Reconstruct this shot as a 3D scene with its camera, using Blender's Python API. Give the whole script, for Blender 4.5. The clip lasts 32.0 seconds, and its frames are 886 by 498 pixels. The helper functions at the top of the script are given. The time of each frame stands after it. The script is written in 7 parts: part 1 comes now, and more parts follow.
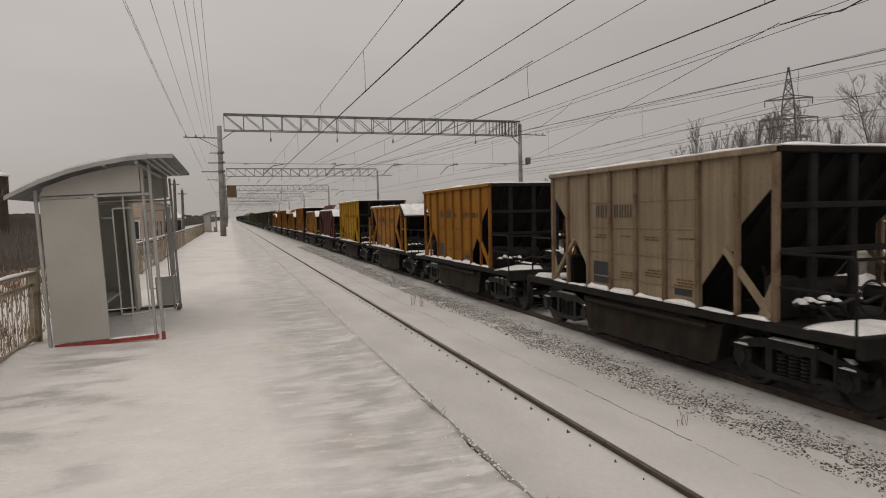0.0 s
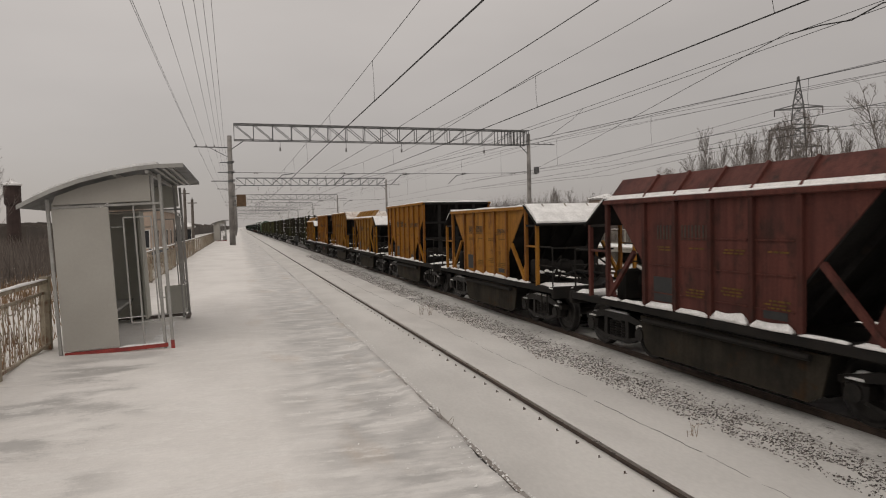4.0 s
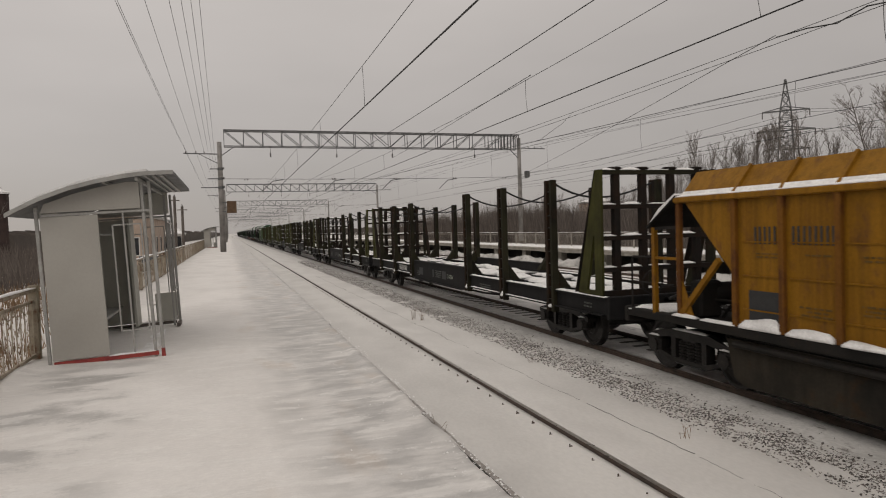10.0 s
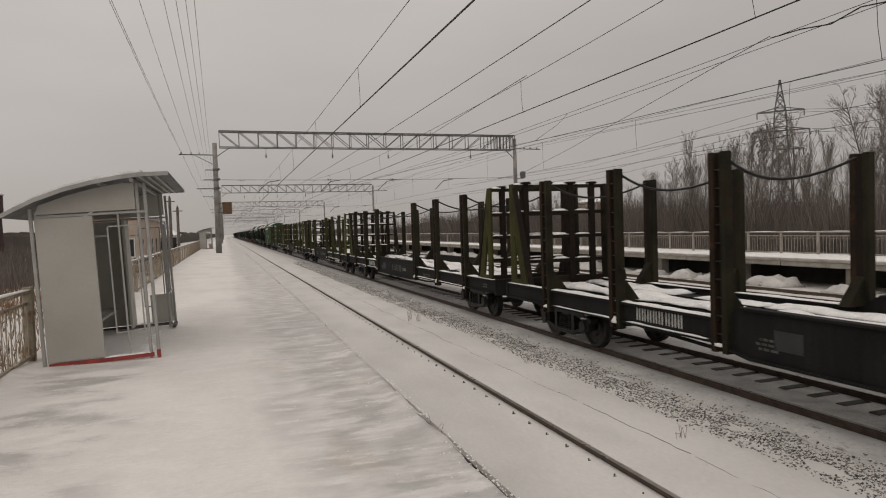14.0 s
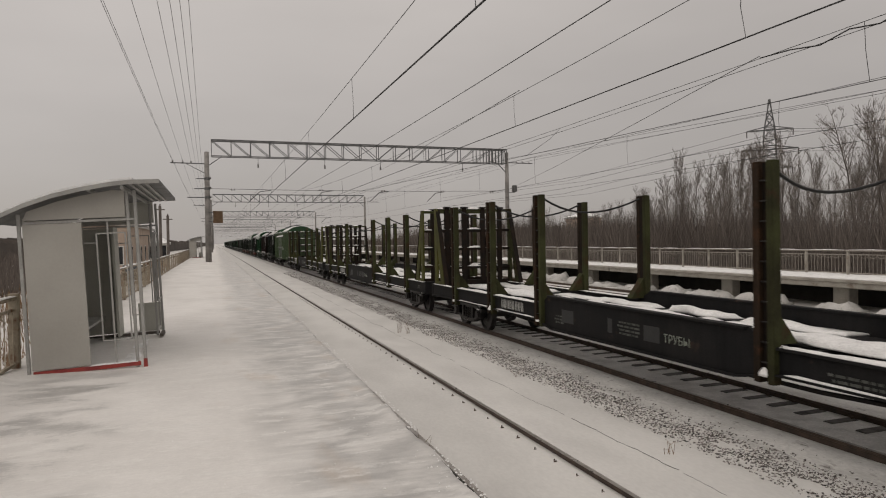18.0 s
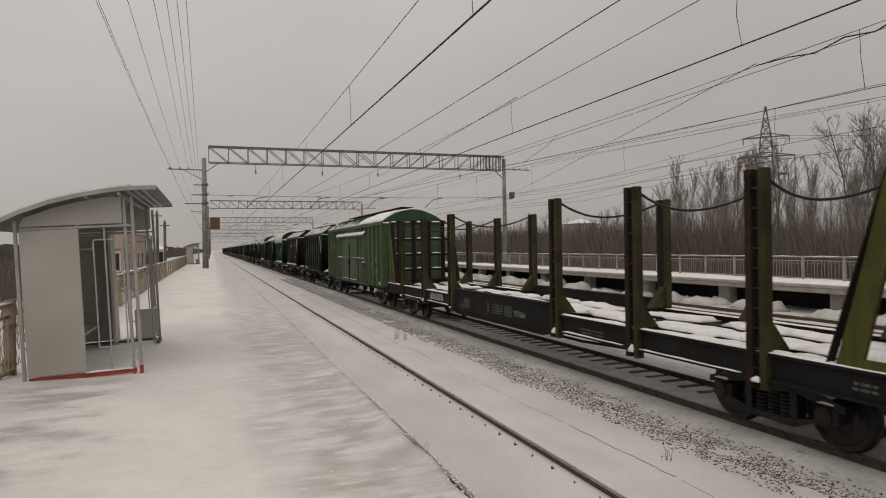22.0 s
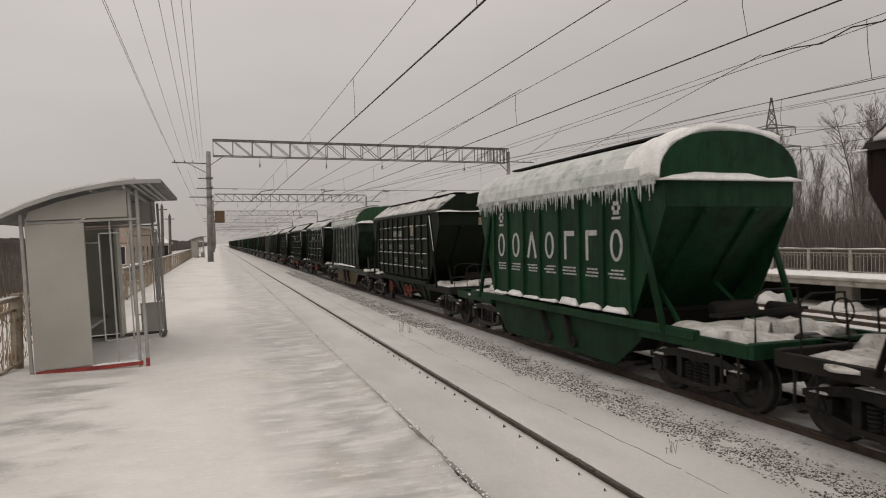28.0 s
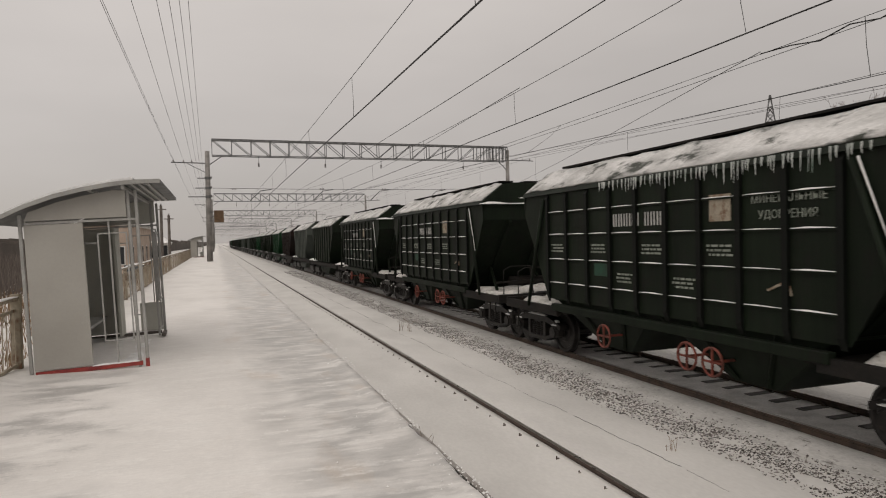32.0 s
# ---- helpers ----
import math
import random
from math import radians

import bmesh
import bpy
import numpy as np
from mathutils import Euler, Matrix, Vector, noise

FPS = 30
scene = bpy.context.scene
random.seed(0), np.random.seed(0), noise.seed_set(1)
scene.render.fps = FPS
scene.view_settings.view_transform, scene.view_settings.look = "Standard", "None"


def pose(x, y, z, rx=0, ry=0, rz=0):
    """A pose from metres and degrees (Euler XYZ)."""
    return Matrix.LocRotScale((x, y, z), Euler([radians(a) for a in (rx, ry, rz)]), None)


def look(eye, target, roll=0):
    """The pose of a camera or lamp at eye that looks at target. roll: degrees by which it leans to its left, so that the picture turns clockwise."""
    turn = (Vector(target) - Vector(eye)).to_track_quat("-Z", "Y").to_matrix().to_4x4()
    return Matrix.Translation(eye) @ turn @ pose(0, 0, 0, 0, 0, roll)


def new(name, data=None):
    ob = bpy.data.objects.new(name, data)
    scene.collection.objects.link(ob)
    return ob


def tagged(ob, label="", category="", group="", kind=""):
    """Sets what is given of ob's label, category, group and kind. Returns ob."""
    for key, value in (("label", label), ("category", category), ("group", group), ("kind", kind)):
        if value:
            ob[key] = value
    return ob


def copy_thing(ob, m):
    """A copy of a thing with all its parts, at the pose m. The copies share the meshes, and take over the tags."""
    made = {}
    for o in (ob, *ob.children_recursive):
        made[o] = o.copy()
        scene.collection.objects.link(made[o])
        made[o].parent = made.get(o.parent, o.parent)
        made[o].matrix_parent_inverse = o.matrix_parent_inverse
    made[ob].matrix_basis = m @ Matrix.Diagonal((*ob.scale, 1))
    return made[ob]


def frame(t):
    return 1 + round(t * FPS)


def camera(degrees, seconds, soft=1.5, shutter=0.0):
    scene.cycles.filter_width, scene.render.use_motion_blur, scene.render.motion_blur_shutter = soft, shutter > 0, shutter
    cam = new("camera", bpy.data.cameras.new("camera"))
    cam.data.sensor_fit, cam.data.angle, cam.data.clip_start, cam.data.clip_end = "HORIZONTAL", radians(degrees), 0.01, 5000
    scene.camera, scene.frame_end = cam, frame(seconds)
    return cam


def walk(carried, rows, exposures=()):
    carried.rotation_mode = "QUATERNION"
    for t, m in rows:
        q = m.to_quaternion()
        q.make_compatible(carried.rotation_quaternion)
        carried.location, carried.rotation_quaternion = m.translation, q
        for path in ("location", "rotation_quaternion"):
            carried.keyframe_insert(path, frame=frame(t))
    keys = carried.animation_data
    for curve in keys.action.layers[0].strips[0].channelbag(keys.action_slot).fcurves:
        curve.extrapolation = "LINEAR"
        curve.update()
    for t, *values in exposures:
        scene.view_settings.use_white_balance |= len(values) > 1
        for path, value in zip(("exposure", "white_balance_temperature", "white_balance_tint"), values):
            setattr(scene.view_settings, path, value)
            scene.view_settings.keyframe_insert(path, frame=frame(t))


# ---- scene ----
# x runs across the tracks, y along them; z = 0 is the top of the platform, the rail heads lie 1.1 m below
cam = camera(67.65, 32.0, soft=1.1, shutter=0.1)
EYE = Vector((0.0, 0.0, 1.68))
# seconds, turn to the right of the track, tilt, lean (degrees)
PATH = [
    (0, 17.87, -3.10, -1.25), (0.5, 17.77, -3.04, -1.31), (1, 17.57, -2.90, -1.26), (1.5, 17.31, -2.77, -1.18),
    (2, 17.15, -2.66, -1.22), (2.5, 17.09, -2.57, -1.20), (3, 17.08, -2.45, -1.14), (3.5, 17.09, -2.32, -1.13),
    (5.5, 17.53, -2.27, -1.49), (6, 17.55, -2.17, -1.35), (6.5, 17.55, -2.10, -1.26), (7, 17.54, -2.02, -1.31),
    (7.5, 17.58, -1.96, -1.43), (8, 17.66, -1.94, -1.52), (8.5, 17.71, -1.93, -1.50), (9, 17.73, -1.93, -1.56),
    (9.5, 17.79, -1.92, -1.69), (10, 17.90, -1.90, -1.71), (10.5, 18.01, -1.90, -1.65), (11, 18.06, -1.91, -1.69),
    (11.5, 18.10, -1.91, -1.71), (12, 18.13, -1.90, -1.71), (12.5, 18.17, -1.88, -1.83), (13, 18.22, -1.88, -1.88),
    (13.5, 18.24, -1.87, -1.85), (14, 18.25, -1.85, -1.82), (14.5, 18.27, -1.83, -1.97), (16.5, 18.56, -1.22, -1.37),
    (17, 18.71, -1.03, -1.12), (17.5, 18.88, -0.88, -1.02), (18, 19.06, -0.79, -0.93), (18.5, 19.32, -0.73, -0.69),
    (19, 19.66, -0.70, -0.60), (19.5, 19.86, -0.69, -0.82), (20, 19.76, -0.61, -0.99), (20.5, 19.59, -0.52, -0.88),
    (21, 19.45, -0.39, -0.72), (21.5, 19.37, -0.27, -0.76), (22, 19.30, -0.23, -0.89), (22.5, 19.22, -0.13, -0.96),
    (23, 19.27, -0.01, -0.98), (23.5, 19.33, 0.05, -0.93), (24, 19.34, 0.05, -0.94), (24.5, 19.38, 0.01, -0.97),
    (25, 19.43, -0.09, -0.97), (25.5, 19.41, -0.24, -0.85), (27.5, 18.91, -0.79, -1.00), (28, 18.91, -0.85, -1.03),
    (28.5, 18.99, -0.91, -1.27), (29, 19.05, -1.01, -1.57), (29.5, 19.08, -1.14, -1.68), (30, 19.12, -1.24, -1.58),
    (30.5, 19.17, -1.29, -1.52), (31, 19.16, -1.27, -1.56), (31.5, 19.09, -1.17, -1.46), (32, 18.96, -0.96, -1.28),
]


def aim(turn, tilt, lean):
    a, b = radians(turn), radians(tilt)
    way = Vector((math.sin(a) * math.cos(b), math.cos(a) * math.cos(b), math.sin(b)))
    return look(EYE, EYE + way, lean)


walk(cam, [(t, aim(a, b, c)) for t, a, b, c in PATH], [(0.0, -0.06, 6650, 10), (20.0, -0.06, 6650, 10), (22.5, -0.05, 6650, 10), (24.5, 0.05, 6650, 10), (28.0, 0.09, 6650, 10), (32.0, 0.11, 6650, 10)])

# ---- light: an overcast winter noon ----
world = bpy.data.worlds.new("overcast_sky")
scene.world = world
world.use_nodes = True
wn, wl = world.node_tree.nodes, world.node_tree.links
wn.clear()
w_out, w_bg = wn.new("ShaderNodeOutputWorld"), wn.new("ShaderNodeBackground")
sky = wn.new("ShaderNodeTexSky")
sky.sky_type, sky.sun_disc, sky.sun_elevation, sky.sun_rotation = "NISHITA", False, radians(16), radians(-60)
sky_scale = wn.new("ShaderNodeVectorMath")
sky_scale.operation = "SCALE"
sky_scale.inputs[3].default_value = 0.08
w_tc = wn.new("ShaderNodeTexCoord")
w_sep = wn.new("ShaderNodeSeparateXYZ")
w_ramp = wn.new("ShaderNodeValToRGB")
w_ramp.color_ramp.elements[0].position, w_ramp.color_ramp.elements[0].color = 0.0, (0.40, 0.375, 0.365, 1)
w_ramp.color_ramp.elements[1].position, w_ramp.color_ramp.elements[1].color = 0.9, (0.86, 0.81, 0.77, 1)
w_mid = w_ramp.color_ramp.elements.new(0.32)
w_mid.color = (0.56, 0.525, 0.505, 1)
w_noise = wn.new("ShaderNodeTexNoise")
w_noise.inputs["Scale"].default_value, w_noise.inputs["Detail"].default_value = 2.2, 4
w_map = wn.new("ShaderNodeMapping")
w_map.inputs["Scale"].default_value = (1, 1, 3.0)
w_cloud = wn.new("ShaderNodeMapRange")
w_cloud.inputs[1].default_value, w_cloud.inputs[2].default_value = 0.3, 0.7
w_cloud.inputs[3].default_value, w_cloud.inputs[4].default_value = 0.94, 1.06
w_mul = wn.new("ShaderNodeVectorMath")
w_mul.operation = "SCALE"
w_mix = wn.new("ShaderNodeMix")
w_mix.data_type = "RGBA"
w_mix.inputs[0].default_value = 0.94
wl.new(w_tc.outputs["Generated"], w_sep.inputs[0])
wl.new(w_sep.outputs[2], w_ramp.inputs[0])
wl.new(w_tc.outputs["Generated"], w_map.inputs[0])
wl.new(w_map.outputs[0], w_noise.inputs["Vector"])
wl.new(w_noise.outputs["Fac"], w_cloud.inputs[0])
wl.new(w_ramp.outputs[0], w_mul.inputs[0])
wl.new(w_cloud.outputs[0], w_mul.inputs[3])
wl.new(sky.outputs[0], sky_scale.inputs[0])
wl.new(sky_scale.outputs[0], w_mix.inputs[6])
w_side = wn.new("ShaderNodeMapRange")
w_side.inputs[1].default_value, w_side.inputs[2].default_value, w_side.inputs[3].default_value, w_side.inputs[4].default_value = -0.5, 0.8, 1.10, 0.91
w_mul2 = wn.new("ShaderNodeVectorMath")
w_mul2.operation = "SCALE"
wl.new(w_sep.outputs[0], w_side.inputs[0])
wl.new(w_mul.outputs[0], w_mul2.inputs[0])
wl.new(w_side.outputs[0], w_mul2.inputs[3])
wl.new(w_mul2.outputs[0], w_mix.inputs[7])
wl.new(w_mix.outputs[2], w_bg.inputs["Color"])
wl.new(w_bg.outputs[0], w_out.inputs[0])
sun_data = bpy.data.lights.new("sun", "SUN")
sun_data.energy, sun_data.angle, sun_data.color = 0.5, radians(40), (1.0, 0.95, 0.88)
sun = new("sun", sun_data)
sun.matrix_world = look((-30, -30, 40), (0, 10, 0))


# ---- materials ----
def mat(name, base, second=None, rough=0.7, metal=0.0, scale=3.0, fine=40.0, bump=0.15, mix=(0.4, 0.65), stretch=(1, 1, 1), island=0.0, spots=None, spot_range=(0.6, 0.72), spot_scale=5.0, world_space=False, depth=0.02, spec=0.4, streak=0.0, grit=0.14):
    """A surface of two tones at a coarse scale, fine grain, relief and, where given, spots of a third tone."""
    m = bpy.data.materials.new(name)
    m.use_nodes = True
    nt = m.node_tree
    n, l = nt.nodes, nt.links
    bsdf = n["Principled BSDF"]
    bsdf.inputs["Metallic"].default_value = metal
    bsdf.inputs["Specular IOR Level"].default_value = spec
    tc = n.new("ShaderNodeTexCoord")
    mp = n.new("ShaderNodeMapping")
    mp.inputs["Scale"].default_value = stretch
    if world_space:
        geo = n.new("ShaderNodeNewGeometry")
        l.new(geo.outputs["Position"], mp.inputs[0])
    else:
        oi = n.new("ShaderNodeObjectInfo")
        add = n.new("ShaderNodeVectorMath")
        sc = n.new("ShaderNodeVectorMath")
        sc.operation = "SCALE"
        sc.inputs[3].default_value = 37.0
        comb = n.new("ShaderNodeCombineXYZ")
        l.new(oi.outputs["Random"], comb.inputs[0])
        l.new(oi.outputs["Random"], comb.inputs[1])
        l.new(comb.outputs[0], sc.inputs[0])
        l.new(tc.outputs["Object"], add.inputs[0])
        l.new(sc.outputs[0], add.inputs[1])
        l.new(add.outputs[0], mp.inputs[0])
    coarse, grain = n.new("ShaderNodeTexNoise"), n.new("ShaderNodeTexNoise")
    coarse.inputs["Scale"].default_value, coarse.inputs["Detail"].default_value = scale, 6
    grain.inputs["Scale"].default_value, grain.inputs["Detail"].default_value = fine, 3
    l.new(mp.outputs[0], coarse.inputs["Vector"])
    l.new(mp.outputs[0], grain.inputs["Vector"])
    rng = n.new("ShaderNodeMapRange")
    rng.inputs[1].default_value, rng.inputs[2].default_value = mix
    l.new(coarse.outputs["Fac"], rng.inputs[0])
    c1 = n.new("ShaderNodeMix")
    c1.data_type = "RGBA"
    second = second or tuple(v * 0.75 for v in base)
    c1.inputs[6].default_value, c1.inputs[7].default_value = (*base, 1), (*second, 1)
    l.new(rng.outputs[0], c1.inputs[0])
    out = c1.outputs[2]
    if spots:
        sp = n.new("ShaderNodeTexNoise")
        sp.inputs["Scale"].default_value, sp.inputs["Detail"].default_value = spot_scale, 8
        sp.inputs["Roughness"].default_value = 0.65
        l.new(mp.outputs[0], sp.inputs["Vector"])
        sr = n.new("ShaderNodeMapRange")
        sr.inputs[1].default_value, sr.inputs[2].default_value = spot_range
        l.new(sp.outputs["Fac"], sr.inputs[0])
        c2 = n.new("ShaderNodeMix")
        c2.data_type = "RGBA"
        c2.inputs[7].default_value = (*spots, 1)
        l.new(out, c2.inputs[6])
        l.new(sr.outputs[0], c2.inputs[0])
        out = c2.outputs[2]
    gr = n.new("ShaderNodeMapRange")
    gr.inputs[1].default_value, gr.inputs[2].default_value = 0.25, 0.75
    gr.inputs[3].default_value, gr.inputs[4].default_value = 1 - grit, 1 + grit
    l.new(grain.outputs["Fac"], gr.inputs[0])
    sc2 = n.new("ShaderNodeVectorMath")
    sc2.operation = "SCALE"
    l.new(out, sc2.inputs[0])
    l.new(gr.outputs[0], sc2.inputs[3])
    out = sc2.outputs[0]
    if streak:
        mps, ts, rs, ss = n.new("ShaderNodeMapping"), n.new("ShaderNodeTexNoise"), n.new("ShaderNodeMapRange"), n.new("ShaderNodeVectorMath")
        mps.inputs["Scale"].default_value = (6, 6, 0.45)
        ts.inputs["Scale"].default_value, ts.inputs["Detail"].default_value, ts.inputs["Roughness"].default_value = 1.3, 7, 0.7
        l.new(mp.outputs[0], mps.inputs[0])
        l.new(mps.outputs[0], ts.inputs["Vector"])
        rs.inputs[1].default_value, rs.inputs[2].default_value, rs.inputs[3].default_value, rs.inputs[4].default_value = 0.42, 0.72, 1.0, 1 - streak
        l.new(ts.outputs["Fac"], rs.inputs[0])
        ss.operation = "SCALE"
        l.new(out, ss.inputs[0])
        l.new(rs.outputs[0], ss.inputs[3])
        out = ss.outputs[0]
    if island:
        geo2 = n.new("ShaderNodeNewGeometry")
        ir = n.new("ShaderNodeMapRange")
        ir.inputs[3].default_value, ir.inputs[4].default_value = 1 - island, 1 + island
        l.new(geo2.outputs["Random Per Island"], ir.inputs[0])
        sc3 = n.new("ShaderNodeVectorMath")
        sc3.operation = "SCALE"
        l.new(out, sc3.inputs[0])
        l.new(ir.outputs[0], sc3.inputs[3])
        out = sc3.outputs[0]
    l.new(out, bsdf.inputs["Base Color"])
    rr = n.new("ShaderNodeMapRange")
    rr.inputs[3].default_value, rr.inputs[4].default_value = max(0.05, rough - 0.1), min(1.0, rough + 0.1)
    l.new(coarse.outputs["Fac"], rr.inputs[0])
    l.new(rr.outputs[0], bsdf.inputs["Roughness"])
    if bump:
        sm = n.new("ShaderNodeMath")
        sm.operation = "ADD"
        l.new(coarse.outputs["Fac"], sm.inputs[0])
        l.new(grain.outputs["Fac"], sm.inputs[1])
        bp = n.new("ShaderNodeBump")
        bp.inputs["Strength"].default_value, bp.inputs["Distance"].default_value = bump, depth
        l.new(sm.outputs[0], bp.inputs["Height"])
        l.new(bp.outputs[0], bsdf.inputs["Normal"])
    return m


M_SNOW = mat("snow", (0.82, 0.80, 0.78), (0.74, 0.72, 0.70), rough=0.75, scale=1.4, fine=18, bump=0.35, depth=0.03, world_space=True)
M_SNOWCAP = mat("packed_snow", (0.84, 0.83, 0.82), (0.72, 0.71, 0.70), rough=0.7, scale=4, fine=30, bump=0.3)
M_TRACKSNOW = mat("trodden_track_snow", (0.645, 0.627, 0.603), (0.575, 0.558, 0.537), rough=0.8, scale=0.9, fine=22, bump=0.12, depth=0.03, world_space=True, stretch=(1, 0.5, 1), grit=0.05)
M_DIRTYSNOW = mat("grey_dusted_snow", (0.72, 0.70, 0.68), (0.55, 0.535, 0.515), rough=0.85, scale=3, fine=30, bump=0.5, world_space=True)
M_DUSTSNOW = mat("dust_grey_snow", (0.56, 0.545, 0.525), (0.43, 0.418, 0.40), rough=0.85, scale=2.2, fine=26, bump=0.3, world_space=True, stretch=(1, 0.5, 1), spots=(0.22, 0.205, 0.19), spot_range=(0.58, 0.68), spot_scale=5)
M_RAIL = mat("rail_steel", (0.085, 0.058, 0.043), (0.052, 0.038, 0.030), rough=0.65, metal=0.0, scale=6, fine=60)
M_RAILTOP = mat("worn_rail_head", (0.42, 0.39, 0.36), (0.3, 0.27, 0.24), rough=0.3, metal=0.9, scale=6, fine=60)
M_SLEEPER = mat("sleeper_concrete", (0.13, 0.12, 0.112), (0.065, 0.06, 0.055), rough=0.9, scale=5, fine=50)
M_STONE = mat("ballast_stone", (0.165, 0.146, 0.135), (0.085, 0.074, 0.068), rough=0.9, scale=2.5, fine=30, island=0.6, world_space=True)
M_CONCRETE = mat("weathered_concrete", (0.36, 0.34, 0.30), (0.26, 0.24, 0.21), rough=0.9, scale=1.6, fine=30, spots=(0.16, 0.12, 0.09), spot_range=(0.58, 0.75), spot_scale=2.5)
M_KERB = mat("dark_kerb_concrete", (0.10, 0.092, 0.083), (0.06, 0.055, 0.05), rough=0.8, scale=4, fine=40)
M_POLE = mat("grey_pole_concrete", (0.27, 0.255, 0.24), (0.17, 0.16, 0.15), rough=0.85, scale=1.5, fine=30)
M_GALV = mat("dull_grey_steel", (0.14, 0.14, 0.14), (0.09, 0.09, 0.09), rough=0.6, metal=0.3, scale=4, fine=40)
M_DARKMETAL = mat("dark_wire", (0.03, 0.03, 0.03), rough=0.6, metal=0.3, bump=0)
M_INSUL = mat("brown_insulator", (0.06, 0.04, 0.035), rough=0.3, bump=0)
M_SHELTER = mat("grey_painted_sheet", (0.375, 0.36, 0.33), (0.345, 0.33, 0.30), rough=0.55, scale=1.2, fine=30, grit=0.025, bump=0, spots=(0.42, 0.41, 0.39), spot_range=(0.62, 0.8), spot_scale=3)
M_SHELTERIN = mat("grey_green_panel", (0.46, 0.455, 0.41), (0.40, 0.395, 0.355), rough=0.6, scale=2, fine=30, grit=0.03, bump=0)
M_TUBE = mat("grey_frame_tube", (0.34, 0.335, 0.32), (0.27, 0.265, 0.25), rough=0.5, scale=4, fine=50, spots=(0.18, 0.08, 0.05), spot_range=(0.66, 0.74), spot_scale=9)
M_RED = mat("red_painted_base", (0.30, 0.045, 0.035), (0.2, 0.03, 0.03), rough=0.6, scale=6, fine=60)
M_FENCE = mat("yellowed_fence_paint", (0.33, 0.29, 0.225), (0.23, 0.19, 0.14), rough=0.75, scale=4, fine=40, spots=(0.13, 0.06, 0.03), spot_range=(0.5, 0.66), spot_scale=7)
M_FENCE2 = mat("white_fence_paint", (0.31, 0.285, 0.25), (0.22, 0.20, 0.17), rough=0.75, scale=4, fine=40, spots=(0.2, 0.12, 0.08), spot_range=(0.6, 0.75), spot_scale=7)
M_DARKVOID = mat("under_platform_shade", (0.05, 0.045, 0.04), rough=0.95, scale=2, fine=20)
M_BARK = mat("bare_bark", (0.15, 0.13, 0.115), (0.10, 0.085, 0.075), rough=0.9, scale=3, fine=20, bump=0.2)
M_BIRCH = mat("birch_bark", (0.30, 0.28, 0.26), (0.12, 0.11, 0.10), rough=0.8, scale=2, fine=12, stretch=(1, 1, 3))
# the haze of distance is put into these two paler colours
M_BRANCH = mat("haze_grey_branches", (0.19, 0.165, 0.148), (0.14, 0.12, 0.107), rough=0.95, scale=0.3, fine=3, bump=0)
M_TWIG = mat("haze_brown_twigs", (0.145, 0.121, 0.106), (0.10, 0.084, 0.074), rough=0.95, scale=0.3, fine=3, bump=0, island=0.35, world_space=True)
M_REED = mat("dry_reeds", (0.22, 0.14, 0.08), (0.12, 0.08, 0.05), rough=0.95, scale=0.5, fine=5, bump=0, island=0.4, world_space=True)
M_WOODS = mat("far_woods", (0.085, 0.071, 0.061), (0.062, 0.052, 0.046), rough=1.0, scale=0.25, fine=2, bump=0, world_space=True)
M_PEACH = mat("peach_plaster", (0.47, 0.37, 0.30), (0.40, 0.31, 0.25), rough=0.85, scale=1, fine=20)
M_WHITE = mat("white_trim", (0.7, 0.68, 0.65), rough=0.8, scale=3, fine=30)
M_GLASSDARK = mat("dark_window_glass", (0.03, 0.032, 0.035), rough=0.12, bump=0)
M_BRICK = mat("old_red_brick", (0.055, 0.036, 0.032), (0.04, 0.028, 0.025), rough=0.9, scale=1, fine=15)
M_RUSTSIGN = mat("rust_brown_board", (0.13, 0.08, 0.045), (0.09, 0.055, 0.032), rough=0.8, scale=3, fine=30)


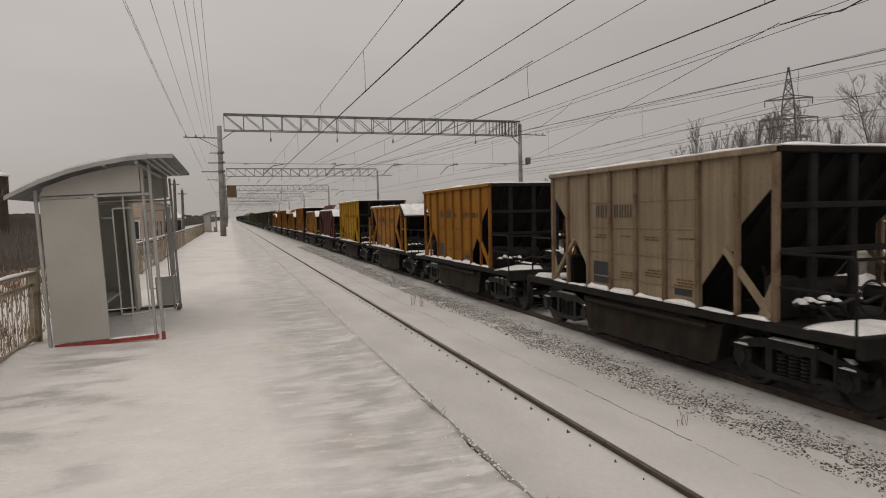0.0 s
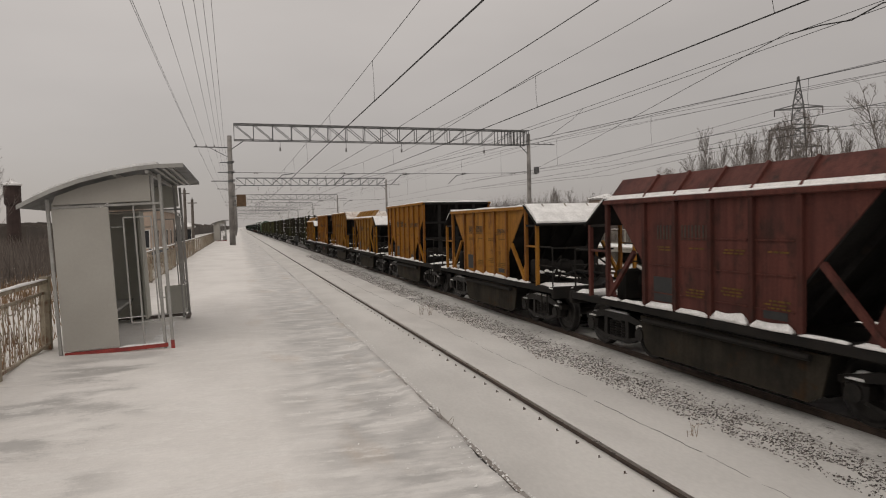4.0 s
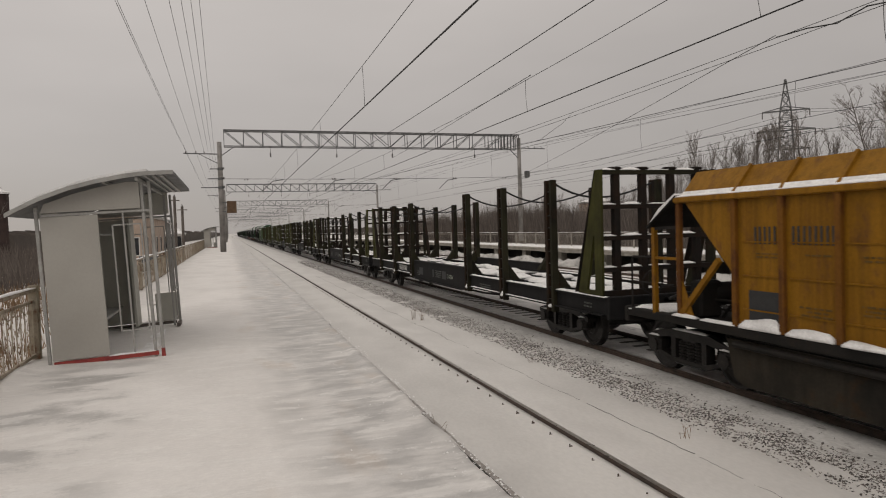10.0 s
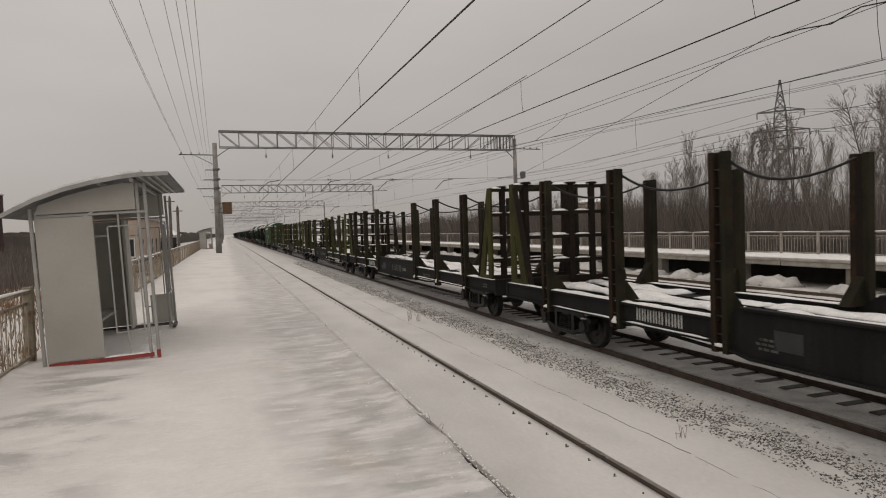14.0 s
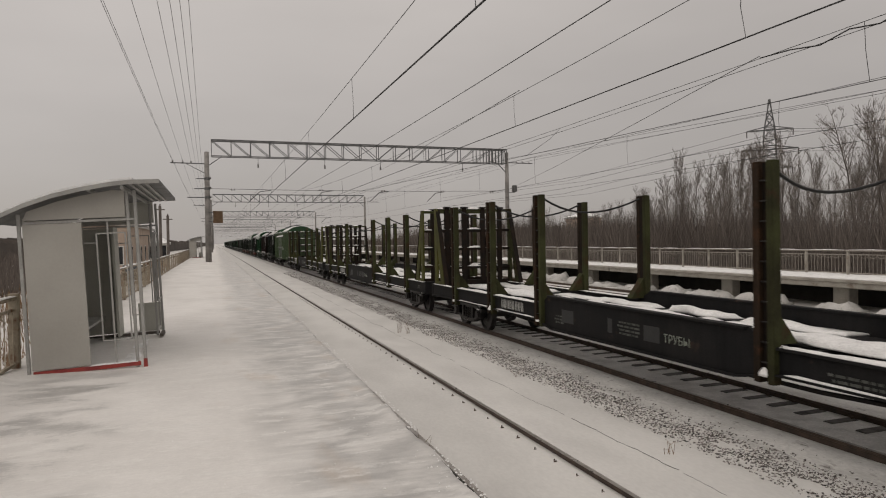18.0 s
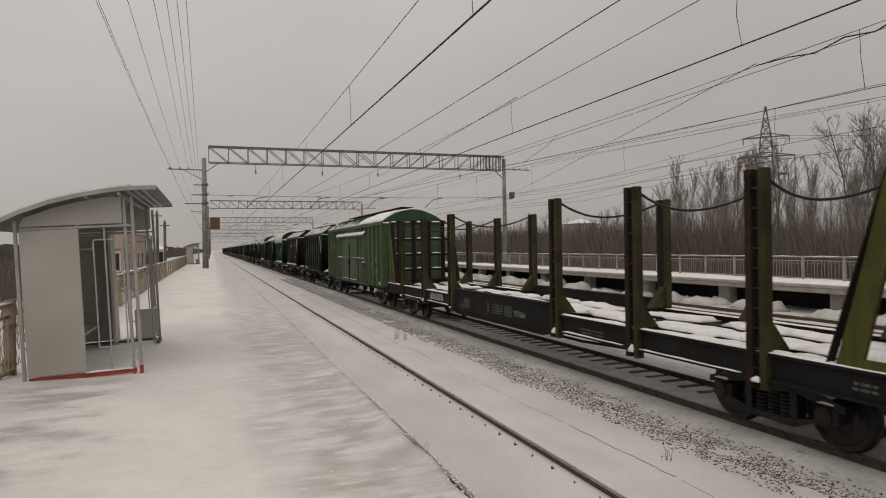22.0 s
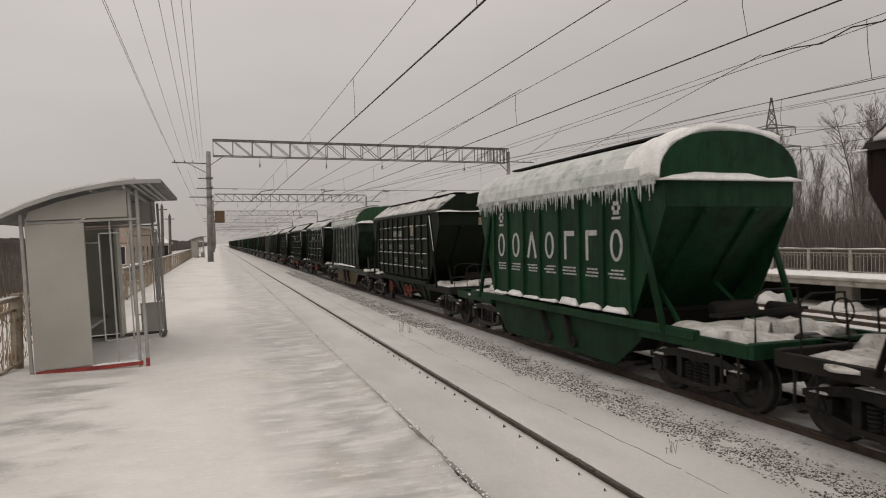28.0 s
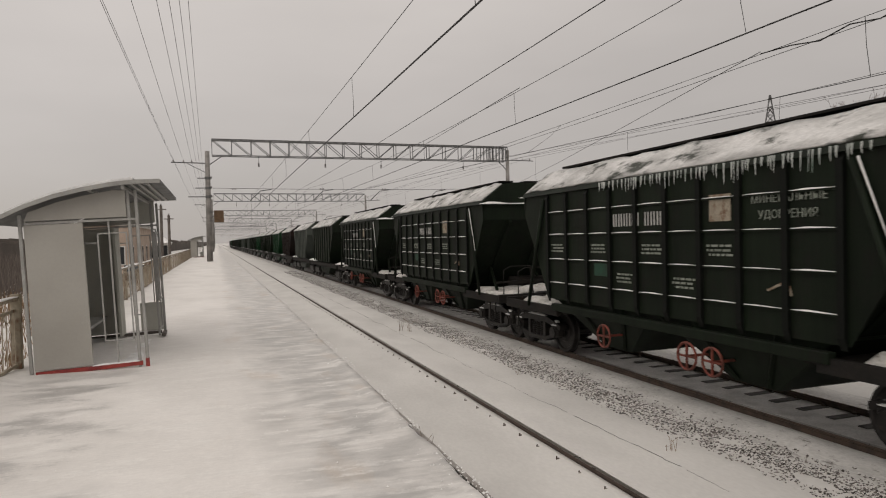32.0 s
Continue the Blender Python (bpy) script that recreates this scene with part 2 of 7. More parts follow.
# ---- shapes ----
class Shape:
    """Collects boxes, bars and tubes for one mesh."""

    def __init__(self):
        self.v, self.f = [], []

    def add(self, verts, faces):
        k = len(self.v)
        self.v += [tuple(p) for p in verts]
        self.f += [tuple(i + k for i in face) for face in faces]
        return self

    def box(self, x0, x1, y0, y1, z0, z1, c=0.0):
        """A box, its four upright edges and its rims cut by c."""
        x0, x1, y0, y1, z0, z1 = min(x0, x1), max(x0, x1), min(y0, y1), max(y0, y1), min(z0, z1), max(z0, z1)
        if c <= 0:
            return self.add([(x0, y0, z0), (x1, y0, z0), (x1, y1, z0), (x0, y1, z0), (x0, y0, z1), (x1, y0, z1), (x1, y1, z1), (x0, y1, z1)],
                            [(0, 3, 2, 1), (4, 5, 6, 7), (0, 1, 5, 4), (1, 2, 6, 5), (2, 3, 7, 6), (3, 0, 4, 7)])
        c = min(c, (x1 - x0) * 0.4, (y1 - y0) * 0.4, (z1 - z0) * 0.4)
        rings = []
        for z, d in ((z0, c), (z0 + c, 0), (z1 - c, 0), (z1, c)):
            a0, a1, b0, b1 = x0 + d, x1 - d, y0 + d, y1 - d
            rings.append([(a0 + c, b0, z), (a1 - c, b0, z), (a1, b0 + c, z), (a1, b1 - c, z), (a1 - c, b1, z), (a0 + c, b1, z), (a0, b1 - c, z), (a0, b0 + c, z)])
        return self.rings(rings, True)

    def rings(self, rings, caps=True):
        n = len(rings[0])
        faces = []
        for r in range(len(rings) - 1):
            for i in range(n):
                j = (i + 1) % n
                faces.append((r * n + i, r * n + j, (r + 1) * n + j, (r + 1) * n + i))
        if caps:
            faces.append(tuple(reversed(range(n))))
            faces.append(tuple((len(rings) - 1) * n + i for i in range(n)))
        return self.add([p for ring in rings for p in ring], faces)

    def bar(self, p, q, w, h=None, up=(0, 0, 1)):
        """A bar of w x h from p to q."""
        p, q = Vector(p), Vector(q)
        h = w if h is None else h
        d = (q - p).normalized()
        s = d.cross(Vector(up))
        if s.length < 1e-3:
            s = d.cross(Vector((1, 0, 0)))
        s.normalize()
        u = s.cross(d)
        ring = lambda o: [o + s * (w / 2 * a) + u * (h / 2 * b) for a, b in ((-1, -1), (1, -1), (1, 1), (-1, 1))]
        return self.rings([ring(p), ring(q)])

    def tube(self, pts, r, n=6, r2=None):
        """A round tube along the points, from radius r to r2."""
        pts = [Vector(p) for p in pts]
        r2 = r if r2 is None else r2
        rings = []
        for i, p in enumerate(pts):
            d = (pts[min(i + 1, len(pts) - 1)] - pts[max(i - 1, 0)]).normalized()
            a = d.cross(Vector((0, 0, 1)))
            if a.length < 1e-3:
                a = d.cross(Vector((1, 0, 0)))
            a.normalize()
            b = d.cross(a)
            rad = r + (r2 - r) * i / (len(pts) - 1)
            rings.append([p + a * (rad * math.cos(2 * math.pi * k / n)) + b * (rad * math.sin(2 * math.pi * k / n)) for k in range(n)])
        return self.rings(rings)

    def prism(self, poly, x0, x1):
        """A polygon in (y, z) carried from x0 to x1."""
        return self.rings([[(x0, y, z) for y, z in poly], [(x1, y, z) for y, z in poly]])

    def prism_y(self, poly, y0, y1):
        """A polygon in (x, z) carried from y0 to y1."""
        return self.rings([[(x, y0, z) for x, z in poly], [(x, y1, z) for x, z in poly]])

    def lathe(self, profile, c, axis="x", n=24):
        """Rings of (offset along the axis, radius) round c."""
        rings = []
        for o, r in profile:
            ring = []
            for k in range(n):
                a = 2 * math.pi * k / n
                u, w = r * math.cos(a), r * math.sin(a)
                ring.append((c[0] + o, c[1] + u, c[2] + w) if axis == "x" else (c[0] + u, c[1] + o, c[2] + w) if axis == "y" else (c[0] + u, c[1] + w, c[2] + o))
            rings.append(ring)
        return self.rings(rings)

    def snow(self, x0, x1, y0, y1, z, th, seed=0, step=0.12, rag=0.0):
        """A lumpy cap of snow on a flat top."""
        rnd = Vector((seed * 3.17, seed * 1.31, 0.5))
        nx, ny = max(3, min(14, int(abs(x1 - x0) / step) + 2)), max(3, min(60, int(abs(y1 - y0) / step) + 2))
        top, bot = [], []
        for j in range(ny):
            for i in range(nx):
                u, w = i / (nx - 1), j / (ny - 1)
                x, y = x0 + (x1 - x0) * u, y0 + (y1 - y0) * w
                e = noise.noise(Vector((x * 2.1, y * 2.1, 0)) + rnd)
                e2 = noise.noise(Vector((x * 0.9, y * 0.9, 4)) + rnd)
                rim = i in (0, nx - 1) or j in (0, ny - 1)
                hgt = 0.25 * th if rim else th * (0.8 + 0.5 * e + 0.5 * e2)
                jig = rag * noise.noise(Vector((x * 1.7, y * 1.7, 9)) + rnd) if rim else 0
                top.append((x + (jig if i in (0, nx - 1) else 0), y + (jig if j in (0, ny - 1) else 0), z + max(0.15 * th, hgt)))
        for i, j in [(i, 0) for i in range(nx)] + [(nx - 1, j) for j in range(1, ny)] + [(i, ny - 1) for i in range(nx - 2, -1, -1)] + [(0, j) for j in range(ny - 2, 0, -1)]:
            bot.append(j * nx + i)
        faces = [(j * nx + i, j * nx + i + 1, (j + 1) * nx + i + 1, (j + 1) * nx + i) for j in range(ny - 1) for i in range(nx - 1)]
        k = len(top)
        low = [(top[b][0], top[b][1], z) for b in bot]
        m = len(bot)
        faces += [(bot[(i + 1) % m], bot[i], k + i, k + (i + 1) % m) for i in range(m)]
        faces.append(tuple(k + i for i in range(m)))
        return self.add(top + low, faces)

    def mesh(self, name, material, smooth=False):
        me = bpy.data.meshes.new(name)
        me.from_pydata(self.v, [], self.f)
        bm = bmesh.new()
        bm.from_mesh(me)
        bmesh.ops.recalc_face_normals(bm, faces=bm.faces)
        bm.to_mesh(me)
        bm.free()
        for m in (material if isinstance(material, (list, tuple)) else [material]):
            me.materials.append(m)
        if smooth:
            me.polygons.foreach_set("use_smooth", [True] * len(me.polygons))
        return me


def part(name, shape, material, parent, label="", smooth=False):
    """One mesh as a part of a thing or of a part."""
    ob = new(name, shape if isinstance(shape, bpy.types.Mesh) else shape.mesh(name, material, smooth))
    ob.parent = parent
    if label:
        ob["label"] = label
    return ob


def thing(name, x, y, z, label, category, group="", kind=""):
    ob = new(name)
    ob.empty_display_size = 0.2
    ob.location = (x, y, z)
    return tagged(ob, label, category, group, kind)


def solid(name, shape, material, label="", category="", group="", kind="", smooth=False):
    ob = new(name, shape.mesh(name, material, smooth))
    return tagged(ob, label, category, group, kind)


def lettering(name, body, size, material, parent, m, label=""):
    """Raised writing in the built-in font, as a mesh; its face looks along the local z of m."""
    cu = bpy.data.curves.new(name, "FONT")
    cu.body, cu.size, cu.extrude, cu.resolution_u = body, size, 0.002, 2
    tmp = bpy.data.objects.new(name, cu)
    scene.collection.objects.link(tmp)
    bpy.context.view_layer.update()
    me = bpy.data.meshes.new_from_object(tmp.evaluated_get(bpy.context.evaluated_depsgraph_get()))
    bpy.data.objects.remove(tmp)
    me.materials.clear()
    me.materials.append(material)
    ob = part(name, me, material, parent, label)
    ob.matrix_local = m
    return ob


RT = -1.1
TRACKS = (3.45, 8.66, 14.2, 19.6)

# ---- ground and tracks ----
def lane(x):
    """Height of the snow across the tracks."""
    pts = [(-400, -1.9), (-30, -1.6), (-4, -1.5), (1.3, -1.45), (2.0, -1.33), (3.0, -1.25), (4.12, -1.175), (4.36, -1.165), (5.2, -1.19), (5.9, -1.20), (6.25, -1.235), (7.0, -1.235), (7.4, -1.19),
           (7.7, -1.165), (7.98, -1.26), (9.3, -1.26), (9.6, -1.165), (11.3, -1.18), (13.2, -1.24), (15.2, -1.24), (16.8, -1.18), (18.6, -1.24), (20.6, -1.24), (21.4, -1.2), (22.2, -1.22), (24.9, -1.25), (27, -1.2), (400, -1.2)]
    for (a, p), (b, q) in zip(pts, pts[1:]):
        if x <= b:
            k = max(0.0, min(1.0, (x - a) / (b - a)))
            return p + (q - p) * k
    return -1.2


def ground():
    xs = [-3000, -700, -200, -90, -50, -30, -18, -12, -8, -5, -3, 0] + [1.3 + 0.17 * i for i in range(64)] + [12.5 + 0.5 * i for i in range(36)] + [31, 34, 40, 55, 80, 130, 260, 700, 3000]
    ys = [-60, -20, -5] + [0.5 * i for i in range(60)] + [30 + 1.5 * i for i in range(30)] + [76 + 6 * i for i in range(20)] + [200, 260, 350, 500, 800, 1500, 3000]
    s = Shape()
    v = []
    for y in ys:
        for x in xs:
            near = abs(x) < 60 and y < 200
            w = 0.035 * noise.noise(Vector((x * 0.9, y * 0.5, 2))) + 0.02 * noise.noise(Vector((x * 3, y * 1.6, 7))) if near else 0
            if 7.6 < x < 9.7 or 4.0 < x < 4.4:
                w *= 0.25
            v.append((x, y, lane(x) + w))
    n = len(xs)
    s.add(v, [(j * n + i, j * n + i + 1, (j + 1) * n + i + 1, (j + 1) * n + i) for j in range(len(ys) - 1) for i in range(n - 1)])
    ob = solid("ground", s, [M_TRACKSNOW, M_DUSTSNOW], "snow-covered ground between and beside the railway tracks", "snow", kind="structure", smooth=True)
    for p in ob.data.polygons:
        # brake dust greys the snow beside the busy track
        if 6.9 + 0.12 * noise.noise(Vector((1, p.center.y, 2))) < p.center.x < 10.3:
            p.material_index = 1
    return ob


ground()


def rail_shape(x, y0, y1):
    head = [(-0.036, 0), (-0.036, -0.03), (-0.012, -0.045), (-0.01, -0.145), (-0.07, -0.17), (-0.07, -0.18), (0.07, -0.18), (0.07, -0.17), (0.01, -0.145), (0.012, -0.045), (0.036, -0.03), (0.036, 0)]
    return Shape().prism_y([(x + a, RT + b - 0.004) for a, b in head], y0, y1)


def track(x, shown):
    tr = thing("railway_track", x, 0, 0, "railway track with two steel rails half sunk in snow" if not shown else "railway track with dark rails on concrete sleepers dusted with snow", "track", "tracks", "structure")
    for sx in (-0.76, 0.76):
        r = part("rail", rail_shape(sx, -60, 900), M_RAIL, tr)
        part("rail_head", Shape().box(sx - 0.03, sx + 0.03, -60, 900, RT - 0.003, RT), M_RAILTOP, tr, "bright worn running surface")
    return tr


track1 = track(TRACKS[0], False)
track2 = track(TRACKS[1], True)
track(TRACKS[2], False)
track(TRACKS[3], False)
solid("trackbed", Shape().box(TRACKS[1] - 0.70, TRACKS[1] + 0.70, -40, 260, -1.4, -1.205), M_DIRTYSNOW, "grey dust-covered snow between the rails of the busy track", "snow", kind="structure")
sleeper = Shape().box(0.12, 0.67, -0.085, 0.085, -0.05, 0.0, 0.012).mesh("sleeper", M_SLEEPER)
fast = Shape().box(-0.03, 0.03, -0.014, 0.014, -0.02, 0.026, 0.006).box(-0.012, 0.012, 0.022, 0.038, -0.02, 0.05, 0.004).mesh("fastener", M_RAIL)
for i in range(110):
    ob = part("sleeper", sleeper, None, track2)
    ob.location = (0, 1.0 + 0.55 * i, -1.190 + random.uniform(-0.010, 0.006))
    ob.rotation_euler = (0, 0, radians(random.uniform(-0.8, 0.8)))
    for sx in (-0.64, 0.64):
        o2 = part("fastener", fast, None, track2)
        o2.location = (sx, 1.0 + 0.55 * i, -1.188)
for i in range(60):
    ob = part("fastener", fast, None, track1)
    ob.location = (0.615, 2.0 + 0.55 * i, -1.188 + random.uniform(-0.012, 0.004))
    ob.scale = (0.8, 0.7, 0.8)
    ob.rotation_euler = (0, 0, radians(random.uniform(-12, 12)))

# ballast stones that stick out of the snow on the shoulder
s = Shape()
rnd = random.Random(4)
caps = Shape()
for i in range(30000):
    y = 3 + 62 * rnd.random() ** 1.7
    x = 6.62 + 0.52 * (rnd.random() - rnd.random()) * 1.15 if rnd.random() < 0.96 else rnd.uniform(6.1, 7.4)
    if noise.noise(Vector((x * 2.4, y * 1.3, 3))) < -0.42:
        continue
    r = rnd.uniform(0.007, 0.019) * (1 + 0.014 * y)
    z = lane(x) + 0.035 * noise.noise(Vector((x * 0.9, y * 0.5, 2))) + 0.02 * noise.noise(Vector((x * 3, y * 1.6, 7))) + rnd.uniform(-0.012, 0.016)
    a = rnd.uniform(0, 6.28)
    pts = []
    for k in range(5):
        b = a + k * 1.257
        pts.append((x + r * rnd.uniform(0.7, 1.25) * math.cos(b), y + r * rnd.uniform(0.7, 1.25) * math.sin(b), z + r * rnd.uniform(-0.3, 0.3)))
    top = (x + rnd.uniform(-0.4, 0.4) * r, y + rnd.uniform(-0.4, 0.4) * r, z + r * rnd.uniform(0.5, 1.0))
    low = (x, y, z - r)
    if rnd.random() < 0.5:
        up = [(x + (a - x) * 0.92, y + (b - y) * 0.92 + r * 0.25, c + r * 0.45) for a, b, c in pts]
        caps.add(up + [(top[0], top[1] + r * 0.2, top[2] + r * 0.45), (x, y, z)], [(k, (k + 1) % 5, 5) for k in range(5)] + [((k + 1) % 5, k, 6) for k in range(5)])
    s.add(pts + [top, low], [(k, (k + 1) % 5, 5) for k in range(5)] + [((k + 1) % 5, k, 6) for k in range(5)])
solid("ballast_stones", s, M_STONE, "grey crushed ballast stones poking through the snow", "gravel", kind="stuff")
solid("snow_clods", caps, M_TRACKSNOW, "small caps of snow on the ballast stones", "snow", kind="stuff")


def weed(x, y, z, h, n, seed, spread=1.0):
    r = random.Random(seed)
    s = Shape()
    for i in range(n):
        a, t = r.uniform(0, 6.28), r.uniform(0.1, 0.5) * spread
        p = Vector((r.uniform(-0.06, 0.06), r.uniform(-0.06, 0.06), -0.03))
        q = p + Vector((math.cos(a) * t * h * 0.6, math.sin(a) * t * h * 0.6, h * r.uniform(0.6, 1)))
        e = q + Vector((math.cos(a) * 0.35 * h * spread, math.sin(a) * 0.35 * h * spread, h * r.uniform(-0.1, 0.3)))
        s.tube([p, q, e], 0.004, 3, 0.002)
    ob = solid("dry_weed", s, M_REED, "dry brown weed stalks sticking out of the snow", "weed", "dry weeds")
    ob.location = (x, y, z)
    return ob


weed(5.42, 20.0, -1.22, 0.38, 9, 1)
weed(5.62, 19.7, -1.22, 0.36, 8, 2)
weed(1.92, 6.4, -1.36, 1.0, 5, 3, 0.25)
weed(5.6, 7.2, -1.22, 0.22, 7, 5)
weed(2.75, 6.9, -1.3, 0.16, 5, 6)
weed(3.0, 5.7, -1.3, 0.2, 5, 7)
weed(5.9, 12.5, -1.24, 0.2, 5, 8)

# a thin snow crack between the two near tracks, drawn as dark tubes
s = Shape()
y = 4.0
while y < 42:
    e = y + rnd.uniform(0.6, 3.0)
    pts = []
    for k in range(max(3, int((e - y) / 0.07))):
        yy = y + 0.07 * k
        xx = 5.32 - 0.004 * yy + 0.07 * noise.noise(Vector((7, yy * 0.9, 1))) + 0.03 * noise.noise(Vector((3, yy * 5, 1))) + 0.022 * noise.noise(Vector((8, yy * 13, 1)))
        pts.append((xx, yy, lane(xx) + 0.035 * noise.noise(Vector((xx * 0.9, yy * 0.5, 2))) + 0.02 * noise.noise(Vector((xx * 3, yy * 1.6, 7))) + 0.003))
    s.tube(pts, rnd.uniform(0.002, 0.004), 4)
    y = e + rnd.uniform(0.0, 0.12)
solid("buried_cable", s, M_SLEEPER, "thin dark line drawn for a crack in the snow", "cable", kind="stuff")

# ---- the platform ----
EDGE, BACK = 1.695, -2.72


def platform():
    p = thing("platform", 0, 0, 0, "long concrete station platform covered with trodden snow and ice", "platform", kind="structure")
    part("slab", Shape().box(BACK, EDGE - 0.05, -12, 210, -0.28, -0.03, 0.02), M_CONCRETE, p)
    for k in range(24):
        a = -12 + 3.0 * k
        # dark lip that draws a thin line along the platform's edge
        part("kerb", Shape().box(EDGE - 0.3, EDGE - 0.054 + max(0.0, min(1.0, (a - 5) / 11)) * 0.09, a + 0.01, a + 2.99, -0.25, -0.03, 0.008), M_KERB, p, "dark worn concrete kerb")
    # dark block that stands for the shade below the slab
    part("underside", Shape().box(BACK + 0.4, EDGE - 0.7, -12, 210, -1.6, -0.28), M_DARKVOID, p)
    xs = [BACK + (EDGE - BACK) * i / 56 for i in range(57)]
    ys = [-12, -4] + [0.14 * i for i in range(140)] + [19.6 + 0.8 * i for i in range(50)] + [62 + 8 * i for i in range(20)]
    v = []
    for y in ys:
        lip = 0.03 * noise.noise(Vector((2, y * 1.1, 0))) + 0.035 * noise.noise(Vector((5, y * 4.1, 0)))
        drift = max(0.0, min(1.0, (y - 5) / 11)) * 0.09
        for i, x in enumerate(xs):
            u = i / 56
            xx = x + (lip - 0.012 if i > 54 else 0) + drift * max(0.0, u - 0.8) / 0.2
            z = 0.018 * noise.noise(Vector((x * 0.8, y * 0.6, 1))) + 0.006 * noise.noise(Vector((x * 4, y * 4, 3)))
            if u > 0.70:
                z += -0.012 * min(1, (u - 0.70) / 0.06)
            if u > 0.955:
                z += max(0.0, 0.012 + 0.035 * noise.noise(Vector((x * 3, y * 2.3, 8))))
            if i == 56:
                z = -0.09
            z += 0.06 * math.exp(-((x + 2.62) / 0.16) ** 2) * (0.6 + noise.noise(Vector((3, y * 0.9, 3))))
            v.append((xx, y, z))
    n = len(xs)
    s = Shape().add(v, [(j * n + i, j * n + i + 1, (j + 1) * n + i + 1, (j + 1) * n + i) for j in range(len(ys) - 1) for i in range(n - 1)])
    part("trodden_snow", s, M_PLATFORM, p, "trodden snow with a grey icy strip along the edge", smooth=True)
    return p


def platform_snow():
    """Snow that gives way to smeared grey ice and a rusty dusting along the track side."""
    m = bpy.data.materials.new("trodden_platform_snow")
    m.use_nodes = True
    n, l = m.node_tree.nodes, m.node_tree.links
    bsdf = n["Principled BSDF"]
    geo, sep = n.new("ShaderNodeNewGeometry"), n.new("ShaderNodeSeparateXYZ")
    l.new(geo.outputs["Position"], sep.inputs[0])

    def tex(scale, stretch, detail=5):
        mp, t = n.new("ShaderNodeMapping"), n.new("ShaderNodeTexNoise")
        mp.inputs["Scale"].default_value = stretch
        t.inputs["Scale"].default_value, t.inputs["Detail"].default_value = scale, detail
        l.new(geo.outputs["Position"], mp.inputs[0])
        l.new(mp.outputs[0], t.inputs["Vector"])
        return t.outputs["Fac"]

    def rng(src, a, b, c=0.0, d=1.0):
        r = n.new("ShaderNodeMapRange")
        r.inputs[1].default_value, r.inputs[2].default_value, r.inputs[3].default_value, r.inputs[4].default_value = a, b, c, d
        l.new(src, r.inputs[0])
        return r.outputs[0]

    def op(kind, a, b):
        r = n.new("ShaderNodeMath")
        r.operation = kind
        for k, q in enumerate((a, b)):
            if isinstance(q, float):
                r.inputs[k].default_value = q
            else:
                l.new(q, r.inputs[k])
        return r.outputs[0]

    def mixc(fac, a, b):
        r = n.new("ShaderNodeMix")
        r.data_type = "RGBA"
        l.new(fac, r.inputs[0])
        for k, q in ((6, a), (7, b)):
            if isinstance(q, tuple):
                r.inputs[k].default_value = (*q, 1)
            else:
                l.new(q, r.inputs[k])
        return r.outputs[2]

    streak = tex(3.0, (1.1, 5.0, 1), 14)
    patch = tex(0.8, (1.0, 0.55, 1), 4)
    fine = tex(16, (1, 1.6, 1), 8)
    grit = tex(55, (1, 1, 1), 4)
    jit = op("ADD", op("MULTIPLY", op("SUBTRACT", fine, 0.5), 0.22), op("MULTIPLY", op("SUBTRACT", grit, 0.5), 0.12))
    strip = rng(op("ADD", sep.outputs[0], op("MULTIPLY", patch, 0.7)), 0.55, 1.15)
    back = rng(sep.outputs[0], -1.9, -2.6)
    base = mixc(rng(patch, 0.35, 0.7), (0.745, 0.72, 0.695), (0.64, 0.615, 0.59))
    ice = op("MULTIPLY", op("ADD", strip, op("MULTIPLY", back, 0.35)), rng(op("ADD", op("MULTIPLY", op("ADD", streak, jit), 0.32), op("MULTIPLY", op("ADD", tex(2.0, (1.0, 1.2, 1), 14), jit), 0.68)), 0.39, 0.58, 0.25, 1.0))
    near = op("MULTIPLY", op("MULTIPLY", rng(sep.outputs[0], -0.7, -1.2), rng(sep.outputs[1], 10.5, 9.0)), rng(op("ADD", tex(1.0, (0.8, 1.4, 1), 10), jit), 0.50, 0.60))
    ice = op("MAXIMUM", ice, op("MULTIPLY", near, 0.9))
    col = mixc(ice, base, (0.425, 0.412, 0.398))
    smear = op("MULTIPLY", rng(tex(1.3, (1.3, 0.5, 1), 5), 0.56, 0.72), rng(sep.outputs[0], -0.3, 0.5))
    col = mixc(op("MULTIPLY", smear, 0.55), col, (0.50, 0.41, 0.33))
    loose = rng(op("ADD", tex(2.2, (0.8, 2.2, 1), 10), jit), 0.54, 0.62)
    col = mixc(op("MULTIPLY", loose, 0.55), col, (0.745, 0.725, 0.70))
    mott = op("MULTIPLY", rng(tex(3.1, (1.0, 1.5, 1), 14), 0.40, 0.60, -0.10, 0.05), op("ADD", op("MULTIPLY", ice, 0.8), 0.25))
    sc = n.new("ShaderNodeVectorMath")
    sc.operation = "SCALE"
    l.new(col, sc.inputs[0])
    l.new(op("ADD", mott, op("ADD", op("MULTIPLY", jit, 0.9), 1.0)), sc.inputs[3])
    col = sc.outputs[0]
    l.new(col, bsdf.inputs["Base Color"])
    l.new(rng(ice, 0.0, 1.0, 0.75, 0.42), bsdf.inputs["Roughness"])
    bp = n.new("ShaderNodeBump")
    bp.inputs["Strength"].default_value, bp.inputs["Distance"].default_value = 0.3, 0.012
    l.new(op("ADD", op("MULTIPLY", streak, 0.35), op("ADD", fine, op("MULTIPLY", grit, 0.5))), bp.inputs["Height"])
    l.new(bp.outputs[0], bsdf.inputs["Normal"])
    return m


M_PLATFORM = platform_snow()
platform()

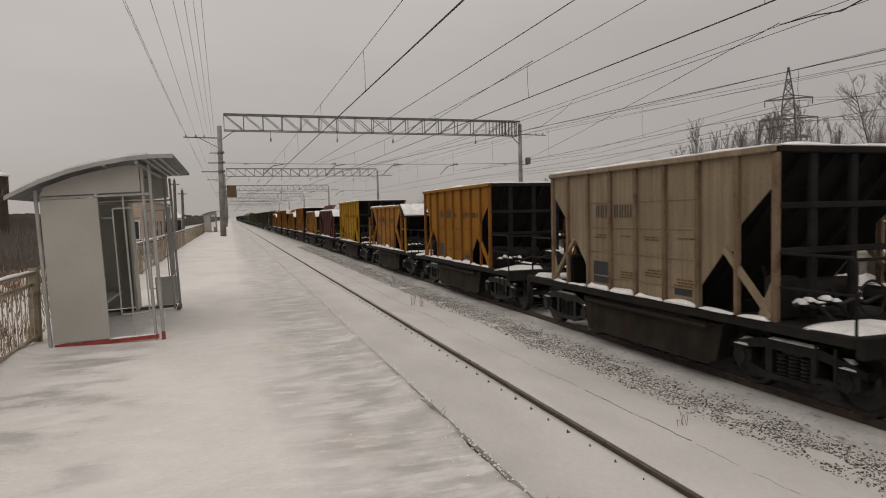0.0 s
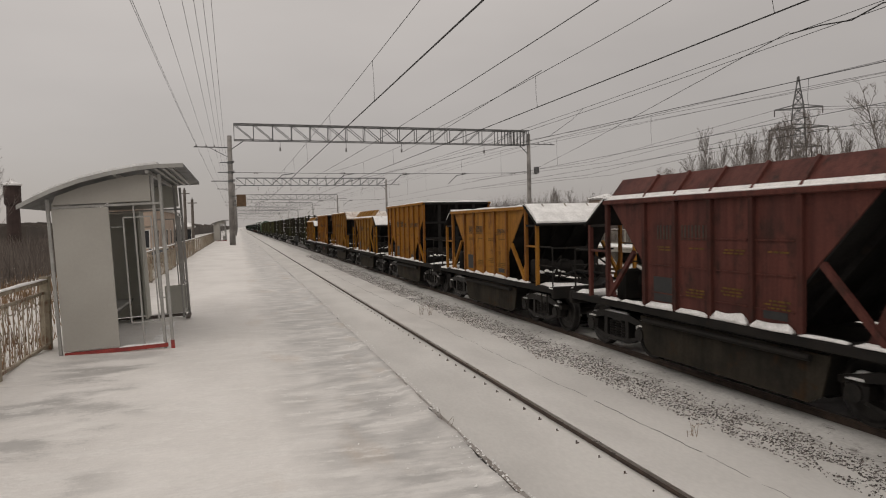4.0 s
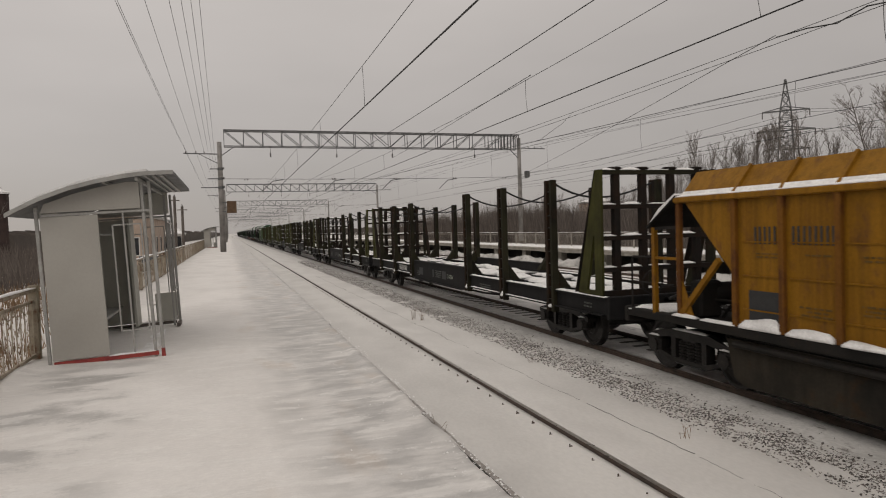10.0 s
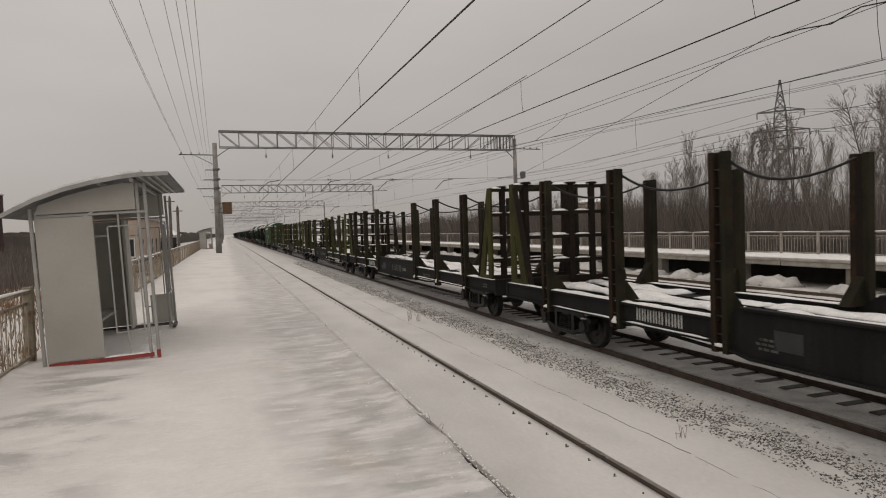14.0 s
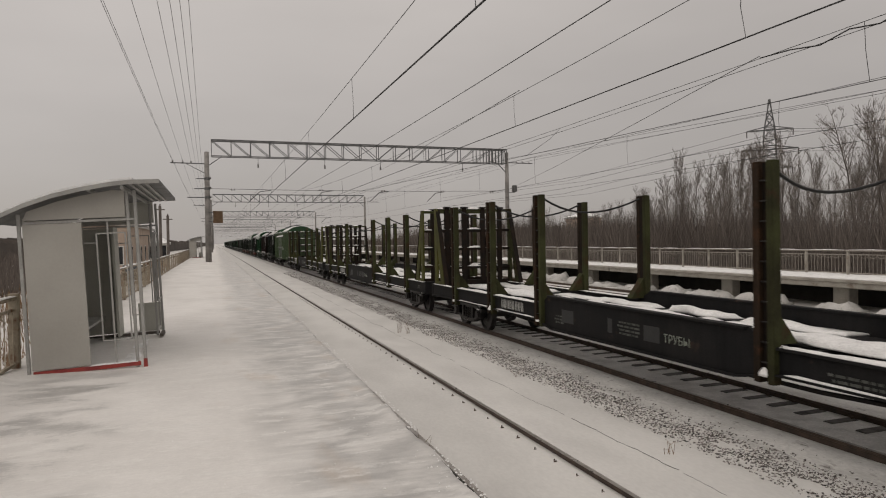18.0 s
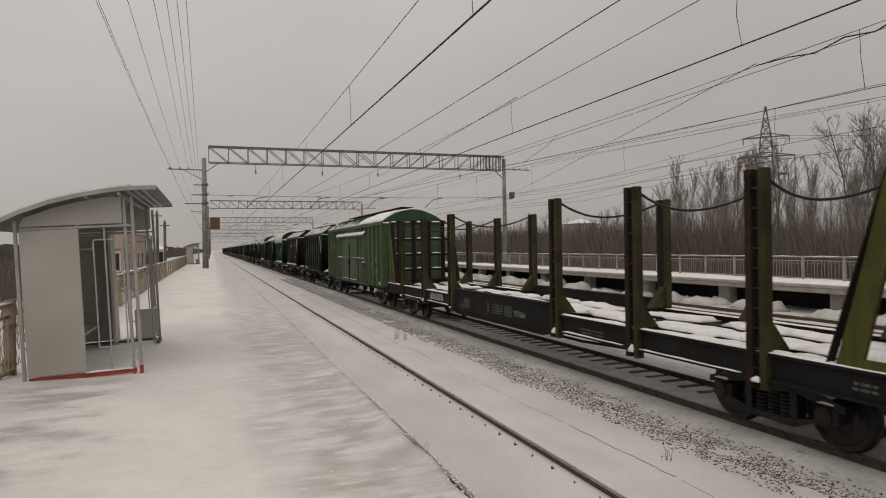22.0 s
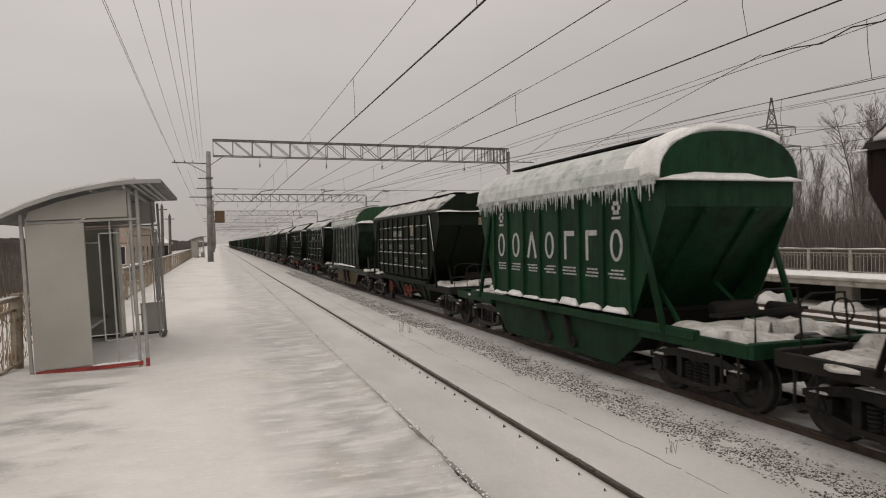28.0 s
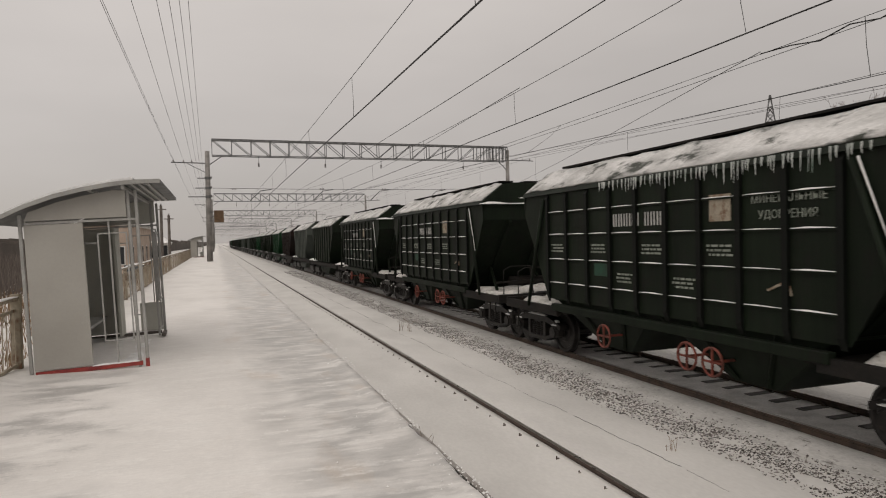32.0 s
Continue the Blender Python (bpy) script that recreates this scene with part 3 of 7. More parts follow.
# crumbs of broken snow along the platform's edge and scattered over it
crumbs = Shape()
rc = random.Random(21)
for i in range(1500):
    y = 2.5 + 30 * rc.random() ** 1.6
    drift = max(0.0, min(1.0, (y - 5) / 11)) * 0.09
    if i < 1300:
        x = EDGE + drift - 0.01 - abs(rc.gauss(0, 0.09))
        if noise.noise(Vector((4, y * 1.4, 6))) < -0.15:
            continue
        q = rc.uniform(0.003, 0.012)
    else:
        x, q = rc.uniform(-2.4, 1.6), rc.uniform(0.003, 0.009)
    z = 0.018 * noise.noise(Vector((x * 0.8, y * 0.6, 1))) + (-0.005 if x > 0.4 else 0.0)
    a = rc.uniform(0, 6.28)
    ring = [(x + q * rc.uniform(0.7, 1.4) * math.cos(a + k * 1.257), y + q * rc.uniform(0.7, 1.6) * math.sin(a + k * 1.257), z - 0.004) for k in range(5)]
    crumbs.add(ring + [(x, y, z + q * rc.uniform(0.5, 1.0))], [(k, (k + 1) % 5, 5) for k in range(5)] + [(4, 3, 2, 1, 0)])
solid("snow_crumbs", crumbs, M_SNOWCAP, "small crumbs of broken snow along the platform edge", "snow", kind="stuff")


# ---- fences ----
def fence_meshes(h, length, metal, bars):
    """Meshes of one fence section that runs along y from 0."""
    posts = Shape().box(-0.045, 0.045, -0.045, 0.045, -0.3, h - 0.02, 0.008).mesh("post", metal)
    top = Shape().box(-0.045, 0.045, 0, length, h - 0.05, h, 0.01).mesh("top_rail", metal)
    mid = Shape().box(-0.015, 0.015, 0, length, h - 0.2, h - 0.165).mesh("middle_rail", metal)
    low = Shape().box(-0.02, 0.02, 0, length, 0.05, 0.09).mesh("bottom_rail", metal)
    bar = Shape().box(-0.0065, 0.0065, -0.0065, 0.0065, 0.07, h - 0.18).mesh("bar", metal)
    arc = Shape().tube([(0, 0.17 * math.sin(a) * 1.0, h - 0.19 - 0.13 * math.cos(a)) for a in [(-1.5 + 3.0 * k / 8) for k in range(9)]], 0.008, 4).mesh("arc", metal)
    cap = Shape().snow(-0.05, 0.05, 0, length, h, 0.03, 3, 0.2).mesh("snow", M_SNOWCAP, True)
    return posts, top, mid, low, bar, arc, cap, length, bars


def fence_section(x, y, meshes, label, group):
    posts, top, mid, low, bar, arc, cap, length, bars = meshes
    f = thing("fence_section", x, y, 0, label, "fence", group)
    part("post", posts, None, f)
    for nm, me in (("top_rail", top), ("middle_rail", mid), ("bottom_rail", low)):
        part(nm, me, None, f)
    part("snow", cap, None, f, "thin snow on the rail")
    for k in range(bars):
        part("bar", bar, None, f).location = (0, length * (k + 0.5) / bars, 0)
    if bars > 8:
        for k in range(int(length / 0.36)):
            part("arc", arc, None, f).location = (0, 0.2 + 0.36 * k, 0)
    return f


F_NEAR = fence_meshes(1.0, 2.05, M_FENCE, 11)
sec = fence_section(-2.62, 10.5 - 2.05, F_NEAR, "yellow-beige rusty metal platform fence with snow on its rail", "platform fence")
for k in range(1, 5):
    copy_thing(sec, pose(-2.62, 10.5 - 2.05 * (k + 1), 0))
for k in range(8):
    copy_thing(sec, pose(-2.62, 13.9 + 2.05 * k, 0))
F_FARLEFT = fence_meshes(1.0, 2.6, M_FENCE, 6)
secl = fence_section(-2.64, 13.9 + 16.4, F_FARLEFT, "yellow-beige platform fence running into the distance", "platform fence")
for k in range(1, 31):
    copy_thing(secl, pose(-2.64 - 0.018 * k, 30.3 + 2.6 * k, 0))
solid("fence_post", Shape().box(-2.68, -2.56, 10.44, 10.56, -0.3, 1.04, 0.01), M_FENCE, "end post of the yellow-beige platform fence", "fence")


# ---- the far platform ----
def far_platform():
    p = thing("platform", 0, 0, 0, "opposite concrete platform on piers with a thick layer of snow", "platform", kind="structure")
    slab = Shape().box(22.2, 25.2, -5.97, -0.03, -0.36, -0.06, 0.03).mesh("slab", M_CONCRETE)
    lip = Shape().box(22.14, 22.3, -5.95, -0.05, -0.16, -0.05, 0.02).mesh("kerb", M_CONCRETE)
    pier = Shape().box(22.7, 23.2, -0.35, 0.35, -1.4, -0.36, 0.03).mesh("pier", M_CONCRETE)
    for k in range(28):
        y = 4 + 6 * k
        for nm, me in (("slab", slab), ("kerb", lip), ("pier", pier)):
            part(nm, me, None, p).location = (0, y + (-3 if nm == "pier" else 0), random.uniform(-0.015, 0.015) if nm == "slab" else 0)
    # not a wall: a dark sheet for the shaded void behind the piers
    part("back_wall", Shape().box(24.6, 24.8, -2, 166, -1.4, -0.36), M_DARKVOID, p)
    part("snow", Shape().snow(22.45, 25.1, -2, 60, -0.06, 0.08, 5, 0.3, 0.08), M_SNOWCAP, p, "thick soft snow", smooth=True)
    part("snow", Shape().snow(22.45, 25.1, 60, 164, -0.06, 0.08, 6, 1.2, 0.08), M_SNOWCAP, p, smooth=True)
    return p


far_platform()
F_FAR = fence_meshes(1.0, 2.0, M_FENCE2, 12)
secf = fence_section(24.3, 6, F_FAR, "whitish metal railing on the opposite platform", "opposite platform railing")
for k in range(1, 24):
    copy_thing(secf, pose(24.3, 6 + 2.0 * k, 0))
F_FAR2 = fence_meshes(1.0, 6.0, M_FENCE2, 8)
secf2 = fence_section(24.3, 54, F_FAR2, "whitish metal railing on the opposite platform", "opposite platform railing")
for k in range(1, 18):
    copy_thing(secf2, pose(24.3, 54 + 6.0 * k, 0))
# heaps of cleared snow under the opposite platform
for k in range(22):
    rk = random.Random(k)
    y = 6 + 3.0 * k + rk.uniform(-0.4, 0.4)
    s = Shape().snow(21.25, 22.6, y, y + rk.uniform(1.3, 2.4), -1.24, rk.uniform(0.3, 0.5), k + 20, 0.25, 0.1)
    solid("snow_mound", s, M_DUSTSNOW, "grey-white heap of cleared snow beside the platform", "snow", "snow heaps", smooth=True)


# ---- the shelter ----
def shelter(y0, label):
    """A platform shelter, local origin at its front corner post: x to the left runs to -1.35, y to 3.4."""
    sh = thing("platform_shelter", -0.925, y0, 0, label, "shelter", "platform shelters")
    L, W = 3.4, 1.35
    arc = [(-1.70, 2.05), (-1.55, 2.125), (-1.30, 2.24), (-0.95, 2.36), (-0.62, 2.435), (-0.28, 2.49), (0.0, 2.515), (0.34, 2.515)]
    outer = [(x, z + 0.035) for x, z in arc]
    part("roof", Shape().prism_y(arc + outer[::-1], -0.22, L + 0.25), M_GALV, sh, "curved grey sheet-metal roof")
    part("roof_edge", Shape().prism_y([(x, z - 0.015) for x, z in arc] + [(x, z + 0.04) for x, z in arc][::-1], -0.24, -0.222), M_TUBE, sh)
    part("roof_edge", Shape().prism_y([(x, z - 0.015) for x, z in arc] + [(x, z + 0.04) for x, z in arc][::-1], L + 0.252, L + 0.27), M_TUBE, sh)
    sn = Shape()
    sn.prism_y([(x * 0.985, z + 0.045) for x, z in arc[1:7]] + [(x * 0.985, z + 0.075) for x, z in arc[1:7]][::-1], -0.2, L + 0.2)
    part("snow", sn, M_SNOWCAP, sh, "thin snow on the roof")
    for k in range(5):
        part("purlin", Shape().box(-0.15 - 0.4 * k, -0.11 - 0.4 * k, -0.2, L + 0.2, arc[max(0, 6 - k)][1] - 0.075, arc[max(0, 6 - k)][1] - 0.03) if k < 2 else Shape().box(0.16 - 0.1 * (k - 2), 0.2 - 0.1 * (k - 2), -0.2, L + 0.2, 2.49, 2.53), M_TUBE, sh)
    for x, y in ((0, 0), (0, L), (-W - 0.05, 0), (-W - 0.05, L), (-0.10, 0.02), (-0.10, L - 0.02)):
        part("post", Shape().box(x - 0.021, x + 0.021, y - 0.021, y + 0.021, -0.02, 2.44 if x > -1 else 2.16, 0.006), M_TUBE, sh)
    part("post_foot", Shape().box(-0.024, 0.024, -0.024, 0.024, -0.02, 0.12, 0.006), M_RED, sh, "red-painted post foot")
    for y in (0.0, L):
        gable = [(-W, 2.075)] + [(x, z - 0.05) for x, z in arc[2:6]] + [(-0.13, 2.43), (-0.13, 2.075)]
        part("gable_panel", Shape().prism_y(gable, y - 0.012, y + 0.012), M_SHELTER, sh)
        part("end_panel", Shape().box(-W - 0.01, -0.67, y - 0.015, y + 0.015, 0.1, 2.02, 0.004), M_SHELTER if y == 0 else M_SHELTERIN, sh, "grey sheet panel")
        part("beam", Shape().box(-W, 0, y - 0.018, y + 0.018, 2.025, 2.055), M_TUBE, sh)
        part("base_strip", Shape().box(-W, -0.06, y - 0.022, y + 0.022, 0.03, 0.085), M_RED if y == 0 else M_BARK, sh, "red-painted base strip" if y == 0 else "dark base strip")
        part("snow", Shape().snow(-0.68, -0.1, y - 0.03, y + 0.02, 0.085, 0.03, 2), M_SNOWCAP, sh)
        # the grille of rectangles beside the panel
        for x in (-0.36, ):
            part("grille_bar", Shape().box(x - 0.011, x + 0.011, y - 0.011, y + 0.011, 0.085, 2.03), M_TUBE, sh)
        for x0, x1, z0, z1 in ((-0.51, -0.14, 0.40, 1.87), (-0.67, -0.51, 1.73, 1.75)):
            for a, b, c, d in ((x0, x0 + 0.018, z0, z1), (x1 - 0.018, x1, z0, z1), (x0, x1, z0, z0 + 0.018), (x0, x1, z1 - 0.018, z1)):
                part("grille_bar", Shape().box(a, b, y - 0.009, y + 0.009, c, d), M_TUBE, sh)
    part("back_wall", Shape().box(-W - 0.012, -W + 0.012, 0.04, L - 0.04, 0.1, 2.1), M_SHELTERIN, sh, "grey-green back wall")
    part("side_panel", Shape().box(-0.70, -0.66, L - 0.55, L - 0.02, 0.1, 2.02), M_SHELTERIN, sh, "dark inner panel")
    bench = part("bench", Shape().box(-W + 0.05, -W + 0.45, 0.3, L - 0.3, 0.43, 0.47, 0.006), M_TUBE, sh, "narrow slatted bench")
    part("bench_leg", Shape().bar((-W + 0.05, 0.5, 0.1), (-W + 0.4, 0.5, 0.43), 0.04), M_TUBE, bench)
    part("bench_leg", Shape().bar((-W + 0.05, L - 0.5, 0.1), (-W + 0.4, L - 0.5, 0.43), 0.04), M_TUBE, bench)
    # open track side: rectangles of tube and two sheet boards at the far post
    for y0b, y1b, z0, z1 in ((L - 1.2, L - 0.55, 0.22, 1.95), (L - 0.9, L - 0.1, 0.7, 1.9)):
        for a, b, c, d in ((y0b, y0b + 0.022, z0, z1), (y1b - 0.022, y1b, z0, z1), (y0b, y1b, z0, z0 + 0.022), (y0b, y1b, z1 - 0.022, z1)):
            part("grille_bar", Shape().box(-0.012, 0.012, a, b, c, d), M_TUBE, sh)
    part("board", Shape().box(-0.45, -0.04, L - 0.03, L - 0.01, 2.09, 2.48, 0.004), M_SHELTERIN, sh, "small grey-green sheet board under the roof")
    part("board", Shape().box(-0.40, -0.02, L - 0.04, L - 0.015, 0.1, 0.62, 0.004), M_SHELTERIN, sh, "small grey-green sheet board near the ground")
    part("base_strip", Shape().box(-0.03, 0.03, L - 0.5, L, 0.03, 0.08), M_BARK, sh)
    part("floor_snow", Shape().snow(-W, -0.1, 0.1, L - 0.1, -0.01, 0.03, 8), M_SNOWCAP, sh, smooth=True)
    sh.rotation_euler = (0, radians(-2.4), 0)
    return sh


sh1 = shelter(9.95, "grey sheet-metal platform shelter with curved roof and red base")
sh2 = copy_thing(sh1, pose(-1.42, 84, 0, ry=-1.0))
sh2["label"] = "distant grey platform shelter with curved roof beside the fence"


# ---- gantries over the tracks ----
def insulator(parent, x, y, z, n=3, r=0.075):
    s = Shape()
    for k in range(n):
        s.lathe([(-0.05, 0.02), (-0.03, r), (0.0, r * 0.9), (0.03, 0.02)], (x, y, z + 0.09 * k), "z", 10)
    return part("insulator", s, M_INSUL, parent)


def gantry(y, near):
    g = thing("portal_gantry", 0, y, 0, "steel lattice gantry on concrete poles above the tracks", "gantry", "portal gantries")
    xl, xr = -0.52, 29.4
    part("pole", Shape().lathe([(0, 0.27), (10.05, 0.20)], (xl, 0, 0), "z", 12), M_POLE, g, "grey concrete pole", smooth=True)
    part("pole", Shape().lathe([(0, 0.25), (10.85, 0.18)], (xr, 0, -0.05), "z", 12), M_POLE, g, "grey concrete pole", smooth=True)
    zt, zb, d = 11.1, 9.65, 0.45
    x0, x1 = -0.1, 29.2
    for yy in (-d, d):
        for z, w in ((zt, 0.11), (zb, 0.08)):
            part("chord", Shape().bar((x0, yy, z), (x1, yy, z - 0.04), w), M_GALV, g)
    n = 17
    if near:
        post = Shape().box(-0.03, 0.03, -d, d, zb, zt).mesh("brace", M_GALV)
        step = (x1 - x0) / n
        diag = Shape().bar((0, -d, zt), (step, -d, zb), 0.055).bar((0, d, zt), (step, d, zb), 0.055).mesh("brace", M_GALV)
        diag2 = Shape().bar((0, -d, zb), (step, -d, zt), 0.055).bar((0, d, zb), (step, d, zt), 0.055).mesh("brace", M_GALV)
        upright = Shape().bar((0, -d, zb), (0, -d, zt), 0.06).bar((0, d, zb), (0, d, zt), 0.06).bar((0, -d, zt), (0, d, zt), 0.05).mesh("brace", M_GALV)
        for k in range(n + 1):
            part("brace", upright, None, g).location = (x0 + step * k, 0, 0)
            if k < n:
                part("brace", diag if k < 9 else diag2, None, g).location = (x0 + step * k, 0, 0)
        for k in range(8):
            part("brace", upright, None, g).location = (x1 - 0.35 * k - 0.2, 0, 0)
    else:
        s = Shape()
        step = (x1 - x0) / n
        for k in range(n):
            a, b = x0 + step * k, x0 + step * (k + 1)
            for yy in (-d, d):
                s.bar((a, yy, zb), (a, yy, zt), 0.06)
                s.bar((a, yy, zt), (b, yy, zb), 0.055) if k < 9 else s.bar((a, yy, zb), (b, yy, zt), 0.055)
        part("bracing", s, M_GALV, g)["kind"] = "stuff"
    part("bracket", Shape().bar((xl, 0, 8.7), (x0 + 0.9, 0, zb), 0.07).bar((xr, 0, 8.6), (x1 - 0.9, 0, zb), 0.07), M_GALV, g)
    # arms with line insulators on both poles
    arm = part("cross_arm", Shape().bar((-3.6, 0, 9.0), (-0.4, 0, 8.95), 0.09).bar((-2.3, 0, 8.95), (-0.5, 0, 8.0), 0.05), M_GALV, g)
    for x in (-3.4, -2.55, -1.85):
        insulator(arm, x, 0, 9.08, 2)
    for z, w in ((7.6, 0.9), (6.7, 1.1), (5.9, 1.7)):
        part("cross_arm", Shape().bar((xl - w, 0, z), (xl + 0.35, 0, z), 0.08), M_GALV, g)
        part("clamp", Shape().lathe([(-0.12, 0.24), (0.12, 0.24)], (xl, 0, z), "z", 10), M_GALV, g)
        insulator(g, xl + 0.3, 0, z + 0.05, 2)
    arm2 = part("cross_arm", Shape().bar((29.4, 0, 9.75), (32.4, 0, 9.7), 0.08), M_GALV, g)
    for x in (30.5, 31.2, 32.0):
        insulator(arm2, x, 0, 9.8, 2)
    for x in (4.0, 10.2, 15.7, 24.4):
        hang = part("hanger", Shape().bar((x, 0, 9.65), (x, 0, 8.7), 0.03), M_DARKMETAL, g)
        insulator(hang, x, 0, 8.75, 4, 0.1)
    cross = part("cross_span_wire", Shape().tube([(xl, 0, 6.7), (8, 0, 6.62), (20, 0, 6.62), (xr, 0, 6.75)], 0.018, 5), M_DARKMETAL, g)
    for x in (1.6, 9.7, 15.8, 22.0, 27.5):
        for dx in (0, 0.25):
            insulator(cross, x + dx, 0, 6.6, 2)
    for x in (3.2, 9.0, 14.6, 20.5):
        part("steady_arm", Shape().tube([(x + 1.9, 0, 6.6), (x + 0.9, 0, 6.45), (x, 0, 5.6)], 0.035, 5), M_DARKMETAL, g)
    return g


SPAN, FIRST = 70.0, 64.0


def along(k, u):
    """Place along the line at u of the k-th span; the first span begins beside the platform's start."""
    return FIRST - 66.0 * (1 - u) if k == 0 else FIRST + SPAN * (k - 1 + u)


gantry(FIRST, True)
g2 = gantry(FIRST + SPAN, False)
for k in (2, 3, 4, 5, 6):
    copy_thing(g2, pose(0, FIRST + SPAN * k, 0))
board = thing("signal_board", 0.35, 63.7, 4.1, "small rust-brown board hung beside the gantry pole", "sign")
part("panel", Shape().box(-0.42, 0.42, -0.04, 0.04, -0.55, 0.55, 0.02), M_RUSTSIGN, board)
part("bracket", Shape().bar((-0.9, 0.1, 0.4), (0.0, 0.1, 0.4), 0.05).bar((-0.9, 0.1, -0.4), (0.0, 0.1, -0.4), 0.05), M_GALV, board)
flood = thing("floodlight", 30.1, 63.9, 6.9, "grey floodlight on a bracket of the gantry pole", "lamp")
part("housing", Shape().box(-0.1, 0.35, -0.25, 0.25, -0.25, 0.45, 0.06), M_GALV, flood)
part("bracket", Shape().bar((-0.65, 0, -0.3), (0.15, 0, -0.3), 0.06), M_GALV, flood)


# ---- overhead wires ----
def span_wire(name, xa, za, xb, zb, sag, r, label, spans=8):
    """A wire from (xa, za) beside the camera to (xb, zb) at the first gantry, then from gantry to gantry."""
    pts = []
    for k in range(spans):
        m = 12 if k < 2 else 4
        for i in range(m):
            u = i / m
            x, z = (xa + (xb - xa) * u, za + (zb - za) * u) if k == 0 else (xb, zb)
            pts.append((x, along(k, u), z - sag * 4 * u * (1 - u)))
    pts.append((xb, FIRST + SPAN * (spans - 1), zb))
    return solid(name, Shape().tube(pts, r, 5), M_DARKMETAL, label, "wire", "overhead wires")


def wire_z(za, zb, sag, k, u):
    return (za + (zb - za) * u if k == 0 else zb) - sag * 4 * u * (1 - u)


LINES = [(3.71, 3.81, 5.1, 0.017, 6.42, 6.5, 0.22), (8.82, 8.6, 5.1, 0.014, 6.75, 6.75, 0.82), (19.2, 19.2, 5.1, 0.009, 6.1, 7.4, 0.05)]
for xa, xb, zc, rc, ma, mb, sag in LINES:
    span_wire("contact_wire", xa, zc, xb, zc + 0.02, 0.0, rc, "dark overhead contact wire above a track")
    span_wire("messenger_wire", xa, ma, xb, mb, sag, 0.0085, "sagging carrier wire of the overhead line")
    for k in range(3):
        for u in (0.055, 0.17, 0.31, 0.45, 0.6, 0.74, 0.88):
            y = along(k, u)
            x = xa + (xb - xa) * u if k == 0 else xb
            z = wire_z(ma, mb, sag, k, u)
            solid("dropper", Shape().tube([(x, y, z), (x + 0.05, y + 0.1, (z + zc) / 2), (x + 0.02, y - 0.05, zc)], 0.007, 4), M_DARKMETAL, "thin dropper between carrier and contact wire", "wire", "droppers")
solid("contact_wire", Shape().tube([(15.95, -2, 5.12), (7.2, 62, 5.12)], 0.010, 5), M_DARKMETAL, "dark overhead contact wire crossing between tracks", "wire", "overhead wires")
span_wire("messenger_wire", 14.3, 6.8, 14.3, 6.8, 0.36, 0.009, "sagging carrier wire of the overhead line")
carrier = span_wire("messenger_wire", 14.34, 6.65, 14.34, 6.65, 0.36, 0.009, "sagging carrier wire of the overhead line")
solid("dropper", Shape().tube([(14.3, 11.3, 6.56), (14.27, 11.25, 5.9), (14.2, 11.1, 5.12)], 0.008, 4), M_DARKMETAL, "thin dropper between carrier and contact wire", "wire", "droppers")
solid("dropper", Shape().tube([(14.3, 25.5, 6.45), (13.6, 25.2, 5.9), (12.3, 24.8, 5.12)], 0.008, 4), M_DARKMETAL, "thin dropper between carrier and contact wire", "wire", "droppers")
span_wire("feeder_wire", 6.95, 6.15, 6.95, 6.2, 0.22, 0.011, "dark feeder wire between two tracks")
for xg in (-3.4, -3.34, -2.55, -1.85, -1.5, -1.22, -0.97):
    span_wire("line_wire", xg + 0.6, 9.15, xg, 9.17, 0.3, 0.008, "thin power line wire on the gantry arms")
for x, za, zb in ((28.5, 7.1, 10.0), (30.5, 7.5, 9.95), (31.9, 8.2, 9.95), (24.5, 5.45, 5.35)):
    span_wire("line_wire", x, za, x, zb, 0.05, 0.010, "thin power line wire on the gantry arms")
for p, q in (((14.3, 14.4, 6.6), (29.3, 64, 6.75)), ((8.72, 18.0, 6.12), (15.7, 64, 8.7))):
    solid("anchor_wire", Shape().tube([p, tuple((a + b) / 2 - (0.12 if i == 2 else 0) for i, (a, b) in enumerate(zip(p, q))), q], 0.011, 5), M_DARKMETAL, "slanting anchor wire of the overhead line", "wire", "overhead wires")
part("jumper_cable", Shape().tube([(14.32, 10.4, 6.55), (14.28, 10.9, 6.40), (14.32, 11.7, 6.52), (14.3, 12.5, 6.36), (14.32, 13.4, 6.5), (14.32, 14.4, 6.55)], 0.018, 5), M_DARKMETAL, carrier, "slack jumper cable", smooth=True)


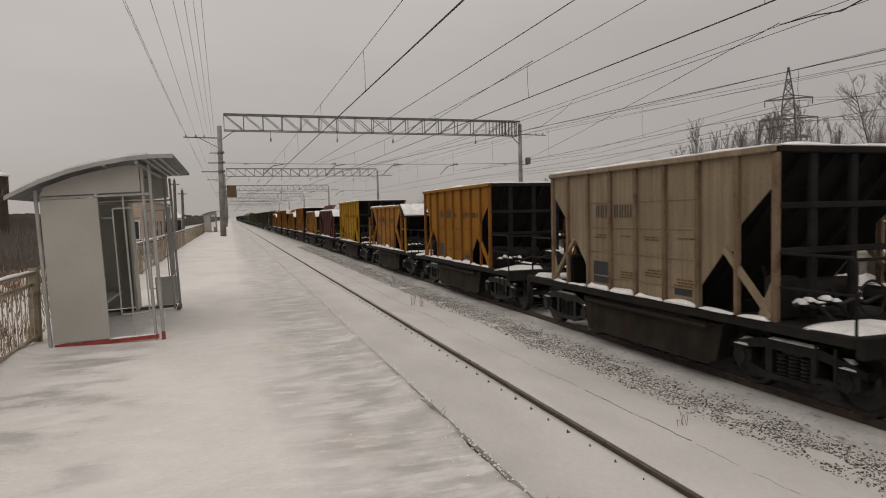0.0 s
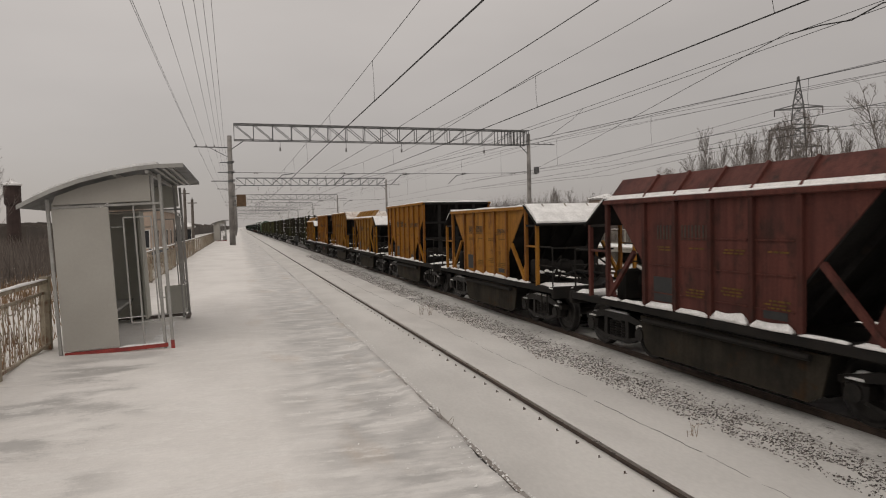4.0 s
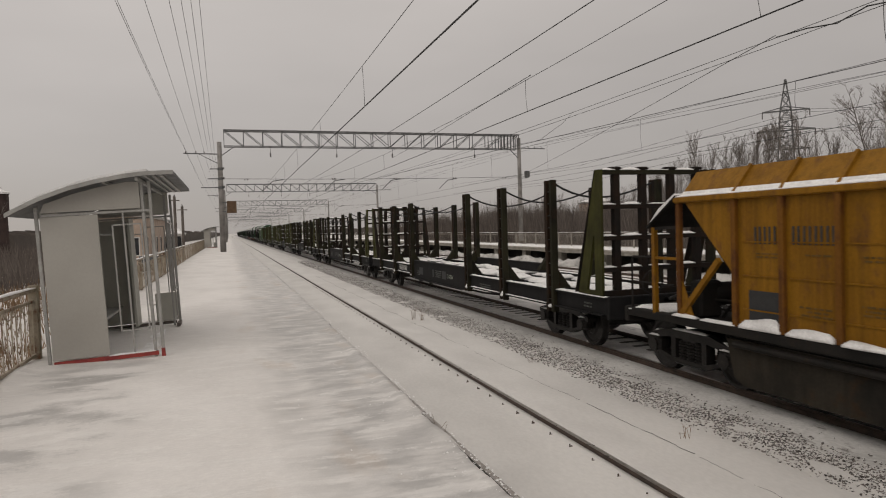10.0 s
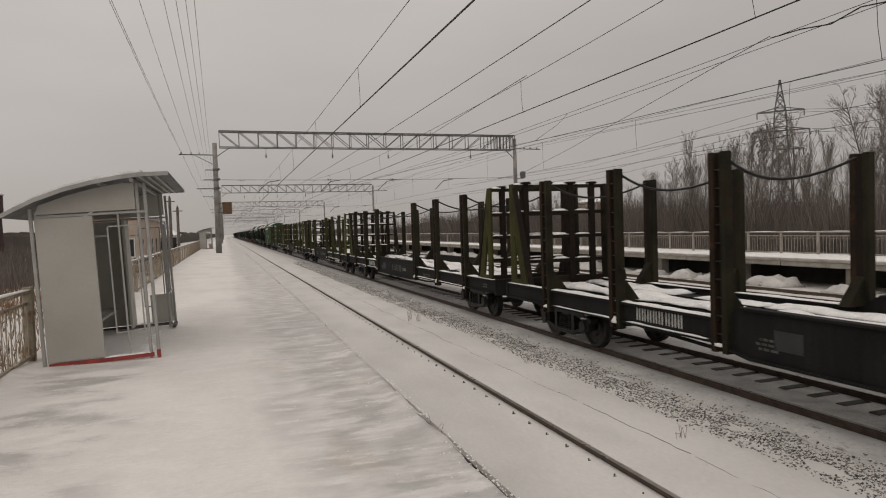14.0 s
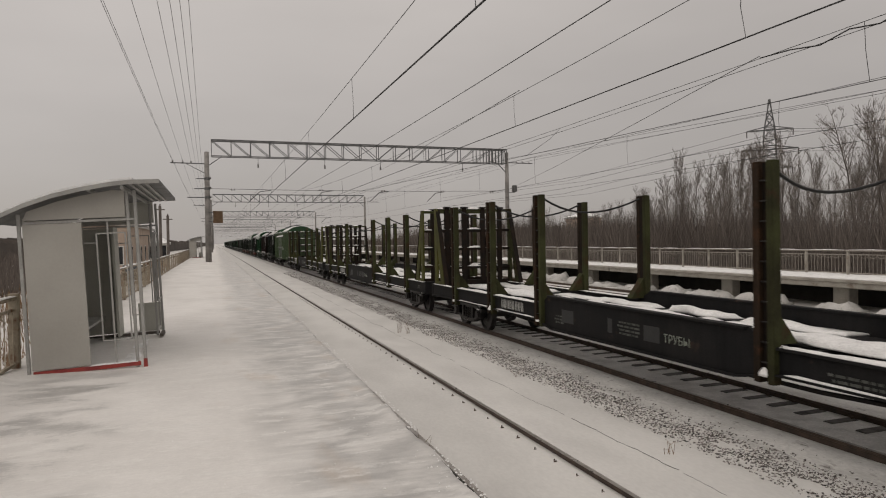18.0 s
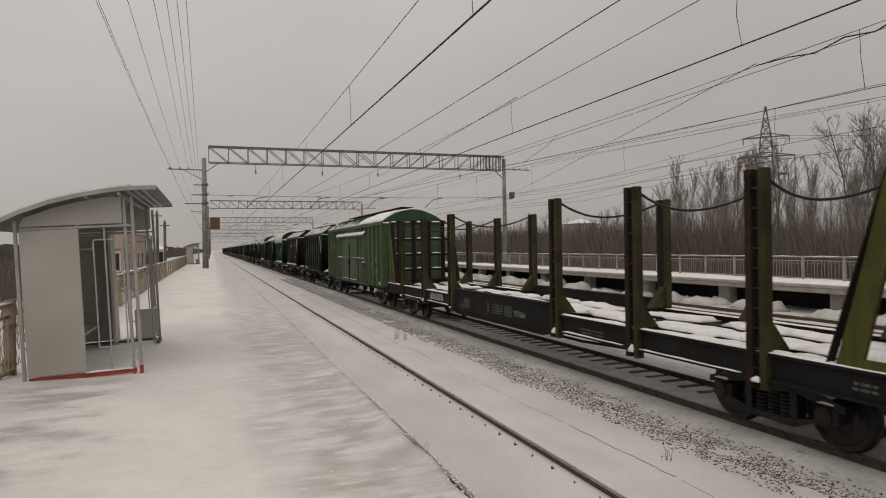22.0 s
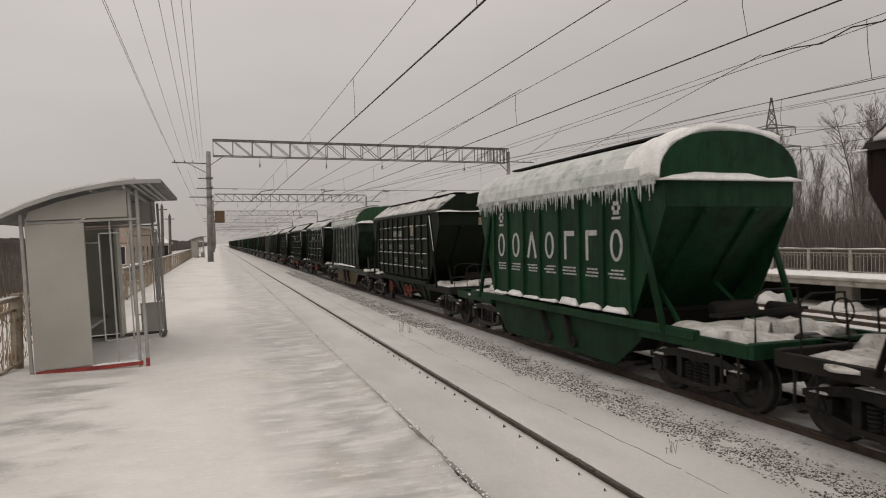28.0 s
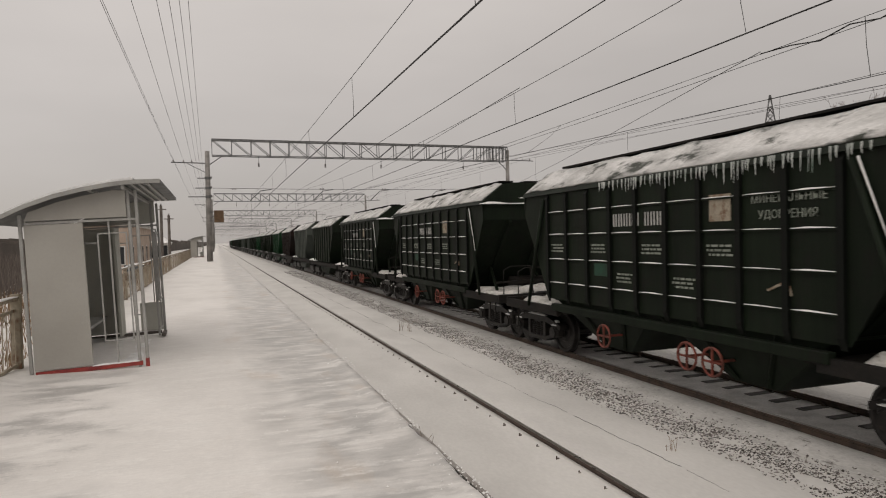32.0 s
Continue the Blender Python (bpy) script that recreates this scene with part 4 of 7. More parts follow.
# ---- trees and woods ----
def bare_tree(seed, h, spread, material, levels=4, lean=0.03):
    r = random.Random(seed)
    trunk, twigs = Shape(), Shape()

    def grow(p, d, length, rad, lvl):
        n = 3 if lvl < 2 else 2 if lvl == 2 else 1
        pts = [p]
        q, e = Vector(p), Vector(d)
        for i in range(n):
            e = (e + Vector((r.uniform(-1, 1), r.uniform(-1, 1), r.uniform(-0.2, 0.6))) * 0.16).normalized()
            q = q + e * (length / n)
            pts.append(q.copy())
        (trunk if lvl < 1 else twigs).tube(pts, max(rad, 0.006), 6 if lvl == 0 else 3, max(rad * 0.35, 0.003))
        if lvl >= levels:
            return
        kids = (30, 6, 5, 3)[min(lvl, 3)]
        for k in range(kids):
            u = r.uniform(0.28, 1.0) if lvl == 0 else r.uniform(0.2, 1.0)
            i = min(n - 1, int(u * n))
            base = pts[i].lerp(pts[i + 1], u * n - i)
            a = r.uniform(0, 6.28)
            side = Vector((math.cos(a), math.sin(a), 0))
            nd = (e * 0.75 + side * spread * r.uniform(0.7, 1.3) + Vector((0, 0, 0.3))).normalized()
            grow(base, nd, length * r.uniform(0.22, 0.36) * (1.25 - 0.8 * u if lvl == 0 else 1.15), rad * (0.27 if lvl == 0 else 0.5), lvl + 1)

    grow(Vector((0, 0, -0.2)), Vector((lean, 0, 1)), h, h * 0.0075, 0)
    return trunk.mesh("trunk", material, True), twigs.mesh("crown", M_BRANCH)


def plant(meshes, x, y, z, s, turn, label, name="bare_tree", group="bare trees"):
    t = thing(name, x, y, z, label, "tree", group)
    part("trunk", meshes[0], None, t)
    part("crown", meshes[1], None, t)
    t.scale = (s, s, s)
    t.rotation_euler = (0, 0, turn)
    return t


KINDS = [bare_tree(11, 12, 0.46, M_BIRCH, 4), bare_tree(12, 12, 0.40, M_BARK, 4), bare_tree(13, 12, 0.56, M_BARK, 4), bare_tree(14, 12, 0.36, M_BIRCH, 4), bare_tree(15, 12, 0.85, M_BARK, 4, 0.08)]
rt = random.Random(7)
# how high the tree tops stand over the horizon, by direction (degrees)
SKYLINE = ((22, 1.6), (25, 2.2), (27.5, 2.9), (30, 2.0), (31.5, 1.7), (33, 2.7), (34.5, 3.3), (37, 4.1), (38.4, 5.0), (41, 5.8), (44, 7.3), (47.5, 7.1), (49.3, 4.6), (52, 5.5), (60, 7.0))


def skyline(az):
    for (a, p), (b, q) in zip(SKYLINE, SKYLINE[1:]):
        if az <= b:
            return p + (q - p) * (az - a) / (b - a)
    return 7.0


for i in range(88):
    az = 25 + 35 * rt.random() ** 0.75
    d = rt.uniform(72, 118)
    x, y = d * math.sin(radians(az)), d * math.cos(radians(az))
    if x < 36:
        continue
    k = rt.choice((0, 0, 1, 2, 3, 3))
    tall = d * math.tan(radians(skyline(az))) * (1.02 - 0.42 * rt.random() ** 1.6) + 2.9
    plant(KINDS[k], x, y, -1.3, tall / 12.2, rt.uniform(0, 6.28), "bare winter birch tree in the woods behind the railway" if k in (0, 3) else "bare dark winter tree in the woods behind the railway")
plant(KINDS[3], 60.5, 74.5, -1.3, 1.15, 1.0, "slender bare birch tree standing above the bushes")
for x, y, s, k in ((45.0, 35.6, 0.98, 4), (45.6, 35.0, 0.94, 2), (46.8, 34.2, 0.90, 2), (48.5, 33, 0.85, 4), (47.0, 36.6, 0.96, 0), (49.5, 38.0, 0.98, 2), (51.5, 38.5, 0.98, 0), (45.5, 33.6, 0.86, 3), (53, 37.5, 1.0, 2)):
    plant(KINDS[k], x, y, -1.3, s, x * 2, "bare spreading tree with snow-dusted branches behind the opposite platform")
for x, y, s, k in ((-15.9, 52, 0.78, 4), (-19.5, 64, 0.8, 0)):
    plant(KINDS[k], x, y, -1.5, s, x, "bare tree with thin branches behind the platform fence")


def thicket(name, boxes, n, h, seed, material, label, lean=0.35):
    """A tangle of thin stems over the given stretches of ground."""
    r = random.Random(seed)
    s = Shape()
    for i in range(n):
        x0, x1, y0, y1 = r.choice(boxes)
        x, y = r.uniform(x0, x1), r.uniform(y0, y1)
        z = lane(x) - 0.1
        hh = h * r.uniform(0.45, 1.1) * (0.75 + 0.5 * noise.noise(Vector((x * 0.12, y * 0.12, seed))))
        w = 0.006 + 0.00032 * math.hypot(x, y)
        p = Vector((x, y, z))
        q = p + Vector((r.uniform(-lean, lean) * hh, r.uniform(-lean, lean) * hh, hh))
        a = Vector((w, 0, 0))
        b = Vector((0, w, 0))
        m = p.lerp(q, 0.55) + Vector((r.uniform(-0.1, 0.1), r.uniform(-0.1, 0.1), 0)) * hh
        s.add([p - a, p + a, p + b, m - a * 0.7, m + a * 0.7, m + b * 0.7, q], [(0, 1, 4, 3), (1, 2, 5, 4), (2, 0, 3, 5), (3, 4, 6), (4, 5, 6), (5, 3, 6)])
    return solid(name, s, material, label, "bushes", kind="stuff")


thicket("bushes", [(33, 60, 15, 60), (33, 62, 50, 120), (36, 50, 30, 120), (40, 80, 90, 190), (44, 75, 50, 130)], 42000, 7.0, 3, M_TWIG, "dense brown leafless bushes behind the opposite platform")
thicket("bushes", [(-60, -16, 34, 80), (-40, -10, 60, 110), (-30, -12, 28, 60)], 13000, 3.2, 5, M_TWIG, "dense brown leafless bushes behind the platform fence")
thicket("reeds", [(-13, -3.6, 6, 22), (-9, -3.5, 5, 16), (-16, -3.6, 16, 40), (-22, -6, 30, 60)], 10500, 0.95, 8, M_REED, "dry brown reeds and stalks in snow beside the platform", 0.25)


def woods_band(name, pts, h, seed, label):
    """A far belt of woods with a ragged top along a line of places."""
    s = Shape()
    v = []
    steps = []
    for (x0, y0), (x1, y1) in zip(pts, pts[1:]):
        n = max(2, min(700, int(math.hypot(x1 - x0, y1 - y0) / 0.35)))
        steps += [(x0 + (x1 - x0) * i / n, y0 + (y1 - y0) * i / n) for i in range(n)]
    r = random.Random(seed)
    for x, y in steps:
        hh = h * (0.8 + 0.3 * noise.noise(Vector((x * 0.05, y * 0.05, seed))) + 0.06 * r.uniform(-1, 1))
        v += [(x, y, -2.0), (x, y, -1.2 + hh), (x + 4, y + 4, -1.2 + hh * 0.9), (x + 4, y + 4, -2.0)]
    m = len(steps)
    s.add(v, [(4 * i + a, 4 * i + 4 + a, 4 * i + 5 + a, 4 * i + 1 + a) for i in range(m - 1) for a in (0, 1, 2)])
    return solid(name, s, M_WOODS, label, "woods", kind="stuff")


woods_band("far_woods", [(150, -20), (110, 60), (95, 150), (70, 300), (60, 600), (40, 1200)], 4.2, 2, "dark belt of leafless woods in the distance")
woods_band("far_woods", [(-160, 20), (-70, 80), (-40, 130), (-24, 260), (-18, 500), (-15, 1200)], 5.0, 4, "dark belt of leafless woods in the distance")


# ---- things beyond the tracks ----
def pylon(x, y, h):
    p = thing("power_pylon", x, y, -1.3, "tall dark lattice power pylon behind the bare trees", "pylon")
    half = lambda z: 1.45 + 0.075 * (17 - z) if z < 17 else 1.45 - 0.04 * (z - 17) if z < 25.5 else max(0.12, 1.1 * (h - z) / (h - 25.5))
    zs = [0, 4.5, 8.5, 12, 15, 17.6, 19.8, 22, 24, 26, 28, 29.6, h]
    for sx in (-1, 1):
        for sy in (-1, 1):
            part("leg", Shape().tube([(sx * half(a), sy * half(a), a) for a in zs], 0.13, 5), M_GALV, p)
    for a, b in zip(zs, zs[1:]):
        s = Shape()
        for sx in (-1, 1):
            s.bar((sx * half(a), -half(a), a), (sx * half(b), half(b), b), 0.1)
            s.bar((sx * half(a), half(a), a), (sx * half(b), -half(b), b), 0.1)
            s.bar((-half(a), sx * half(a), a), (half(b), sx * half(b), b), 0.1)
            s.bar((half(a), sx * half(a), a), (-half(b), sx * half(b), b), 0.1)
            s.bar((-half(b), sx * half(b), b), (half(b), sx * half(b), b), 0.1)
        part("bracing", s, M_GALV, p)["kind"] = "stuff"
    for z, w in ((25.6, 4.5), (21.4, 5.5), (17.4, 4.3)):
        arm = part("arm", Shape().bar((-w, 0, z), (w, 0, z), 0.28).bar((-w, 0, z), (0, 0, z + 0.9), 0.18).bar((w, 0, z), (0, 0, z + 0.9), 0.18), M_GALV, p)
        for sx in (-1, 1):
            part("insulator", Shape().lathe([(-1.4, 0.1), (0, 0.1)], (sx * w, 0, z), "z", 6), M_INSUL, arm)
    p.rotation_euler = (0, 0, radians(-45))
    return p


pylon(114, 112.3, 32.2)
for dx, z in ((-4.4, 20.0), (4.4, 20.0), (-3.4, 24.2), (3.4, 24.2)):
    a = (114 + dx, 112.3 - dx, z)
    solid("line_wire", Shape().tube([a, (112 + dx, 190, z - 4), (104 + dx, 290, z - 3)], 0.035, 4), M_DARKMETAL, "thin high-voltage wire strung on the pylon", "wire", "pylon wires")
    solid("line_wire", Shape().tube([a, (160 + dx, 80, z - 2.5), (210 + dx, 45, z - 1)], 0.03, 4), M_DARKMETAL, "thin high-voltage wire strung on the pylon", "wire", "pylon wires")


def house(name, x0, x1, y0, y1, h, label):
    b = thing(name, (x0 + x1) / 2, y0, -1.4, label, "building")
    w, L = (x1 - x0) / 2, y1 - y0
    part("wall", Shape().box(-w, w, 0, L, 0, h, 0.03), M_PEACH, b, "peach-coloured plaster walls")
    part("cornice", Shape().box(-w - 0.25, w + 0.25, -0.25, L + 0.25, h, h + 0.25, 0.04), M_WHITE, b, "white cornice")
    part("roof", Shape().rings([[(-w - 0.4, -0.4, h + 0.25), (w + 0.4, -0.4, h + 0.25), (w + 0.4, L + 0.4, h + 0.25), (-w - 0.4, L + 0.4, h + 0.25)], [(-0.2, 2.5, h + 1.1), (0.2, 2.5, h + 1.1), (0.2, L - 2.5, h + 1.1), (-0.2, L - 2.5, h + 1.1)]]), M_SNOWCAP, b, "snow-covered hipped roof")
    for k in range(5):
        y = L * (k + 0.5) / 5
        win = part("window", Shape().box(w + 0.01, w + 0.06, y - 0.6, y + 0.6, 1.2, 3.0), M_WHITE, b)
        part("pane", Shape().box(w + 0.065, w + 0.075, y - 0.5, y + 0.5, 1.3, 2.9), M_GLASSDARK, win)
    for k in range(3):
        x = -w + 2 * w * (k + 0.5) / 3
        win = part("window", Shape().box(x - 0.6, x + 0.6, -0.06, -0.01, 1.2, 3.0), M_WHITE, b)
        part("pane", Shape().box(x - 0.5, x + 0.5, -0.075, -0.065, 1.3, 2.9), M_GLASSDARK, win)
    return b


house("station_building", -13.5, -7.6, 68, 90, 4.9, "low peach-coloured station building with snowy roof and white trim")
house("station_annex", -8.2, -6.3, 96, 104, 3.0, "small pinkish outbuilding with a snowy roof")
tower = thing("brick_tower", -25.4, 90, -1.5, "old dark red brick water tower with a flat cap", "tower")
part("shaft", Shape().lathe([(0, 0.85), (6.2, 0.7)], (0, 0, 0), "z", 12), M_BRICK, tower)
part("tank", Shape().lathe([(6.2, 0.75), (6.5, 0.92), (8.6, 0.92)], (0, 0, 0), "z", 12), M_BRICK, tower)
part("cap", Shape().lathe([(8.6, 1.05), (8.8, 1.05), (9.1, 0.25), (9.4, 0.2)], (0, 0, 0), "z", 12), M_SNOWCAP, tower, "snowy cap")
for x, h in ((-4.25, 6.3), (-3.85, 5.6)):
    lp = thing("wooden_pole", x, 60 if x < -4 else 63, -1.4, "dark wooden pole with a small cross-piece behind the fence", "pole", "wooden poles")
    part("shaft", Shape().lathe([(0, 0.14), (h, 0.11)], (0, 0, 0), "z", 8), M_BARK, lp)
    part("crossbar", Shape().box(-0.4, 0.4, -0.05, 0.05, h - 0.35, h - 0.27), M_BARK, lp)
    insulator(lp, 0, 0, h + 0.05, 2)
for x, y, m, lab in ((-8.4, 58, M_WHITE, "white parked car with a snowy roof beside the station building"), (-6.3, 61, M_GLASSDARK, "dark parked car beside the station building")):
    car = thing("parked_car", x, y, -1.45, lab, "car", "parked cars")
    part("body", Shape().prism([(-2.1, 0.3), (2.1, 0.3), (2.15, 0.8), (1.2, 0.95), (0.7, 1.42), (-1.2, 1.45), (-1.9, 0.95), (-2.15, 0.85)], -0.85, 0.85), m, car)
    part("windows", Shape().prism([(-1.55, 0.98), (1.0, 0.98), (0.62, 1.36), (-1.15, 1.38)], -0.86, 0.86), M_GLASSDARK, car)
    for yy in (-1.3, 1.3):
        for xx in (-0.8, 0.8):
            part("wheel", Shape().lathe([(-0.1, 0.3), (0.1, 0.3)], (xx, yy, 0.3), "x", 12), M_GLASSDARK, car)
    part("snow", Shape().snow(-0.7, 0.7, -1.1, 0.6, 1.43, 0.12, 4), M_SNOWCAP, car, smooth=True)
fb = house("factory_building", 62.0, 66.5, 104, 109, 6.6, "low dull yellowish building behind the bushes")
fb["category"] = "building"


# ---- the freight train ----
def paint(name, base, dirt, rust=(0.10, 0.05, 0.03), amount=(0.58, 0.74), rough=0.6):
    return mat(name, base, dirt, rough=rough, scale=1.1, fine=45, bump=0.12, mix=(0.42, 0.72), stretch=(1, 1, 0.55), spots=rust, spot_range=amount, spot_scale=3.2, spec=0.14, streak=0.38)


M_BLACKSTEEL = mat("sooty_black_steel", (0.016, 0.015, 0.014), (0.024, 0.021, 0.0188), rough=0.75, scale=2, fine=30, spec=0.12, spots=(0.035, 0.025, 0.018), spot_range=(0.6, 0.75), spot_scale=3)
M_BOGIE = mat("greasy_bogie_steel", (0.019, 0.017, 0.0156), (0.011, 0.010, 0.0094), rough=0.38, scale=6, fine=40, spec=0.2, spots=(0.06, 0.045, 0.035), spot_range=(0.62, 0.8), spot_scale=5)
M_TREAD = mat("worn_wheel_steel", (0.035, 0.032, 0.03), (0.02, 0.018, 0.017), rough=0.45, metal=0.5, scale=6, fine=40)
M_FLAP = mat("dusty_brown_flap", (0.040, 0.034, 0.026), (0.022, 0.02, 0.017), rough=0.85, scale=1.5, fine=25, spec=0.1, streak=0.3, spots=(0.05, 0.028, 0.014), spot_range=(0.55, 0.7), spot_scale=2)
# grimy steel taken near black, the shade inside the hopper ends is in the colour
M_INSIDE = mat("shaded_grimy_hopper_steel", (0.024, 0.0225, 0.0215), (0.015, 0.014, 0.0135), rough=0.85, spec=0.06, scale=2, fine=25, spots=(0.028, 0.02, 0.014), spot_range=(0.6, 0.8), spot_scale=2)
M_FLATSIDE = mat("black_flat_wagon_paint", (0.0125, 0.0125, 0.0132), (0.020, 0.0190, 0.0190), rough=0.65, scale=1.2, fine=30, spec=0.10, streak=0.3, spots=(0.06, 0.04, 0.03), spot_range=(0.62, 0.78), spot_scale=2.5)
M_STAKE = mat("olive_rusty_stake", (0.046, 0.050, 0.020), (0.026, 0.025, 0.012), rough=0.7, scale=1.5, fine=30, spec=0.12, streak=0.35, spots=(0.05, 0.025, 0.014), spot_range=(0.55, 0.7), spot_scale=2.2)
M_STAKERUST = mat("rust_brown_stake", (0.030, 0.019, 0.012), (0.016, 0.012, 0.008), rough=0.75, scale=1.5, fine=30, spec=0.12, streak=0.35, spots=(0.055, 0.028, 0.015), spot_range=(0.52, 0.66), spot_scale=3.0)
M_OLIVE = mat("olive_green_headboard", (0.074, 0.074, 0.016), (0.052, 0.053, 0.013), rough=0.65, spec=0.2, streak=0.35, scale=1.5, fine=30, spots=(0.05, 0.03, 0.018), spot_range=(0.6, 0.72), spot_scale=3)
M_STAKEDARK = mat("dark_stake_steel", (0.016, 0.0135, 0.012), (0.024, 0.016, 0.012), rough=0.8, scale=3, fine=30, spec=0.08)
M_CABLE = mat("black_rubber_cable", (0.012, 0.012, 0.012), rough=0.6, bump=0)
M_BOX = paint("faded_green_box_wagon", (0.080, 0.112, 0.062), (0.060, 0.087, 0.048), (0.055, 0.05, 0.034), (0.60, 0.76))
M_BOXROOF = paint("green_roof_paint", (0.035, 0.08, 0.042), (0.025, 0.06, 0.032))
M_GRAFFITI = mat("faded_graffiti", (0.10, 0.085, 0.12), (0.06, 0.09, 0.06), rough=0.7, scale=5, fine=40)
M_DKGREEN = paint("dark_green_hopper", (0.0085, 0.0145, 0.0075), (0.0055, 0.0088, 0.005), (0.010, 0.010, 0.008), (0.5, 0.7))
M_RIBBLACK = paint("near_black_green_rib", (0.0045, 0.006, 0.0045), (0.004, 0.005, 0.004), (0.008, 0.008, 0.007), (0.5, 0.7))
# darker than the panels, with the shade of the rib recesses in the paint
M_RIBGREY = paint("shaded_grey_green_rib", (0.018, 0.026, 0.022), (0.012, 0.017, 0.015), (0.02, 0.02, 0.016), (0.55, 0.7))
M_BRGREEN = paint("bright_green_hopper", (0.009, 0.044, 0.017), (0.007, 0.028, 0.012), (0.006, 0.015, 0.008), (0.50, 0.72), 0.5)
M_GREYGREEN = paint("faded_grey_green_hopper", (0.066, 0.075, 0.065), (0.046, 0.054, 0.047), (0.05, 0.045, 0.035), (0.6, 0.75))
M_BROWN = paint("rusty_brown_hopper", (0.019, 0.010, 0.0085), (0.011, 0.0075, 0.007), (0.012, 0.010, 0.009), (0.48, 0.64))
M_SKIRTGREEN = paint("sooty_green_skirt", (0.008, 0.034, 0.014), (0.006, 0.02, 0.009), (0.01, 0.014, 0.01), (0.5, 0.7))
M_SKIRT = paint("rusty_skirt", (0.085, 0.06, 0.032), (0.05, 0.04, 0.024), (0.09, 0.045, 0.02))
M_WHITEPAINT = mat("white_stencil_paint", (0.46, 0.46, 0.44), (0.34, 0.34, 0.325), rough=0.6, scale=9, fine=60, bump=0)
M_FADEPAINT = mat("faded_stencil_paint", (0.26, 0.28, 0.24), (0.16, 0.18, 0.15), rough=0.6, scale=9, fine=60, bump=0)
M_FAINTPAINT = mat("sooty_stencil_paint", (0.085, 0.088, 0.08), (0.03, 0.034, 0.028), rough=0.6, scale=7, fine=60, bump=0)
M_BLACKPAINT = mat("black_stencil_paint", (0.03, 0.028, 0.025), (0.06, 0.045, 0.03), rough=0.6, scale=9, fine=60, bump=0)
M_REDPAINT = mat("red_placard_paint", (0.16, 0.017, 0.024), (0.11, 0.016, 0.02), rough=0.6, scale=6, fine=40, bump=0)
M_FADEBLACK = mat("faded_black_stencil", (0.10, 0.06, 0.015), (0.17, 0.09, 0.02), rough=0.7, scale=9, fine=60, bump=0, spec=0.2)
M_ENDGREEN = paint("weathered_green_end", (0.022, 0.042, 0.028), (0.012, 0.022, 0.015), (0.012, 0.012, 0.01), (0.5, 0.7))
M_NAVY = mat("dark_grey_placard", (0.022, 0.023, 0.024), (0.032, 0.032, 0.032), rough=0.6, scale=6, fine=40, bump=0)
M_TEAL = mat("teal_green_patch", (0.009, 0.052, 0.028), (0.007, 0.024, 0.014), rough=0.6, scale=3, fine=40, bump=0)
M_HANDWHEEL = mat("red_handwheel_paint", (0.20, 0.045, 0.03), (0.09, 0.03, 0.02), rough=0.6, scale=6, fine=40, bump=0)
M_ROOFSNOW = mat("patchy_roof_snow", (0.62, 0.61, 0.60), (0.36, 0.355, 0.345), rough=0.7, scale=2.2, fine=20, bump=0.4, stretch=(1, 0.6, 1), spots=(0.04, 0.045, 0.035), spot_range=(0.53, 0.64), spot_scale=2.6)
M_OLDSNOW = mat("old_grey_snow", (0.66, 0.64, 0.61), (0.42, 0.40, 0.375), rough=0.8, scale=3.5, fine=25, bump=0.6, depth=0.04, spots=(0.24, 0.21, 0.18), spot_range=(0.58, 0.70), spot_scale=5)
M_RUSTSNOW = mat("rust_stained_snow", (0.70, 0.66, 0.62), (0.50, 0.42, 0.36), rough=0.75, scale=2.0, fine=25, bump=0.3, spots=(0.20, 0.12, 0.08), spot_range=(0.55, 0.68), spot_scale=2.4)
M_ICE = mat("ice_and_rime", (0.58, 0.60, 0.58), (0.40, 0.43, 0.41), rough=0.35, scale=3, fine=25, bump=0.4, spots=(0.14, 0.22, 0.17), spot_range=(0.56, 0.7), spot_scale=2.5)
ORANGES = {
    "beige": paint("dusty_beige_hopper", (0.27, 0.21, 0.14), (0.21, 0.165, 0.11), (0.14, 0.10, 0.07), (0.62, 0.8)),
    "orange": paint("orange_hopper", (0.29, 0.125, 0.010), (0.23, 0.094, 0.009), (0.16, 0.06, 0.02), (0.62, 0.8)),
    "rust_orange": paint("worn_orange_hopper", (0.34, 0.155, 0.025), (0.27, 0.115, 0.018), (0.14, 0.055, 0.02), (0.52, 0.72)),
    "yellow": paint("yellow_hopper", (0.38, 0.215, 0.008), (0.32, 0.175, 0.008), (0.20, 0.12, 0.03), (0.64, 0.8)),
    "maroon": paint("maroon_hopper", (0.115, 0.04, 0.032), (0.075, 0.03, 0.026), (0.04, 0.022, 0.018), (0.52, 0.7)),
    "amber": paint("amber_hopper", (0.255, 0.120, 0.009), (0.195, 0.088, 0.008), (0.13, 0.055, 0.018), (0.54, 0.72)),
}

